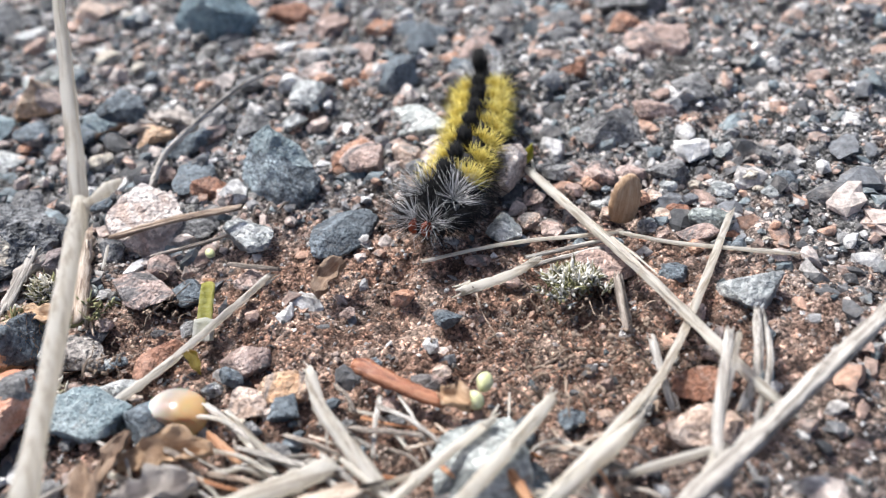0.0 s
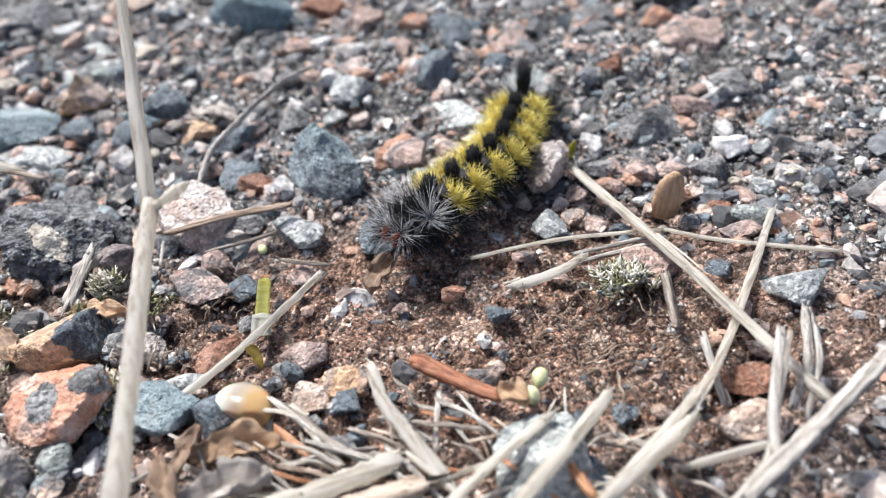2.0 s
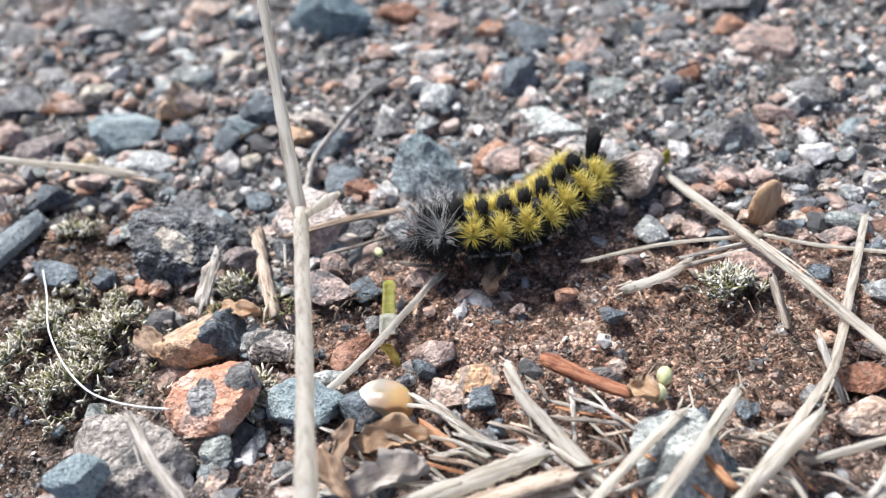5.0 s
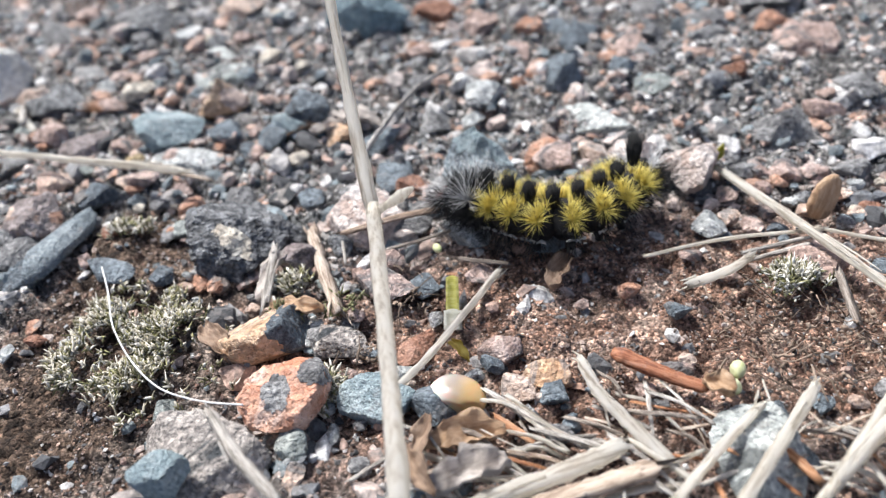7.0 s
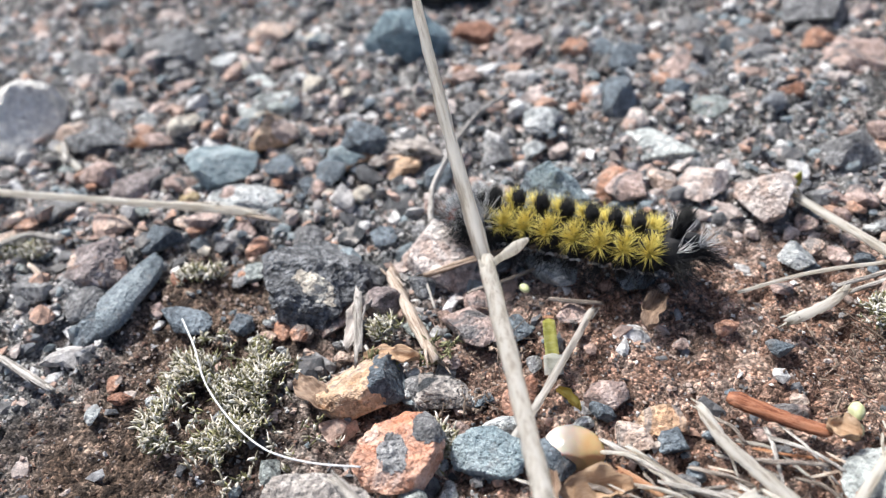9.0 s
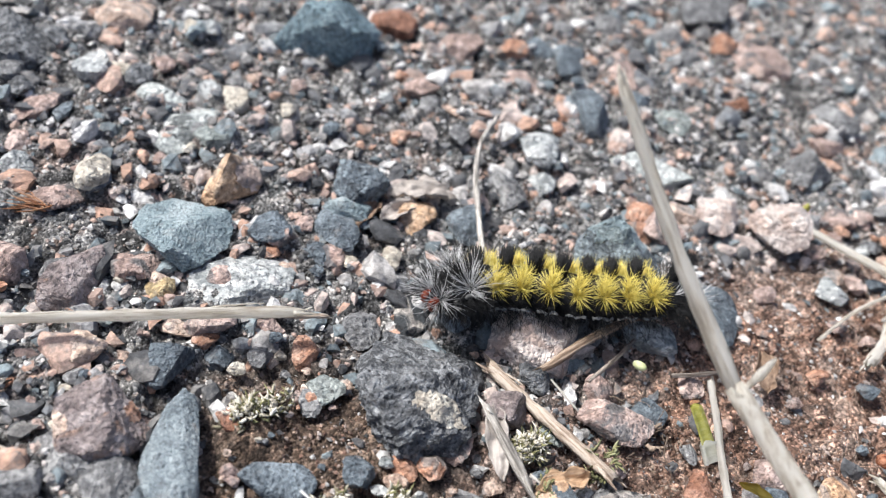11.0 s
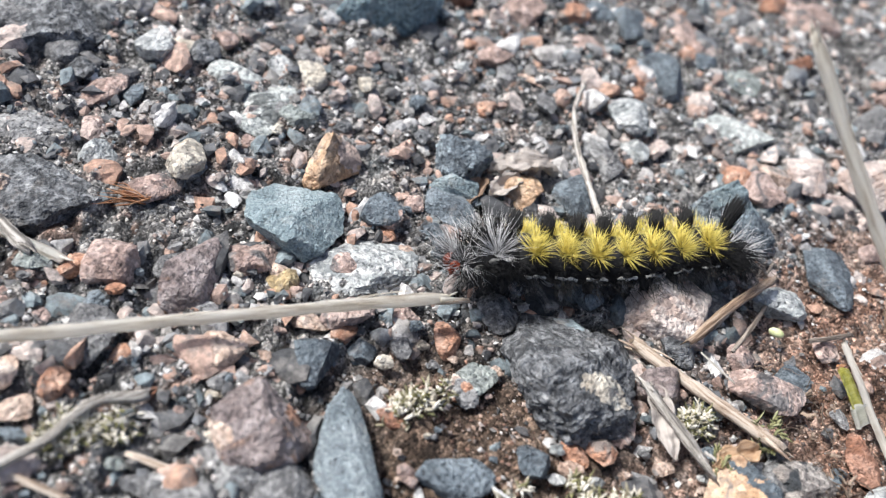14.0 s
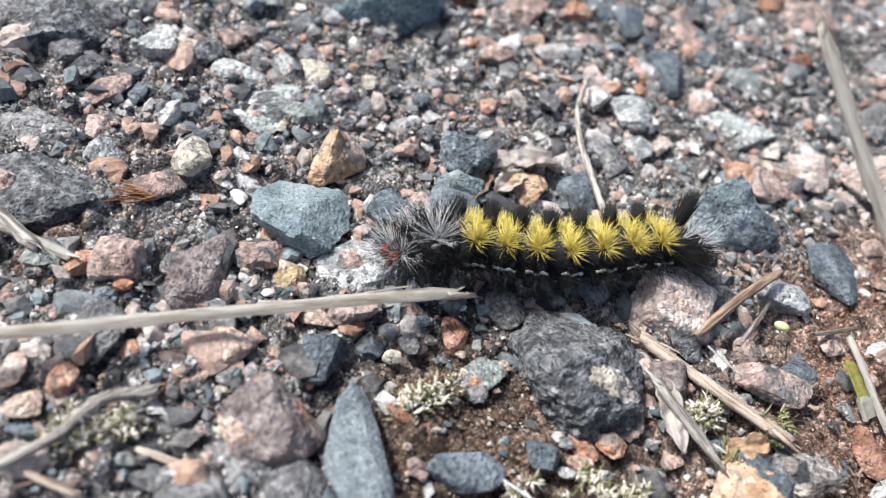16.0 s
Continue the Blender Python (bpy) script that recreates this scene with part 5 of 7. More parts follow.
stone('grey', 12.3, 98.8, 0.6, 6.1, 5.1, 3.0, 1, 207)
stone('orange', 19.5, 95.4, 0.5, 4.4, 4.4, 2.6, 1, 208)
stone('pink', 18.9, 73.7, 0.4, 4.4, 2.9, 1.9, 1, 209)
stone('grey', 14.1, 71.3, 0.6, 7.3, 4.8, 3.2, 1, 210)
stone('grey', 23.4, 77.5, 0.5, 4.2, 6.6, 2.6, 1, 211)
stone('pink', -4.9, 57.2, 0.3, 2.7, 1.9, 1.4, 1, 212)
stone('white', 2.1, 55.1, 0.4, 3.2, 3.5, 2.0, 1, 213)
stone('slate', 3.3, 54.4, 0.2, 2.1, 1.2, 0.9, 1, 214)
stone('grey', -2.6, 103.4, 0.4, 5.6, 3.6, 2.1, 1, 215)
stone('grey', -82.4, 109.5, 0.8, 7.8, 7.3, 3.8, 1, 216)
stone('dark', -67.5, 110.6, 0.9, 11.0, 9.0, 5.0, 1, 217)
stone('pink', -66.3, 100.1, 0.4, 5.6, 3.7, 2.1, 1, 219)
stone('grey', -73.6, 73.7, 0.5, 4.0, 5.5, 2.5, 1, 220)
stone('grey', -66.0, 57.2, 0.5, 4.0, 5.1, 2.5, 1, 221)
stone('peach', -66.2, 69.0, 0.4, 3.8, 3.4, 2.2, 1, 222)
stone('pink', -56.6, 68.6, 0.3, 4.4, 2.5, 1.6, 1, 223)
stone('slate', -60.2, 65.6, 0.5, 4.0, 4.3, 2.5, 1, 224)
stone('grey', -51.1, 59.2, 0.2, 1.7, 2.6, 1.1, 1, 225)
stone('teal', -34.3, 104.6, 2.4, 12.7, 7.0, 8.1, -2, 226, label='large teal blue-grey stone bedded in the gravel')
stone('chalk', -85.0, 93.0, 2.6, 11.0, 14.5, 9.0, -2, 227, taper=.5, label='large pale whitish stone')
# a low black mass that fills the dark area beyond the teal stone
stone('black', -33.0, 127.0, 1.2, 28.0, 17.0, 10.0, -8, 233, rough=.07, label='large black mass behind the gravel')
stone('grey', 21.9, 102.5, 1.0, 9.9, 5.4, 4.8, -2, 228)
stone('grey', -71.7, 113.1, 0.7, 6.9, 6.6, 3.7, -2, 229)
stone('peach', -55.4, 114.6, 0.6, 6.9, 5.2, 3.0, -2, 230)
stone('red', -24.7, 107.8, 0.6, 6.5, 4.7, 2.8, -2, 231)
stone('pink', -18.7, 101.8, 0.7, 6.3, 5.5, 3.4, -2, 232)
stone('grey', -72.0, 59.0, 0.5, 4.5, 3.5, 2.5, -2, 234)
stone('slate', -64.7, 54.2, 0.5, 4.3, 5.0, 2.7, -2, 235)
stone('grey', 4.6, 103.1, 0.5, 5.5, 4.5, 2.7, -2, 237)
stone('grey', 10.4, 93.5, 0.5, 5.9, 4.1, 2.5, -2, 238)
stone('pink', 22.6, 91.6, 0.6, 8.5, 9.9, 2.8, -2, 239)
stone('dark', -43.0, 60.9, 0.5, 3.8, 6.0, 2.3, 0, 240)
pebble('white', 25.8, 57.5, 0.3, 2.1, 1.6, 1.1, 1, 241)
pebble('cream', 12.1, 54.5, 0.1, 0.9, 0.9, 0.5, 1, 242)
pebble('pink', 15.3, 52.7, 0.2, 1.2, 1.0, 0.7, 1, 243)
pebble('slate', 27.5, 59.5, 0.3, 2.1, 2.5, 1.3, 1, 244)
pebble('pink', 8.3, 57.6, 0.2, 1.6, 1.8, 1.0, 1, 245)
pebble('peach', 7.6, 59.6, 0.2, 1.3, 1.1, 0.8, 1, 246)
pebble('cream', 27.2, 60.1, 0.1, 1.0, 0.9, 0.6, 1, 247)
pebble('peach', 25.4, 56.6, 0.2, 1.0, 1.1, 0.6, 1, 248)
pebble('slate', 15.1, 56.1, 0.2, 1.2, 1.0, 0.7, 1, 249)
pebble('peach', 23.9, 63.2, 0.2, 1.3, 1.1, 0.8, 1, 250)
pebble('pink', 9.4, 63.9, 0.3, 2.2, 2.5, 1.4, 1, 251)
pebble('white', 23.9, 65.7, 0.3, 2.1, 2.0, 1.3, 1, 252)
pebble('pink', 24.5, 61.6, 0.2, 1.1, 1.0, 0.7, 1, 253)
pebble('orange', 14.4, 58.7, 0.3, 2.1, 2.3, 1.3, 1, 254)
pebble('pink', 14.5, 62.0, 0.2, 1.8, 1.4, 1.0, 1, 255)
pebble('white', 22.2, 51.9, 0.1, 0.9, 0.7, 0.5, 1, 256)
pebble('pink', 21.9, 56.3, 0.1, 0.9, 0.8, 0.6, 1, 257)
pebble('pink', 20.4, 57.8, 0.2, 1.6, 1.2, 0.8, 1, 258)
pebble('cream', 20.0, 60.5, 0.2, 1.3, 1.1, 0.8, 1, 259)
pebble('peach', 17.1, 56.9, 0.1, 0.8, 0.6, 0.5, 1, 260)
pebble('slate', 6.6, 61.6, 0.2, 1.3, 1.0, 0.7, 1, 261)
pebble('peach', 15.8, 58.7, 0.2, 1.4, 1.6, 0.9, 1, 262)
pebble('pink', 20.2, 65.4, 0.1, 0.9, 1.0, 0.6, 1, 263)
pebble('grey', 21.7, 58.0, 0.2, 1.1, 1.2, 0.7, 1, 264)
pebble('cream', 9.6, 63.0, 0.2, 1.1, 0.9, 0.7, 1, 265)
pebble('orange', 21.3, 53.3, 0.2, 1.4, 1.0, 0.7, 1, 266)
pebble('white', 11.1, 59.0, 0.3, 2.0, 1.6, 1.2, 1, 267)
pebble('cream', 24.7, 60.4, 0.3, 1.7, 1.6, 1.0, 1, 268)
pebble('cream', 16.1, 56.7, 0.2, 1.2, 0.9, 0.7, 1, 269)
pebble('orange', 24.6, 52.9, 0.2, 1.0, 1.0, 0.6, 1, 270)
pebble('peach', 24.6, 65.3, 0.2, 1.8, 1.5, 1.0, 1, 271)
pebble('orange', 8.6, 52.4, 0.1, 0.9, 0.8, 0.6, 1, 272)
pebble('slate', 20.9, 50.9, 0.2, 1.5, 1.5, 0.9, 1, 273)
pebble('white', 22.2, 59.8, 0.3, 2.0, 2.2, 1.2, 1, 274)
pebble('pink', 12.2, 54.7, 0.1, 0.8, 0.9, 0.5, 1, 275)
pebble('peach', 11.5, 56.7, 0.3, 1.7, 1.6, 1.0, 1, 276)
pebble('cream', 25.2, 59.2, 0.2, 1.1, 0.9, 0.6, 1, 277)
pebble('grey', 14.4, 54.7, 0.3, 1.8, 1.7, 1.1, 1, 278)
pebble('slate', 20.0, 51.3, 0.2, 1.4, 1.0, 0.7, 1, 279)
pebble('peach', 4.4, 56.8, 0.3, 2.1, 1.8, 1.3, 1, 280)
pebble('grey', 28.7, 65.6, 0.3, 2.2, 1.8, 1.2, 1, 281)
pebble('slate', 11.9, 61.0, 0.1, 0.9, 0.7, 0.5, 1, 282)
pebble('slate', 20.5, 54.6, 0.1, 0.8, 0.8, 0.5, 1, 283)
pebble('grey', 27.1, 63.8, 0.2, 1.5, 1.7, 0.9, 1, 284)
pebble('peach', 16.1, 55.9, 0.3, 1.7, 1.7, 1.1, 1, 285)
pebble('slate', 8.4, 53.1, 0.2, 1.2, 1.3, 0.8, 1, 286)
pebble('slate', 19.3, 54.7, 0.3, 2.0, 1.5, 1.1, 1, 287)
pebble('slate', 10.2, 54.3, 0.1, 0.9, 0.8, 0.6, 1, 288)
pebble('grey', 6.8, 54.9, 0.2, 1.0, 0.8, 0.6, 1, 289)
pebble('slate', 11.6, 53.2, 0.2, 1.2, 1.3, 0.8, 1, 290)
pebble('grey', 19.6, 51.0, 0.2, 1.5, 1.2, 0.9, 1, 291)
pebble('cream', 23.5, 51.7, 0.1, 0.9, 0.7, 0.5, 1, 292)
pebble('pink', 10.0, 57.4, 0.1, 0.9, 0.9, 0.6, 1, 293)
pebble('grey', 25.0, 61.9, 0.3, 2.0, 1.8, 1.2, 1, 294)
pebble('grey', 6.4, 65.5, 0.3, 1.9, 1.5, 1.1, 1, 295)
pebble('grey', 27.5, 58.9, 0.2, 1.5, 1.4, 0.9, 1, 296)
pebble('orange', 13.7, 53.0, 0.1, 0.7, 0.6, 0.4, 1, 297)
pebble('white', 19.1, 55.0, 0.1, 0.7, 0.5, 0.4, 1, 298)
pebble('orange', 10.7, 61.9, 0.3, 1.8, 1.8, 1.1, 1, 299)
pebble('orange', 14.2, 60.3, 0.1, 0.9, 1.0, 0.6, 1, 300)
pebble('cream', -39.4, 71.5, 0.4, 2.3, 2.9, 1.4, 1, 301)
pebble('cream', -47.2, 96.6, 0.5, 2.9, 4.0, 1.8, 1, 302)
pebble('pink', -48.7, 76.5, 0.3, 2.3, 2.1, 1.3, 1, 303)
pebble('grey', -68.3, 106.1, 0.6, 3.6, 4.6, 2.3, 1, 304)
pebble('pink', -44.5, 73.0, 0.4, 2.5, 3.1, 1.6, 1, 305)
pebble('cream', -43.4, 72.1, 0.3, 1.8, 2.0, 1.1, 1, 306)
pebble('peach', -44.3, 100.7, 0.2, 1.5, 1.7, 1.0, 1, 307)
pebble('white', -60.4, 104.2, 0.6, 3.9, 4.5, 2.4, 1, 308)
pebble('cream', -66.6, 113.0, 0.4, 2.4, 3.8, 1.5, 1, 309)
pebble('cream', -43.2, 73.1, 0.2, 1.2, 1.3, 0.7, 1, 310)
pebble('white', -69.0, 91.5, 0.5, 3.1, 3.3, 1.9, 1, 311)
pebble('dark', -62.5, 87.0, 0.4, 2.7, 3.1, 1.7, 1, 312)
pebble('cream', -59.2, 81.5, 0.2, 1.4, 1.4, 0.8, 1, 313)
pebble('dark', -63.5, 111.1, 0.5, 3.0, 4.8, 1.9, 1, 314)
pebble('dark', -61.5, 75.4, 0.2, 1.2, 1.7, 0.7, 1, 315)
pebble('peach', -71.9, 108.8, 0.4, 2.3, 2.8, 1.4, 1, 316)
pebble('pink', -56.4, 89.9, 0.2, 1.5, 1.4, 0.8, 1, 317)
pebble('pink', -50.2, 105.9, 0.4, 2.9, 2.8, 1.5, 1, 318)
pebble('grey', -52.4, 92.6, 0.3, 2.2, 2.9, 1.4, 1, 319)
pebble('slate', -45.6, 73.5, 0.4, 2.4, 2.5, 1.5, 1, 320)
pebble('dark', -46.1, 74.6, 0.2, 1.2, 1.6, 0.7, 1, 321)
pebble('cream', -48.7, 110.9, 0.3, 2.0, 2.6, 1.3, 1, 322)
pebble('peach', -49.2, 73.3, 0.2, 1.6, 1.4, 0.9, 1, 323)
pebble('peach', -61.8, 75.7, 0.2, 1.5, 1.3, 0.8, 1, 324)
pebble('dark', -56.3, 102.8, 0.5, 3.6, 3.5, 1.9, 1, 325)
pebble('cream', -53.5, 90.3, 0.2, 1.4, 1.6, 0.9, 1, 326)
pebble('pink', -80.0, 116.6, 0.6, 3.9, 4.6, 2.3, 1, 327)
pebble('grey', -67.0, 77.5, 0.4, 2.8, 3.6, 1.7, 1, 328)
pebble('white', -49.5, 99.4, 0.4, 2.5, 3.4, 1.6, 1, 329)
pebble('pink', -45.7, 77.6, 0.3, 2.0, 2.2, 1.2, 1, 330)
pebble('grey', -76.3, 98.8, 0.3, 2.0, 2.2, 1.2, 1, 331)
pebble('white', -46.8, 110.4, 0.4, 2.7, 2.8, 1.5, 1, 332)
pebble('slate', -46.4, 71.9, 0.2, 1.3, 1.2, 0.8, 1, 333)
pebble('slate', -46.3, 77.3, 0.2, 1.3, 1.1, 0.7, 1, 334)
pebble('pink', -54.6, 73.0, 0.4, 2.5, 2.7, 1.5, 1, 335)
pebble('white', -56.1, 78.8, 0.2, 1.6, 1.5, 0.9, 1, 336)
pebble('slate', -40.0, 76.2, 0.3, 2.2, 1.9, 1.2, 1, 337)
pebble('slate', -43.0, 90.7, 0.2, 1.4, 1.3, 0.8, 1, 338)
pebble('pink', -49.3, 75.9, 0.3, 1.9, 1.7, 1.1, 1, 339)
pebble('dark', -67.6, 102.6, 0.4, 2.6, 3.1, 1.6, 1, 340)
pebble('peach', -63.4, 67.3, 0.2, 1.2, 0.9, 0.7, -29, 341)
pebble('peach', -59.5, 74.6, 0.3, 1.7, 1.6, 1.1, -29, 342)
pebble('green', -70.7, 81.3, 0.2, 1.0, 0.9, 0.6, -29, 343)
pebble('grey', -76.2, 74.4, 0.2, 1.5, 1.2, 0.9, -29, 344)
pebble('cream', -67.6, 66.0, 0.2, 1.2, 0.9, 0.7, -29, 345)
pebble('slate', -79.9, 63.6, 0.1, 0.6, 0.5, 0.4, -29, 346)
pebble('pink', -69.8, 63.6, 0.1, 1.0, 0.7, 0.6, -29, 347)
pebble('pink', -79.2, 70.1, 0.2, 1.0, 0.7, 0.6, -29, 348)
pebble('green', -65.6, 58.4, 0.1, 0.8, 0.6, 0.5, -29, 349)
pebble('grey', -64.4, 73.9, 0.1, 0.9, 0.8, 0.5, -29, 350)
pebble('peach', -78.8, 64.9, 0.1, 0.9, 0.6, 0.5, -29, 351)
pebble('cream', -70.9, 63.6, 0.1, 0.8, 0.6, 0.5, -29, 352)
pebble('pink', -76.5, 80.2, 0.2, 1.0, 0.8, 0.6, -29, 353)
pebble('orange', -76.6, 72.0, 0.1, 0.6, 0.4, 0.3, -29, 354)
pebble('grey', -64.8, 76.8, 0.2, 1.0, 0.9, 0.6, -29, 355)
pebble('orange', -71.3, 76.4, 0.2, 1.4, 1.1, 0.9, -29, 356)
pebble('slate', -79.5, 67.7, 0.2, 1.4, 1.2, 0.9, -29, 357)
pebble('grey', -62.5, 62.1, 0.1, 0.8, 0.5, 0.5, -29, 358)
pebble('green', -67.6, 78.2, 0.1, 0.7, 0.6, 0.4, -29, 359)
pebble('cream', -68.3, 69.3, 0.2, 1.4, 1.3, 0.9, -29, 360)
pebble('slate', -80.2, 68.4, 0.2, 1.3, 1.0, 0.8, -29, 361)
pebble('pink', -61.8, 77.3, 0.3, 1.8, 1.4, 1.1, -29, 362)
pebble('pink', -70.2, 65.6, 0.1, 0.9, 0.6, 0.5, -29, 363)
pebble('grey', -74.9, 82.4, 0.2, 1.6, 1.6, 1.0, -29, 364)
pebble('green', -65.9, 71.8, 0.1, 0.9, 0.8, 0.6, -29, 365)
pebble('slate', -74.3, 65.1, 0.1, 0.7, 0.5, 0.4, -29, 366)
pebble('green', -74.7, 63.2, 0.2, 1.6, 1.0, 0.9, -29, 367)
pebble('cream', -78.8, 69.4, 0.1, 0.6, 0.4, 0.3, -29, 368)
pebble('cream', -62.4, 75.3, 0.2, 1.1, 0.8, 0.7, -29, 369)
pebble('green', -64.2, 71.5, 0.3, 1.8, 1.5, 1.1, -29, 370)
pebble('pink', -76.4, 76.3, 0.2, 1.4, 1.3, 0.9, -29, 371)
pebble('orange', -67.6, 75.0, 0.2, 1.3, 0.9, 0.7, -29, 372)
pebble('slate', -66.5, 66.6, 0.2, 1.1, 0.9, 0.7, -29, 373)
pebble('peach', -60.8, 75.8, 0.1, 0.9, 0.6, 0.5, -29, 374)
pebble('pink', -72.2, 67.7, 0.1, 0.8, 0.7, 0.5, -29, 375)
pebble('orange', -75.6, 79.6, 0.1, 0.6, 0.5, 0.4, -29, 376)
pebble('pink', -66.3, 70.6, 0.2, 1.3, 0.9, 0.8, -29, 377)
pebble('peach', -78.8, 76.0, 0.1, 0.6, 0.5, 0.4, -29, 378)
pebble('pink', -69.9, 61.6, 0.2, 1.4, 1.1, 0.9, -29, 379)
pebble('grey', -75.3, 68.2, 0.2, 1.1, 0.9, 0.7, -29, 380)
pebble('grey', -76.7, 80.3, 0.2, 1.3, 0.9, 0.7, -29, 381)
pebble('slate', -73.7, 64.0, 0.1, 0.6, 0.5, 0.3, -29, 382)
pebble('cream', -74.9, 67.3, 0.1, 0.6, 0.5, 0.4, -29, 383)
pebble('cream', -68.8, 62.9, 0.2, 1.1, 0.8, 0.7, -29, 384)
pebble('grey', -64.9, 76.0, 0.2, 1.3, 0.9, 0.7, -29, 385)
pebble('slate', -69.3, 77.8, 0.1, 0.8, 0.7, 0.5, -29, 386)
pebble('orange', -51.6, 59.5, 0.2, 1.1, 0.8, 0.7, -29, 387)
pebble('grey', -55.3, 56.8, 0.1, 0.6, 0.5, 0.4, -29, 388)
pebble('cream', -55.6, 63.8, 0.2, 1.5, 1.1, 0.9, -29, 389)
pebble('grey', -57.8, 56.6, 0.1, 0.6, 0.5, 0.4, -29, 390)
pebble('cream', -51.9, 64.3, 0.2, 1.1, 0.8, 0.6, -29, 391)
pebble('slate', -54.7, 57.2, 0.1, 0.6, 0.5, 0.4, -29, 392)
pebble('peach', -50.4, 62.2, 0.1, 1.0, 0.7, 0.5, -29, 393)
pebble('orange', -50.9, 59.5, 0.2, 1.4, 1.2, 0.9, -29, 394)
pebble('slate', -51.9, 53.9, 0.1, 0.6, 0.5, 0.4, -29, 395)
pebble('peach', -52.7, 65.9, 0.1, 0.8, 0.7, 0.5, -29, 396)
pebble('cream', -54.0, 59.6, 0.1, 0.9, 0.8, 0.6, -29, 397)
pebble('grey', -59.2, 55.6, 0.1, 0.9, 0.6, 0.5, -29, 398)
pebble('pink', -58.2, 55.3, 0.2, 1.4, 1.0, 0.9, -29, 399)
pebble('grey', -52.1, 62.2, 0.2, 1.0, 0.8, 0.6, -29, 400)
pebble('peach', -58.7, 55.2, 0.1, 0.7, 0.4, 0.4, -29, 401)
pebble('cream', -55.7, 57.0, 0.1, 0.7, 0.5, 0.4, -29, 402)
pebble('peach', -58.0, 56.9, 0.1, 0.7, 0.6, 0.4, -29, 403)
pebble('pink', -51.6, 60.3, 0.2, 1.5, 1.1, 0.9, -29, 404)
pebble('grey', -54.9, 54.6, 0.1, 0.6, 0.5, 0.4, -29, 405)
pebble('slate', -51.9, 65.7, 0.2, 1.1, 1.0, 0.7, -29, 406)
pebble('pink', -49.5, 58.4, 0.1, 0.7, 0.5, 0.4, -29, 407)
pebble('grey', -56.4, 59.7, 0.2, 1.1, 0.9, 0.7, -29, 408)
pebble('pink', -58.3, 54.7, 0.2, 1.2, 0.9, 0.7, -29, 409)
pebble('peach', -47.8, 60.1, 0.2, 1.3, 1.0, 0.8, -29, 410)
pebble('pink', -56.9, 54.1, 0.1, 0.6, 0.5, 0.4, -29, 411)
pebble('peach', -50.8, 60.5, 0.2, 1.3, 0.9, 0.7, -29, 412)
pebble('dark', -23.3, 89.1, 0.2, 1.2, 0.9, 0.6, -29, 413)
pebble('dark', -46.1, 83.1, 0.2, 1.1, 1.2, 0.7, -29, 414)
pebble('grey', -13.7, 86.7, 0.3, 2.3, 1.9, 1.3, -29, 415)
pebble('slate', -17.7, 80.9, 0.2, 1.3, 1.0, 0.7, -29, 416)
pebble('orange', -11.2, 73.6, 0.2, 1.3, 1.5, 0.8, -29, 417)
pebble('grey', -39.9, 81.1, 0.1, 1.0, 0.9, 0.6, -29, 418)
pebble('dark', -19.2, 78.8, 0.3, 2.2, 1.7, 1.2, -29, 419)
pebble('white', -16.6, 87.2, 0.2, 1.3, 1.5, 0.8, -29, 420)
pebble('orange', -32.7, 87.0, 0.2, 1.3, 1.1, 0.8, -29, 421)
pebble('dark', -40.9, 84.8, 0.1, 0.9, 1.0, 0.6, -29, 422)
pebble('grey', -14.7, 91.9, 0.3, 2.2, 2.5, 1.4, -29, 423)
pebble('dark', -19.9, 80.2, 0.2, 1.4, 1.5, 0.8, -29, 424)
pebble('white', -10.9, 86.1, 0.2, 1.3, 1.7, 0.8, -29, 425)
pebble('orange', 1.8, 98.4, 0.2, 1.6, 1.5, 0.9, -29, 426)
pebble('orange', -10.3, 89.2, 0.3, 2.2, 2.0, 1.3, -29, 427)
pebble('orange', -27.4, 98.3, 0.3, 1.7, 1.7, 1.1, -29, 428)
pebble('grey', -0.5, 88.1, 0.2, 1.3, 1.6, 0.8, -29, 429)
pebble('dark', -12.8, 101.2, 0.3, 1.8, 1.6, 1.0, -29, 430)
pebble('slate', -29.5, 93.3, 0.2, 1.0, 1.0, 0.6, -29, 431)
pebble('slate', -28.3, 103.5, 0.3, 1.8, 2.0, 1.1, -29, 432)
pebble('grey', -3.4, 80.3, 0.2, 1.3, 1.1, 0.7, -29, 433)
pebble('grey', -45.4, 86.9, 0.1, 0.9, 0.7, 0.6, -29, 434)
pebble('slate', -39.2, 89.6, 0.3, 1.9, 1.7, 1.2, -29, 435)
pebble('white', -38.4, 106.4, 0.2, 1.1, 0.9, 0.6, -29, 436)
pebble('dark', -47.4, 89.2, 0.3, 1.9, 1.9, 1.2, -29, 437)
pebble('pink', -30.5, 87.0, 0.2, 1.1, 0.9, 0.7, -29, 438)
pebble('dark', -15.0, 87.5, 0.2, 1.5, 1.2, 0.8, -29, 439)
pebble('white', -31.2, 94.1, 0.2, 1.6, 1.3, 0.9, -29, 440)
pebble('pink', -0.3, 89.6, 0.3, 2.2, 2.5, 1.4, -29, 441)
pebble('grey', -44.6, 96.3, 0.3, 1.8, 1.4, 1.0, -29, 442)
pebble('dark', -2.5, 94.8, 0.2, 1.6, 1.4, 0.9, -29, 443)
pebble('grey', -23.3, 82.6, 0.2, 1.0, 1.1, 0.6, -29, 444)
pebble('slate', -23.2, 87.7, 0.2, 1.6, 1.2, 0.9, -29, 445)
pebble('dark', 3.9, 96.5, 0.2, 1.5, 1.4, 0.9, -29, 446)
pebble('grey', -26.6, 92.2, 0.4, 2.3, 2.4, 1.5, -29, 447)
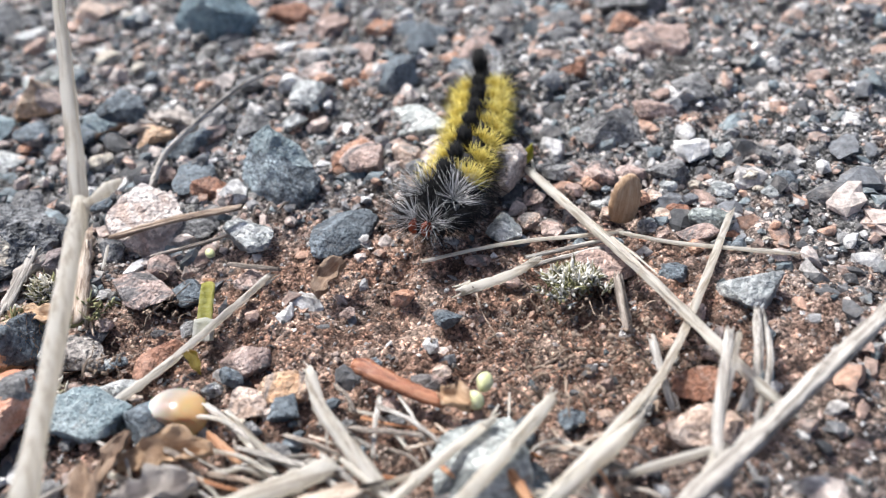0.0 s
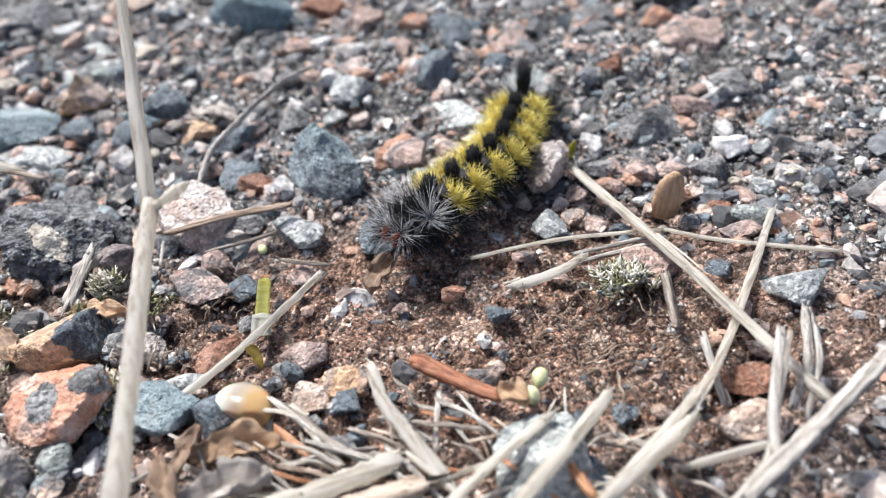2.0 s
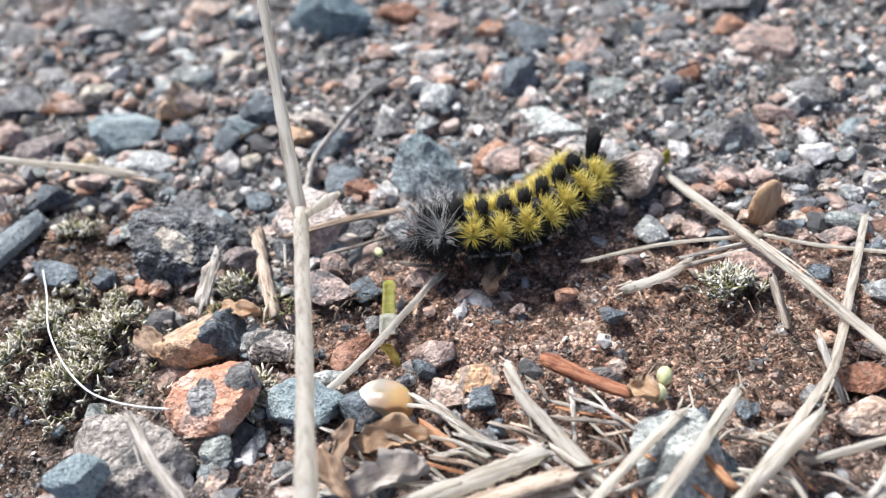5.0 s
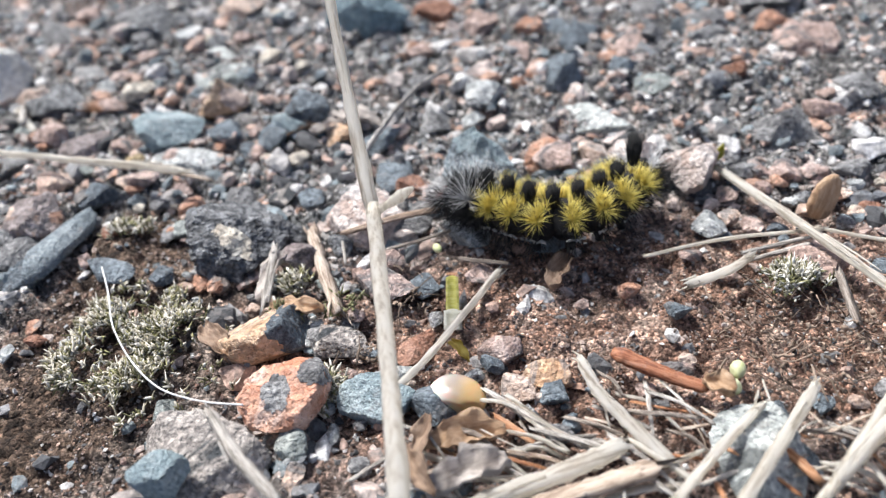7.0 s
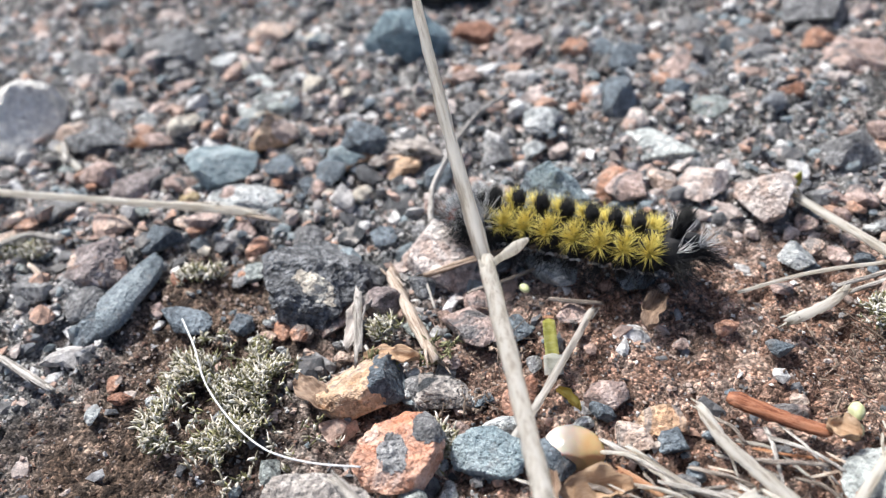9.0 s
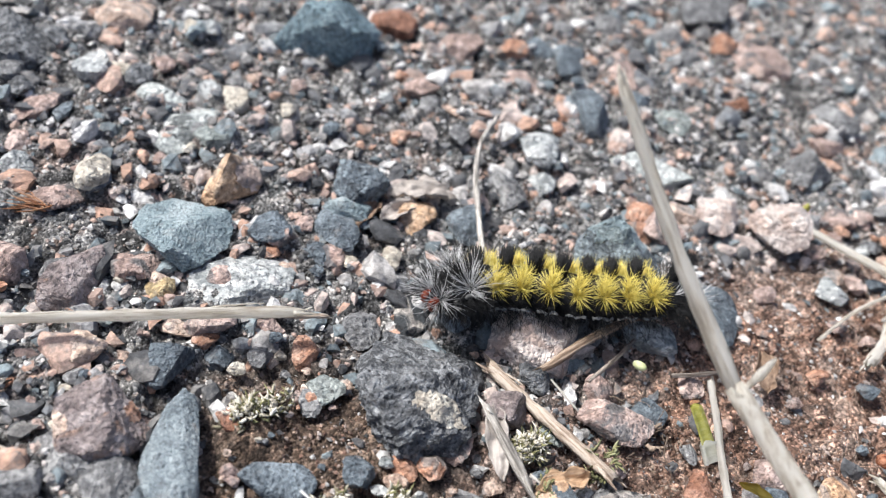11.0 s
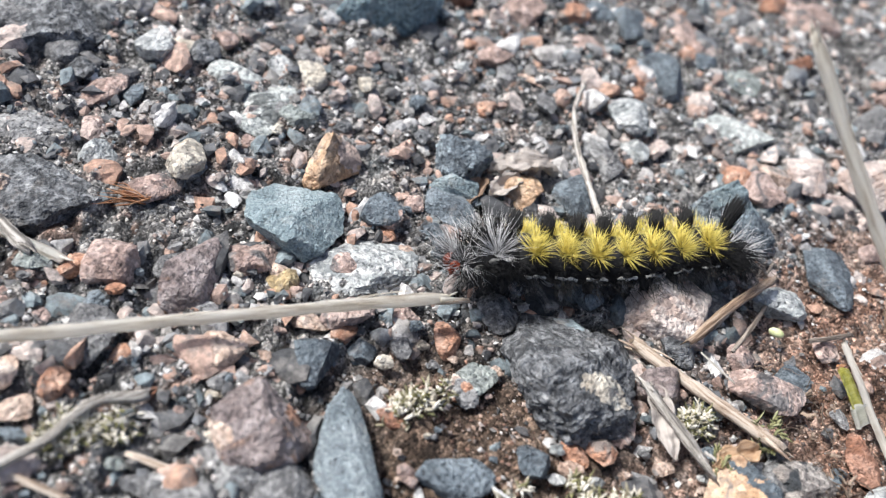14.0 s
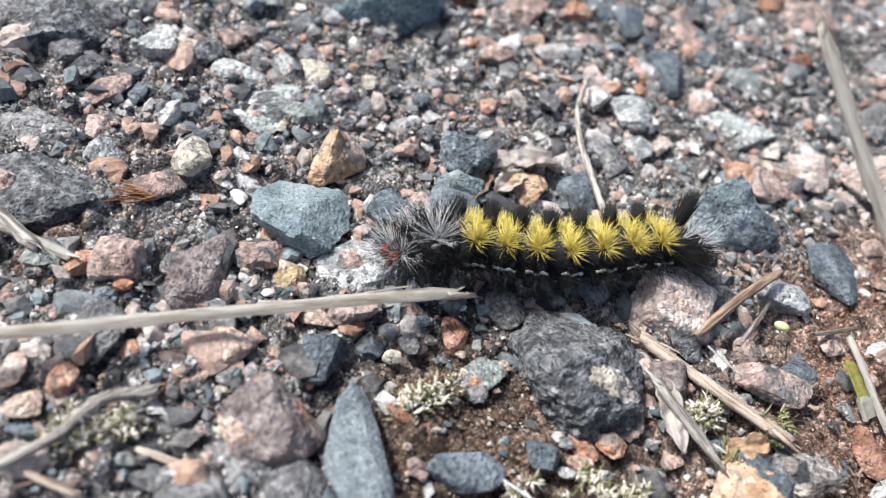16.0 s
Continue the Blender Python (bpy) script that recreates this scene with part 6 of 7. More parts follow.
pebble('dark', 0.8, 95.0, 0.4, 2.3, 2.6, 1.4, -29, 448)
pebble('grey', -40.5, 92.4, 0.2, 1.8, 1.3, 1.0, -29, 449)
pebble('dark', -13.1, 72.4, 0.1, 1.0, 0.8, 0.6, -29, 450)
pebble('pink', -33.2, 103.9, 0.3, 1.8, 1.6, 1.1, -29, 451)
pebble('slate', -9.7, 88.5, 0.3, 2.3, 2.8, 1.4, -29, 452)
pebble('orange', 15.1, 98.6, 0.3, 1.7, 2.6, 1.0, -29, 453)
pebble('dark', -41.0, 84.8, 0.3, 2.0, 2.0, 1.3, -29, 454)
pebble('pink', -43.5, 88.7, 0.1, 0.9, 0.8, 0.5, -29, 455)
pebble('slate', -6.8, 91.9, 0.3, 1.7, 1.6, 1.0, -29, 456)
pebble('pink', -40.1, 97.7, 0.3, 1.8, 1.8, 1.1, -29, 457)
pebble('grey', -51.1, 51.0, 0.2, 1.2, 0.8, 0.6, -29, 458)
pebble('slate', -36.7, 47.5, 0.2, 1.4, 1.3, 0.8, -29, 459)
pebble('pink', -30.5, 45.8, 0.1, 0.9, 0.7, 0.5, -29, 460)
pebble('peach', -40.3, 48.1, 0.2, 1.6, 1.2, 0.9, -29, 461)
pebble('grey', -31.2, 43.4, 0.2, 1.3, 1.0, 0.8, -29, 462)
pebble('peach', -38.8, 45.6, 0.1, 0.8, 0.6, 0.5, -29, 463)
pebble('pink', -37.4, 47.4, 0.1, 0.9, 0.7, 0.6, -29, 464)
pebble('peach', -43.4, 48.8, 0.1, 0.7, 0.5, 0.4, -29, 465)
pebble('grey', -40.8, 49.8, 0.2, 1.2, 0.8, 0.7, -29, 466)
pebble('slate', -28.5, 41.5, 0.1, 0.9, 0.9, 0.5, -29, 467)
pebble('white', -48.5, 50.8, 0.2, 1.5, 1.0, 0.8, -29, 468)
pebble('white', -47.3, 52.5, 0.2, 1.2, 1.0, 0.8, -29, 469)
pebble('grey', -47.1, 52.8, 0.1, 1.0, 0.7, 0.6, -29, 470)
pebble('peach', -42.2, 46.7, 0.2, 1.1, 0.8, 0.6, -29, 471)
pebble('peach', -38.0, 44.8, 0.2, 1.0, 0.9, 0.6, -29, 472)
pebble('peach', -34.5, 44.4, 0.2, 1.2, 1.0, 0.8, -29, 473)
pebble('peach', -48.3, 50.8, 0.1, 0.7, 0.6, 0.4, -29, 474)
pebble('white', -45.8, 49.4, 0.2, 1.2, 0.8, 0.7, -29, 475)
pebble('slate', -27.7, 41.9, 0.2, 1.2, 1.0, 0.7, -29, 476)
pebble('peach', -49.6, 53.2, 0.2, 1.4, 0.9, 0.8, -29, 477)
pebble('pink', -30.2, 40.9, 0.1, 1.0, 0.7, 0.6, -29, 478)
pebble('white', -34.4, 42.9, 0.2, 1.1, 1.0, 0.7, -29, 479)
pebble('pink', -30.6, 46.0, 0.3, 1.8, 1.4, 1.1, -29, 480)
pebble('white', -38.3, 46.2, 0.2, 1.0, 0.8, 0.6, -29, 481)
pebble('peach', -10.1, 32.3, 0.2, 1.4, 1.0, 0.8, 1, 482)
pebble('slate', -8.6, 32.9, 0.1, 0.8, 0.6, 0.5, 1, 483)
pebble('slate', -8.3, 40.3, 0.2, 1.2, 0.9, 0.7, 1, 484)
pebble('grey', -6.4, 34.6, 0.2, 1.4, 1.1, 0.9, 1, 485)
pebble('grey', -16.3, 34.3, 0.3, 1.6, 1.4, 1.0, 1, 486)
pebble('pink', -7.1, 36.1, 0.2, 1.6, 1.4, 1.0, 1, 487)
pebble('cream', -17.2, 35.2, 0.1, 0.9, 0.6, 0.5, 1, 488)
pebble('cream', -13.3, 35.1, 0.1, 0.7, 0.5, 0.4, 1, 489)
pebble('grey', -11.3, 36.7, 0.1, 0.8, 0.5, 0.4, 1, 490)
pebble('slate', -13.0, 34.0, 0.1, 0.9, 0.7, 0.5, 1, 491)
pebble('peach', -15.4, 35.8, 0.1, 0.9, 0.7, 0.5, 1, 492)
pebble('grey', -14.3, 39.4, 0.1, 0.8, 0.6, 0.4, 1, 493)
pebble('grey', -9.8, 34.7, 0.2, 1.3, 1.3, 0.8, 1, 494)
pebble('slate', -11.1, 36.6, 0.2, 1.4, 0.9, 0.7, 1, 495)
pebble('slate', -13.5, 34.9, 0.1, 0.7, 0.5, 0.4, 1, 496)
pebble('peach', -3.3, 39.4, 0.2, 1.5, 1.3, 0.9, 1, 497)
pebble('pink', -17.4, 34.6, 0.1, 0.7, 0.5, 0.4, 1, 498)
pebble('peach', -4.8, 38.4, 0.2, 1.1, 0.8, 0.6, 1, 499)
pebble('white', -24.2, 36.8, 0.2, 1.2, 0.9, 0.7, 1, 500)
pebble('white', -35.7, 33.3, 0.2, 1.8, 1.2, 1.0, 1, 501)
pebble('grey', -29.1, 34.1, 0.2, 1.2, 1.0, 0.7, 1, 502)
pebble('pink', -29.2, 34.2, 0.1, 0.9, 0.8, 0.6, 1, 503)
pebble('peach', -29.9, 40.8, 0.1, 0.8, 0.8, 0.5, 1, 504)
pebble('grey', -25.7, 44.7, 0.2, 1.2, 0.9, 0.7, 1, 505)
pebble('slate', -34.7, 43.8, 0.2, 1.5, 1.1, 0.8, 1, 506)
pebble('slate', -34.7, 36.6, 0.2, 1.4, 1.3, 0.9, 1, 507)
pebble('grey', -28.7, 30.2, 0.3, 1.7, 1.6, 1.1, 1, 508)
pebble('peach', -25.5, 38.1, 0.2, 1.1, 0.8, 0.6, 1, 509)
pebble('white', -33.9, 45.2, 0.2, 1.3, 1.1, 0.8, 1, 510)
pebble('slate', -26.4, 35.2, 0.1, 0.8, 0.6, 0.5, 1, 511)
pebble('slate', -33.1, 31.7, 0.1, 0.8, 0.6, 0.5, 1, 512)
pebble('peach', -24.5, 32.2, 0.2, 1.5, 1.1, 0.9, 1, 513)
pebble('grey', -33.0, 37.7, 0.2, 1.2, 1.1, 0.7, 1, 514)
pebble('pink', -33.7, 29.5, 0.1, 0.7, 0.6, 0.4, 1, 515)
pebble('white', -33.8, 30.3, 0.2, 1.0, 0.9, 0.6, 1, 516)
pebble('pink', -32.4, 42.1, 0.2, 1.0, 0.8, 0.6, 1, 517)
pebble('peach', -31.4, 37.1, 0.1, 0.7, 0.6, 0.5, 1, 518)
pebble('slate', -31.8, 38.6, 0.2, 1.3, 1.2, 0.8, 1, 519)
pebble('white', -32.0, 36.0, 0.3, 1.6, 1.3, 1.0, 1, 520)
pebble('white', -34.0, 29.6, 0.1, 0.8, 0.7, 0.5, 1, 521)
pebble('peach', -35.4, 33.1, 0.2, 1.6, 1.3, 1.0, 1, 522)
pebble('white', -29.3, 41.8, 0.3, 1.9, 1.3, 1.0, 1, 523)
pebble('peach', -25.8, 30.0, 0.1, 0.7, 0.6, 0.4, 1, 524)
pebble('peach', -25.9, 31.9, 0.1, 0.9, 0.6, 0.5, 1, 525)
straw('pale', [(-30.55, 61.1, 26.5), (-28.8, 52.2, 18.95), (-26.9, 43.7, 12.95)], 0.38, 0.58, 901, name='grass_straw', label='pale dry grass stem standing slantwise out of the gravel', spur=(-23.8, 44.6, 14.5), foot=(-22.3, 2.0, 2.0))
straw('pale', [(4.9, 63.0, 1.2), (11.0, 48.9, 2.2), (15.0, 39.3, 2.6), (17.7, 33.0, 2.6)], 0.51, 0.51, 526)
straw('pale', [(21.3, 54.6, 0.8), (15.8, 43.8, 1.2), (12.3, 37.1, 2.2), (10.3, 34.2, 2.6), (5.6, 29.1, 2.8), (1.7, 24.7, 3.2)], 0.40, 0.40, 527)
straw('grey', [(29.1, 40.3, 4.5), (26.1, 37.8, 4.5), (17.6, 30.7, 4.5), (13.3, 27.0, 4.5), (9.4, 23.7, 4.5)], 0.53, 0.53, 528)
straw('pale', [(-4.8, 50.4, 1.2), (2.1, 52.0, 1.2), (11.7, 52.6, 1.2)], 0.18, 0.18, 529)
straw('pale', [(11.7, 52.6, 1.2), (16.6, 51.0, 1.0), (25.0, 49.2, 0.8)], 0.20, 0.20, 530)
straw('white', [(-17.9, 50.0, 0.7), (-20.1, 46.3, 0.7), (-21.9, 43.4, 0.7), (-24.1, 39.7, 0.9), (-26.6, 36.2, 1.2)], 0.34, 0.34, 531)
straw('pale', [(-12.0, 37.0, 3.0), (-11.1, 34.4, 2.5), (-9.4, 32.0, 2.0), (-6.9, 28.7, 1.5)], 0.40, 0.51, 532)
straw('pale', [(-0.2, 32.3, 2.5), (-4.1, 28.4, 3.0), (-7.7, 24.7, 3.0)], 0.34, 0.34, 533)
straw('pale', [(3.8, 33.3, 3.2), (0.6, 29.5, 3.0), (-3.7, 24.4, 3.0)], 0.42, 0.42, 534)
straw('white', [(13.5, 29.6, 2.5), (7.9, 28.7, 1.5)], 0.30, 0.30, 535)
straw('pale', [(8.6, 31.1, 3.0), (1.1, 24.4, 3.0)], 0.46, 0.46, 536)
straw('pale', [(-10.2, 29.8, 2.0), (-14.2, 27.8, 2.4), (-20.7, 25.5, 2.4)], 0.64, 0.64, 537)
straw('tan', [(-8.2, 27.9, 2.0), (-12.1, 26.7, 2.2), (-17.1, 25.1, 2.4)], 0.67, 0.67, 538)
straw('pale', [(-93.0, 77.2, 3.6), (-83.6, 74.4, 3.8), (-74.5, 71.9, 3.8), (-66.0, 69.7, 3.8), (-57.5, 67.5, 3.8), (-50.0, 65.4, 3.8)], 0.40, 0.44, 539, label='long pale dry straw lying across the stones')
straw('tan', [(-53.5, 66.5, 3.5), (-50.5, 65.8, 2.9), (-47.9, 65.3, 2.4)], 0.28, 0.22, 540)
straw('grey', [(-38.7, 53.5, 2.0), (-38.4, 46.8, 1.5)], 0.44, 0.44, 541)
straw('tan', [(-35.9, 57.6, 0.8), (-35.4, 55.5, 0.9), (-33.8, 50.8, 1.2), (-32.1, 45.8, 1.4)], 0.55, 0.55, 542, label='tan dry straw with a row of dark dots')
straw('bark', [(-28.6, 53.6, 1.0), (-23.8, 55.4, 1.0), (-21.2, 56.7, 1.0)], 0.21, 0.21, 543)
straw('needle', [(-21.2, 57.3, 3.0), (-27.4, 56.5, 2.6), (-32.1, 55.4, 2.0)], 0.33, 0.33, 544)
twig('grey', [(-82.0, 64.9, 2.0), (-78.2, 65.8, 2.0), (-74.9, 67.3, 2.0), (-71.9, 67.0, 1.2)], 0.36, 0.36, 545)
straw('white', [(-77.0, 65.1, 1.2), (-76.0, 65.8, 1.2), (-73.5, 65.7, 1.2)], 0.32, 0.32, 546)
twig('grey', [(-38.3, 30.9, 6.5), (-35.3, 26.7, 7.0), (-31.9, 23.0, 7.5)], 0.47, 0.47, 547)
straw('grey', [(3.8, 50.2, 1.2), (9.9, 51.6, 1.2)], 0.22, 0.22, 548)
straw('pale', [(4.2, 49.8, 1.0), (2.0, 48.3, 1.0), (-1.3, 46.9, 1.0)], 0.36, 0.5, 549)
straw('grey', [(18.9, 40.5, 3.0), (17.5, 35.5, 3.0), (15.9, 32.9, 2.0)], 0.28, 0.28, 550)
straw('pale', [(16.2, 36.4, 5.0), (12.6, 28.3, 4.0), (11.2, 26.6, 3.0)], 0.21, 0.21, 551)
straw('grey', [(11.3, 38.1, 3.0), (11.7, 34.3, 1.5)], 0.28, 0.28, 552)
straw('bark', [(10.3, 46.0, 2.0), (10.3, 41.5, 1.0)], 0.31, 0.31, 553)
straw('grey', [(4.2, 31.5, 1.5), (7.7, 29.2, 1.5)], 0.17, 0.17, 554)
straw('grey', [(-19.4, 35.9, 1.4), (-15.4, 32.5, 1.4), (-12.4, 30.4, 1.4)], 0.29, 0.29, 555)
straw('pale', [(-17.7, 35.1, 1.6), (-13.9, 31.3, 1.6), (-10.1, 29.7, 1.6)], 0.18, 0.18, 556)
straw('pale', [(-9.3, 30.4, 1.8), (-5.8, 27.1, 1.8)], 0.22, 0.22, 557)
straw('grey', [(-16.2, 31.8, 1.8), (-10.9, 29.6, 1.8), (-7.5, 25.9, 1.8)], 0.20, 0.20, 558)
straw('orange', [(-18.6, 33.4, 1.2), (-16.1, 31.2, 1.2)], 0.28, 0.28, 559)
straw('orange', [(0.5, 30.2, 1.5), (2.0, 26.9, 1.8)], 0.36, 0.36, 560)
straw('orange', [(0.6, 29.7, 1.5), (2.0, 26.6, 2.0)], 0.29, 0.29, 561)
straw('white', [(-32.3, 54.1, 2.0), (-31.7, 51.0, 2.0)], 0.11, 0.11, 562)
straw('tan', [(-73.9, 63.5, 1.0), (-71.5, 61.1, 1.0)], 0.25, 0.25, 563)
straw('tan', [(-80.6, 65.1, 1.2), (-77.9, 62.0, 1.2)], 0.23, 0.23, 564)
straw('grey', [(-77.6, 85.9, 1.5), (-76.0, 82.0, 1.5)], 0.45, 0.45, 565)
twig('grey', [(-21.7, 85.4, 3.2), (-25.6, 81.8, 3.0), (-28.1, 77.7, 2.6), (-29.5, 74.2, 2.4), (-31.4, 68.9, 2.0), (-31.8, 64.1, 0.8)], 0.34, 0.34, 566)
straw('grey', [(19.3, 40.4, 2.5), (18.5, 36.2, 2.5), (16.5, 32.0, 2.0)], 0.26, 0.26, 567)
straw('grey', [(15.6, 36.5, 5.0), (13.0, 29.4, 4.5), (12.7, 25.9, 4.0)], 0.29, 0.29, 568)
straw('grey', [(4.9, 49.6, 1.0), (9.7, 51.0, 1.0)], 0.23, 0.23, 569)
straw('grey', [(-71.5, 50.1, 1.4), (-65.2, 45.7, 1.4)], 0.39, 0.39, 570)
straw('pale', [(-78.4, 86.0, 1.2), (-74.1, 80.6, 1.2)], 0.41, 0.41, 571)
straw('bark', [(-21.2, 51.6, 1.2), (-19.1, 51.0, 1.2), (-17.1, 50.5, 1.2)], 0.20, 0.20, 572)
straw('bark', [(-28.3, 60.7, 1.6), (-31.0, 59.4, 1.6), (-33.1, 57.8, 1.6)], 0.17, 0.17, 573)
straw('grey', [(-26.2, 33.4, 1.0), (-23.7, 31.9, 1.5), (-22.0, 30.6, 1.2)], 0.18, 0.18, 574)
straw('pale', [(-24.8, 30.9, 1.0), (-21.9, 29.4, 1.5), (-19.6, 28.1, 1.2)], 0.22, 0.22, 575)
straw('pale', [(-18.7, 32.5, 1.0), (-16.0, 31.3, 1.5), (-14.0, 30.2, 1.2)], 0.16, 0.16, 576)
straw('grey', [(-16.7, 30.9, 1.0), (-14.0, 31.1, 1.5), (-11.8, 31.5, 1.2)], 0.14, 0.14, 577)
straw('bark', [(-13.6, 33.3, 1.0), (-11.5, 32.2, 1.5), (-9.8, 31.4, 1.2)], 0.16, 0.16, 578)
straw('grey', [(-11.5, 34.2, 1.0), (-9.4, 32.9, 1.5), (-7.8, 31.8, 1.2)], 0.14, 0.14, 579)
straw('grey', [(-19.6, 29.6, 1.0), (-17.4, 28.3, 1.5), (-15.8, 27.1, 1.2)], 0.19, 0.19, 580)
straw('pale', [(-9.3, 27.8, 1.0), (-6.8, 28.7, 1.5), (-4.7, 29.7, 1.2)], 0.17, 0.17, 581)
straw('bark', [(-6.6, 31.8, 1.0), (-5.1, 30.7, 1.5), (-4.0, 29.6, 1.2)], 0.16, 0.16, 582)
straw('grey', [(-5.3, 27.2, 1.0), (-3.3, 27.6, 1.5), (-1.7, 28.2, 1.2)], 0.15, 0.15, 583)
straw('tan', [(-25.9, 28.1, 1.0), (-23.7, 28.6, 1.5), (-22.0, 29.2, 1.2)], 0.24, 0.24, 584)
straw('grey', [(-29.1, 28.7, 1.0), (-27.3, 29.7, 1.5), (-26.0, 30.8, 1.2)], 0.16, 0.16, 585)
straw('grey', [(-2.1, 26.6, 1.0), (-0.0, 27.7, 1.5), (1.9, 28.9, 1.2)], 0.17, 0.17, 586)
straw('bark', [(2.7, 31.3, 1.0), (4.8, 30.4, 1.5), (6.6, 29.6, 1.2)], 0.16, 0.16, 587)
straw('pale', [(3.3, 28.5, 1.0), (4.9, 27.6, 1.5), (6.3, 26.9, 1.2)], 0.17, 0.17, 588)
straw('bark', [(-9.2, 35.1, 1.0), (-9.7, 36.1, 1.5), (-10.6, 37.2, 1.2)], 0.13, 0.13, 589)
straw('grey', [(-23.6, 28.9, 1.0), (-24.6, 28.0, 1.5), (-26.2, 27.1, 1.2)], 0.27, 0.27, 590)
straw('tan', [(-13.7, 28.9, 1.0), (-15.6, 29.6, 1.5), (-17.9, 30.4, 1.2)], 0.18, 0.18, 591)
straw('pale', [(-11.4, 26.6, 1.0), (-8.9, 26.8, 1.5), (-6.8, 27.1, 1.2)], 0.26, 0.26, 592)
twig('bark', [(-22.1, 58.4, 1.0), (-21.3, 58.8, 1.6), (-20.7, 58.6, 1.0), (-20.1, 59.0, 1.8), (-19.4, 58.6, 1.2), (-18.8, 59.0, 2.0), (-18.2, 58.6, 1.4), (-17.5, 59.0, 2.0)], 0.14, 0.14, 593, label='tiny curly dry tendril on the gravel')
litter = np.random.default_rng(4242)
for number in range(56):
    cx, cy = litter.uniform(-23, 10), litter.uniform(24.5, 34.5)
    ang, half = litter.normal(-0.75, 0.55), litter.uniform(0.9, 3.2)
    dx, dy, h = half * math.cos(ang), half * math.sin(ang), litter.uniform(0.5, 1.9)
    girth = litter.uniform(0.07, 0.24)
    straw(("pale", "grey", "tan", "pale", "bark", "orange", "white")[number % 7], [(cx - dx, cy - dy, h), (cx, cy + litter.normal() * 0.25, h + 0.3), (cx + dx, cy + dy, h - litter.uniform(0, 0.5))], girth, girth * 0.7, 2000 + number, label="shred of dry straw among the litter", flat=0.35)
fibre('fibre', [(-54.4, 51.3, 3.0), (-52.5, 47.6, 3.0), (-50.9, 43.8, 2.8), (-48.5, 40.3, 2.6), (-46.1, 37.8, 2.4), (-43.9, 36.3, 2.4), (-40.8, 35.1, 2.6), (-37.4, 34.1, 3.2)], 0.09, 0.09, 594)
sprout(4.9, 64.7, 0.8, 2.8, 1.1, 18, 595)
blade(-22.0, 44.4, -0.1, 4.8, 1.15, 2, 596)
leaf_curl(-21.3, 40.2, 1.6, 2.8, 0.75, 'olive', 118, 597)
seed(-0.3, 36.8, 1.3, 1.5, 1.2, 598)
seed(-1.0, 35.4, 1.1, 1.5, 1.2, 599)
seed(-23.4, 53.5, 1.0, 1.3, 0.8, 600)
bud('bud', [(-9.4, 38.8, 1.8), (-6.2, 36.7, 1.6), (-2.9, 34.9, 1.5)], 0.72, 0.72, 601)
leaf_curl(-21.0, 31.6, 1.6, 6.0, 2.6, 'tan', 8, 602)
leaf_curl(-33.7, 78.0, 0.9, 7.0, 3.0, 'grey', -20, 603)
leaf_curl(-35.5, 46.3, 1.4, 4.8, 1.5, 'tan', -5, 604)
leaf_curl(-39.8, 77.0, 0.8, 4.5, 2.2, 'brown', 40, 605)
leaf_curl(-36.7, 76.4, 0.7, 4.0, 2.0, 'grey', 10, 606)
leaf_curl(-23.9, 31.0, 2.4, 4.4, 1.2, 'brown', 75, 607)
leaf_curl(-24.2, 28.1, 3.0, 5, 1.6, 'brown', 120, 608)
leaf_curl(-12.4, 49.4, 0.9, 4.2, 1.8, 'brown', 60, 609)
leaf_curl(-42.0, 42.9, 1.2, 5, 2., 'brown', -50, 610)
leaf_curl(-20.7, 27.7, 2.0, 6, 3., 'grey', 20, 611)
leaf_curl(-38.6, 51.0, 1.2, 6, 1.7, 'grey', 70, 612)
husk(12.8, 56.3, 2.2, 2.8, 4.6, 613)
fibre_tuft(-67.8, 85.2, 1.0, 4.0, 614)
moss(-50.9, 47.8, 0.6, 5, 'grey', 615)
moss(-46.3, 44.6, 0.6, 4.5, 'grey', 616)
moss(-52.4, 44.4, 0.6, 4, 'grey', 617)
moss(-42.8, 38.6, 0.6, 4, 'grey', 618)
moss(-48.4, 38.4, 0.6, 5, 'grey', 619)
moss(-53.7, 41.2, 0.6, 4, 'grey', 620)
moss(-32.8, 37.4, 0.6, 3, 'grey', 621)
moss(7.1, 46.8, 1.0, 2.8, 'white', 622)
moss(8.5, 46.1, 1.0, 1.8, 'white', 623)
moss(-37.0, 46.1, 0.8, 1.6, 'green', 624)
moss(-31.5, 46.7, 0.8, 1.8, 'green', 625)
moss(-55.7, 59.1, 0.8, 2.0, 'grey', 626)
moss(-53.3, 59.6, 0.8, 1.6, 'grey', 627)
moss(-76.8, 66.8, 0.8, 2.4, 'grey', 628)
moss(-73.6, 65.4, 0.8, 1.8, 'grey', 629)
moss(-36.3, 50.0, 0.8, 1.8, 'grey', 630)
root_bits(2.5, 42.9, 0.6, 5.0, 631)
root_bits(4.0, 40.3, 0.6, 5.0, 632)
root_bits(6.5, 42.6, 0.6, 5.0, 633)
root_bits(6.6, 37.7, 0.6, 5.0, 634)
root_bits(3.9, 37.4, 0.6, 5.0, 635)
root_bits(8.4, 40.6, 0.6, 5.0, 636)
root_bits(11.4, 42.4, 0.6, 4.0, 637)
root_bits(12.6, 39.0, 0.6, 4.0, 638)
root_bits(-26.5, 46.5, 0.5, 3.0, 639)
root_bits(-29.5, 41.5, 0.5, 2.6, 640)
join_pebbles()
scatter("gravel", "crushed gravel of grey, blue, pink and white stone", PEBBLES, 4300, 1.2, 3.9, 2, 5, 0.05, 0.2)
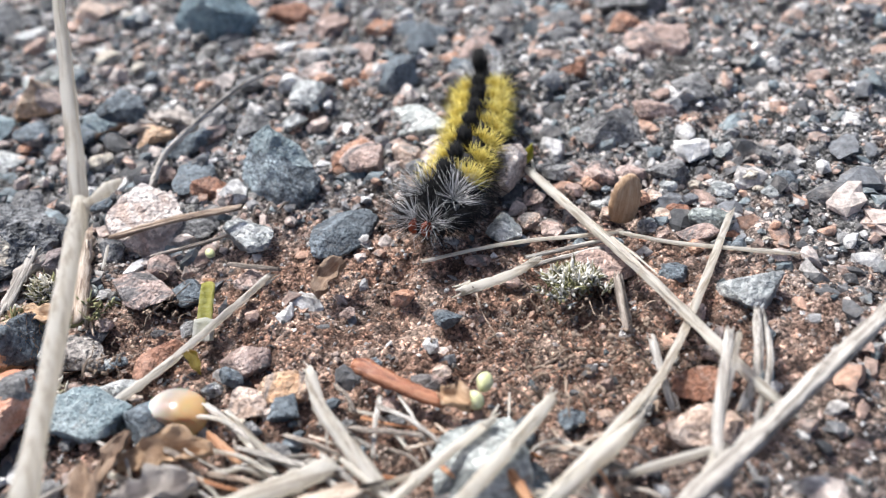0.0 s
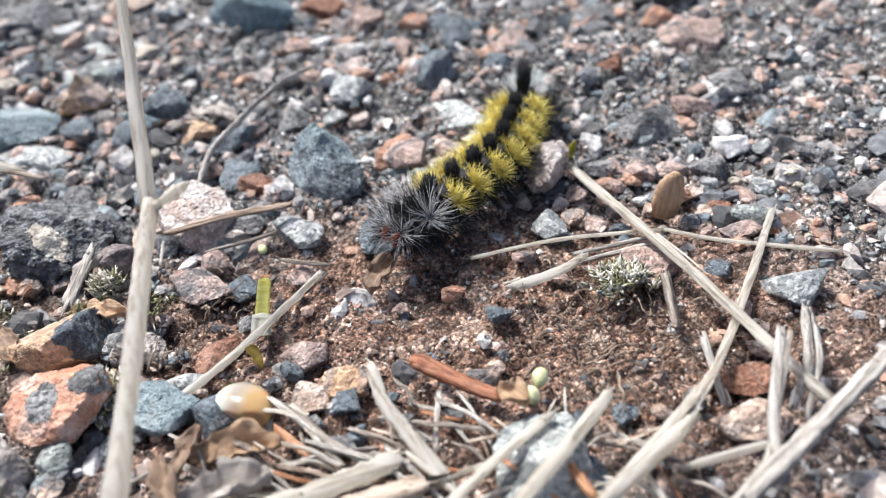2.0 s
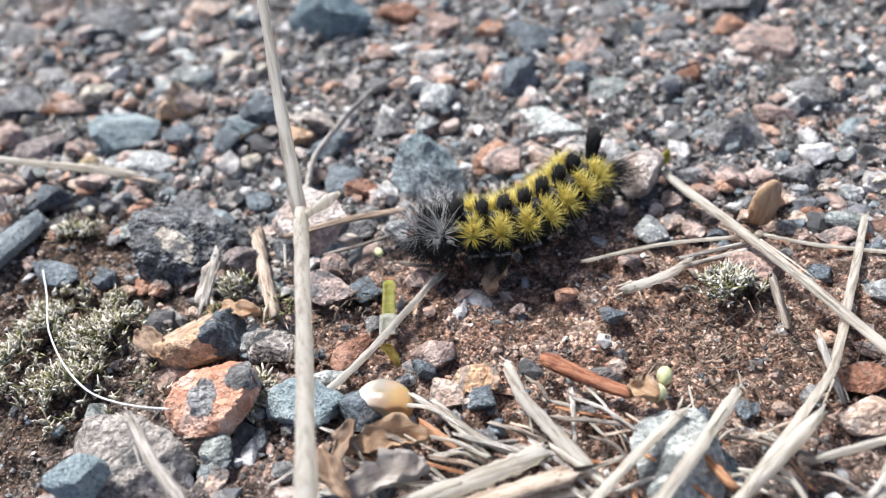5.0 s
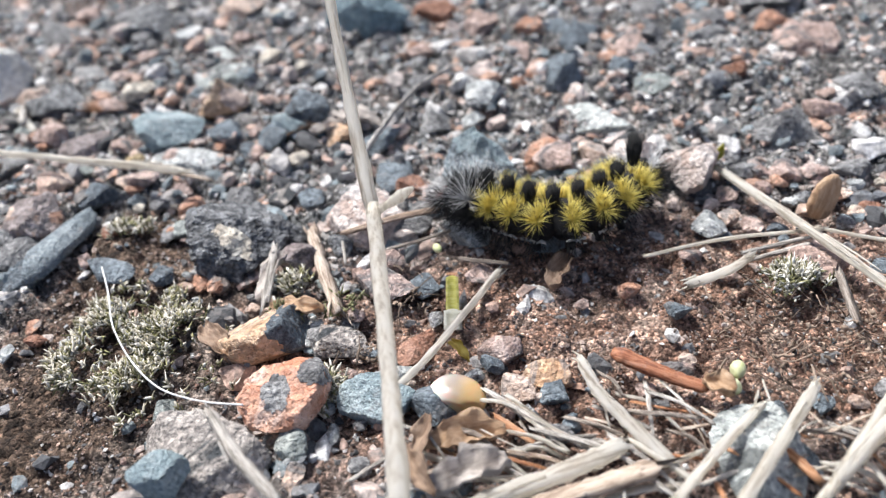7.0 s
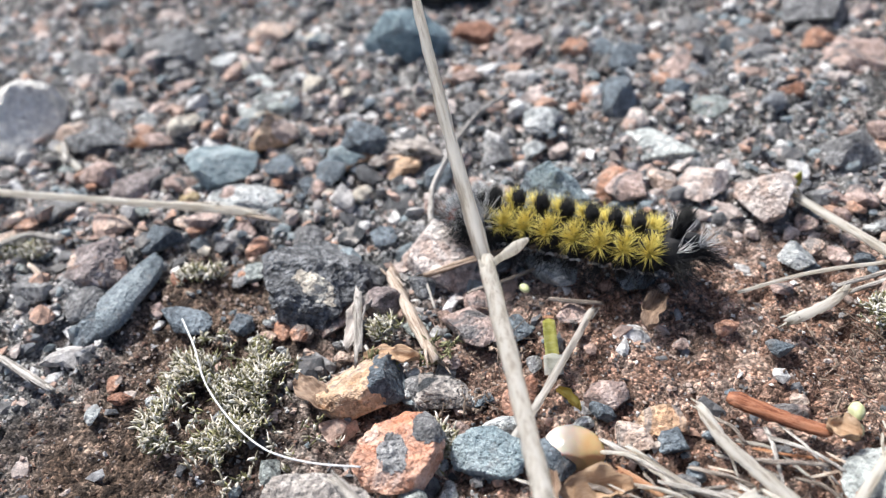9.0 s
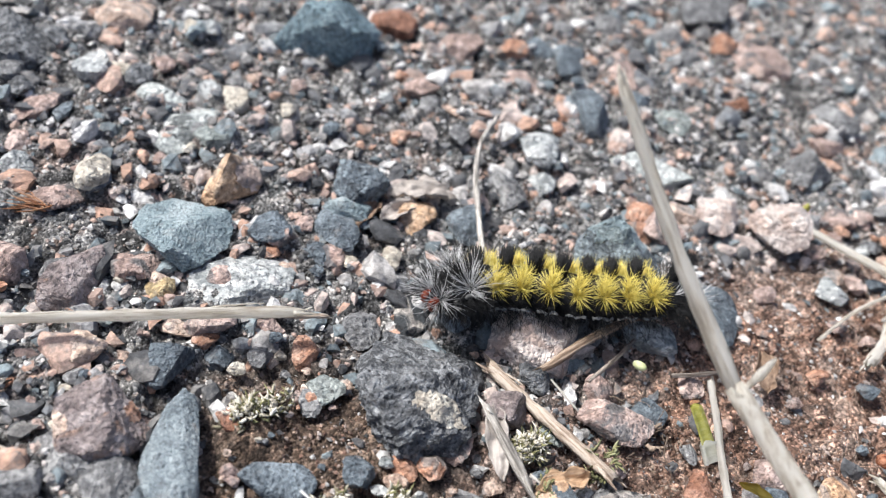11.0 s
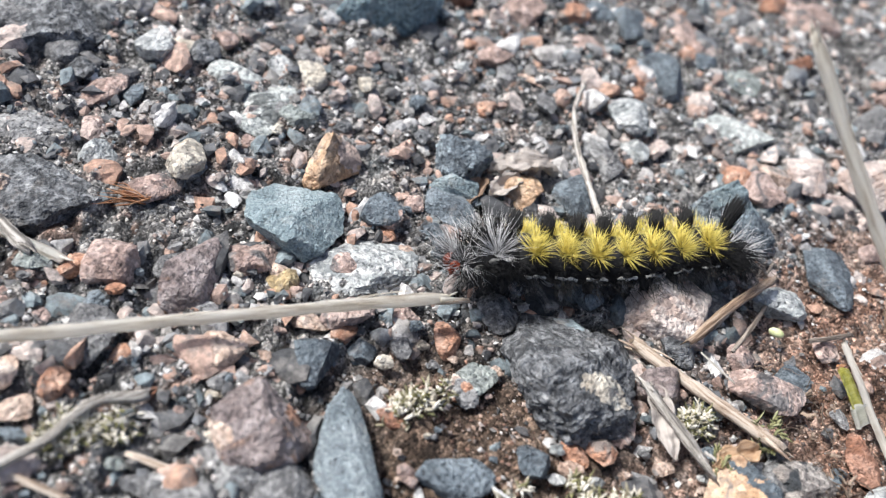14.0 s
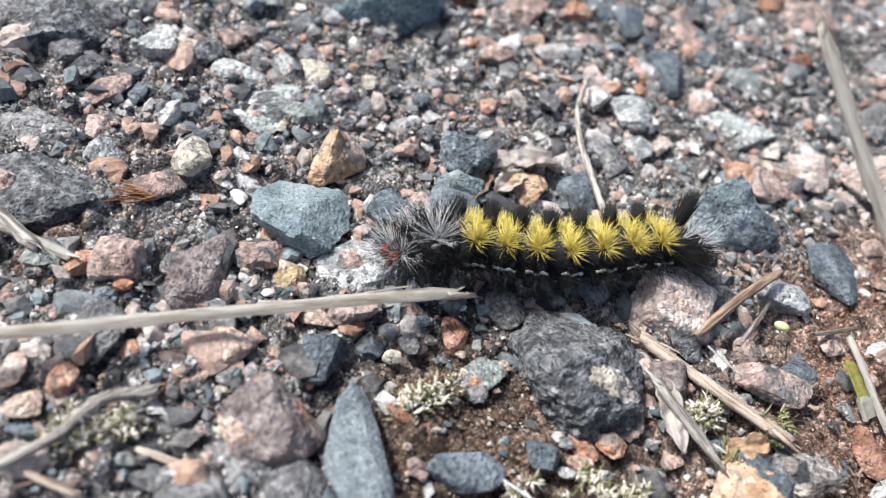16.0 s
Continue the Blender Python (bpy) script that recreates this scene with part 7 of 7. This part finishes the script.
scatter("fine_gravel", "small angular chips of grey, orange and pale stone", PEBBLES, 25000, 0.5, 1.7, 1, 8, 0.14, 0.08)
scatter("grit", "fine grit of dark and pale grains", GRIT, 130000, 0.16, 0.62, 0, 6, 0.25, 0.0)
scatter("earth_crumbs", "loose crumbs of reddish-brown earth", CRUMBS, 30000, 0.12, 0.5, 0, 9, 1.0, 0.05, True)


# ---- what moves ----
SPINES, ROLLS = [], []


def crawl(t, roll, *points):
    """Where the body lies at t, and the degrees by which its back leans to its right: points from head to tail, mm."""
    ROLLS.append((t, roll))
    SPINES.append((t, np.array([along(points, 10)[i] for i in np.linspace(0, 10 * (len(points) - 1), 25).astype(int)])))


def spine_at(t):
    ts = [q[0] for q in SPINES]
    i = max(0, min(len(ts) - 2, int(np.searchsorted(ts, t, side="right")) - 1))
    u = (t - ts[i]) / (ts[i + 1] - ts[i])
    return SPINES[i][1] * (1 - u) + SPINES[i + 1][1] * u


def body_poses(t):
    """The pose of each segment in the world."""
    p = spine_at(t)
    d = np.concatenate([[0], np.cumsum(np.linalg.norm(np.diff(p, axis=0), axis=1))])
    roll = np.interp(t, [q[0] for q in ROLLS], [q[1] for q in ROLLS])
    out = []
    for k, (s, r, dress) in enumerate(SEGMENTS):
        wave = 0.16 * math.sin(2 * math.pi * (t * 1.1 + k / 6))
        at = (s / BODY_LENGTH) * d[-1] + wave
        q = np.array([np.interp(at, d, p[:, i]) for i in range(3)])
        f = np.array([np.interp(at - 0.8, d, p[:, i]) - np.interp(at + 0.8, d, p[:, i]) for i in range(3)])
        q[2] += 0.14 * max(0, math.sin(2 * math.pi * (t * 1.1 + k / 6) + 1.3)) - 0.25 * (dress == "head")
        f = Vector(f).normalized()
        left = Vector((0, 0, 1)).cross(f).normalized()
        up = f.cross(left)
        m = Matrix((f, left, up)).transposed().to_4x4() @ pose(0, 0, 0, roll * (0.5 if k < 2 else 1))
        out.append(Matrix.Translation(Vector(q) * MM) @ m)
    return out


def motions():
    crawl(0, 5, (-4.9, 52.3, 3.2), (-1.6, 58.6, 3.2), (0.6, 67.5, 3.2), (1.5, 78.6, 3.2))
    crawl(0.5, 4, (-8.7, 51.9, 3.2), (-3.7, 58.6, 3.2), (-0.3, 66.5, 3.2), (2.4, 76.0, 3.2))
    crawl(1, 3, (-9.8, 52.1, 3.2), (-4.8, 58.0, 3.2), (-0.4, 65.7, 3.2), (2.7, 76.1, 3.2))
    crawl(1.5, 2, (-9.7, 51.5, 3.2), (-5.1, 56.9, 3.2), (-1.3, 63.1, 3.2), (2.3, 73.6, 3.2))
    crawl(2, 0, (-11.6, 51.3, 3.2), (-7.1, 55.6, 3.2), (-1.7, 62.3, 3.2), (1.7, 74.0, 3.2))
    crawl(2.5, -1, (-13.9, 51.9, 3.2), (-9.3, 54.1, 3.2), (-4.0, 59.0, 3.2), (0.7, 70.2, 3.2))
    crawl(3, 0, (-16.8, 50.6, 3.2), (-12.0, 52.3, 3.2), (-5.8, 56.9, 3.2), (0.4, 67.4, 3.2))
    crawl(3.5, 1, (-17.2, 48.8, 3.2), (-13.6, 51.3, 3.2), (-7.4, 53.7, 3.2), (0.5, 65.9, 3.2))
    crawl(4, 2, (-19.2, 49.7, 3.3), (-13.9, 50.9, 3.3), (-7.9, 55.5, 3.3), (-1.6, 64.0, 3.3))
    crawl(6.5, 6, (-20.4, 58.6, 3.6), (-16.4, 55.7, 3.6), (-10.9, 53.4, 3.6), (-5.2, 56.3, 3.6), (-1.4, 61.0, 3.6))
    crawl(7, 8, (-22.4, 58.4, 3.6), (-18.1, 56.0, 3.6), (-12.3, 53.2, 3.6), (-6.5, 56.0, 3.6), (-3.2, 61.1, 3.6))
    crawl(7.5, 8, (-23.3, 59.2, 3.6), (-18.9, 56.8, 3.6), (-12.5, 53.7, 3.6), (-5.9, 56.8, 3.6), (-3.1, 60.9, 3.6))
    crawl(8, 8, (-23.8, 60.4, 3.6), (-20.3, 57.9, 3.6), (-14.3, 54.4, 3.6), (-7.7, 54.5, 3.6), (-4.6, 56.9, 3.6))
    crawl(8.5, 8, (-26.2, 61.9, 3.6), (-21.8, 59.1, 3.6), (-15.3, 54.9, 3.6), (-9.6, 55.4, 3.6), (-6.6, 58.4, 3.6))
    crawl(9, 8, (-29.3, 61.3, 3.8), (-23.4, 59.4, 3.8), (-16.9, 56.0, 3.8), (-10.4, 53.5, 3.8), (-7.7, 54.5, 3.8))
    crawl(9.5, 14, (-30.1, 61.8, 4.2), (-24.2, 60.5, 4.2), (-18.6, 56.1, 4.2), (-13.6, 53.8, 4.2), (-9.6, 53.7, 4.2))
    crawl(9.7, 15, (-32.4, 62.1, 4.2), (-26.3, 61.3, 4.2), (-19.9, 56.7, 4.2), (-13.9, 54.1, 4.2), (-10.8, 53.7, 4.2))
    crawl(11.8, 30, (-44.1, 64.1, 3.8), (-38.9, 64.4, 3.8), (-30.2, 61.8, 3.8), (-22.1, 59.7, 3.8), (-20.3, 58.1, 3.8))
    crawl(12, 31, (-47.2, 63.7, 3.8), (-40.8, 64.6, 3.8), (-30.7, 62.1, 3.8), (-22.7, 60.0, 3.8), (-21.1, 58.9, 3.8))
    crawl(12.5, 31, (-49.2, 64.1, 3.8), (-42.4, 65.0, 3.8), (-32.9, 63.4, 3.8), (-24.4, 61.2, 3.8), (-23.0, 59.2, 3.8))
    crawl(13, 32, (-47.7, 66.5, 3.8), (-42.5, 65.9, 3.8), (-33.6, 62.9, 3.8), (-25.4, 61.1, 3.8), (-23.6, 58.8, 3.8))
    crawl(13.5, 32, (-48.1, 67.4, 3.8), (-43.0, 66.6, 3.8), (-34.6, 63.6, 3.8), (-25.1, 61.5, 3.8), (-23.4, 59.8, 3.8))
    crawl(14, 32, (-48.0, 68.2, 3.8), (-43.1, 67.0, 3.8), (-35.2, 63.9, 3.8), (-25.1, 61.6, 3.8), (-22.9, 59.6, 3.8))
    crawl(14.5, 32, (-49.0, 69.2, 3.8), (-43.8, 67.3, 3.8), (-35.7, 63.9, 3.8), (-25.5, 62.1, 3.8), (-22.9, 60.1, 3.8))
    crawl(15, 32, (-49.9, 68.5, 3.8), (-44.6, 67.3, 3.8), (-36.3, 63.9, 3.8), (-26.2, 61.9, 3.8), (-23.9, 60.0, 3.8))
    crawl(15.5, 33, (-50.5, 69.3, 3.8), (-44.5, 68.2, 3.8), (-36.7, 64.2, 3.8), (-26.3, 62.3, 3.8), (-24.6, 60.6, 3.8))
    crawl(16, 33, (-52.8, 70.4, 3.8), (-47.7, 69.6, 3.8), (-40.1, 65.6, 3.8), (-30.5, 63.3, 3.8), (-27.1, 61.5, 3.8))
    times = [i * 0.25 for i in range(65)]
    poses = [body_poses(t) for t in times]
    middle = 7
    walk(CATERPILLAR, [(t, p[middle]) for t, p in zip(times, poses)])
    for k, seg in enumerate(BODY):
        walk(seg, [(t, p[middle].inverted() @ p[k]) for t, p in zip(times, poses)])


motions()
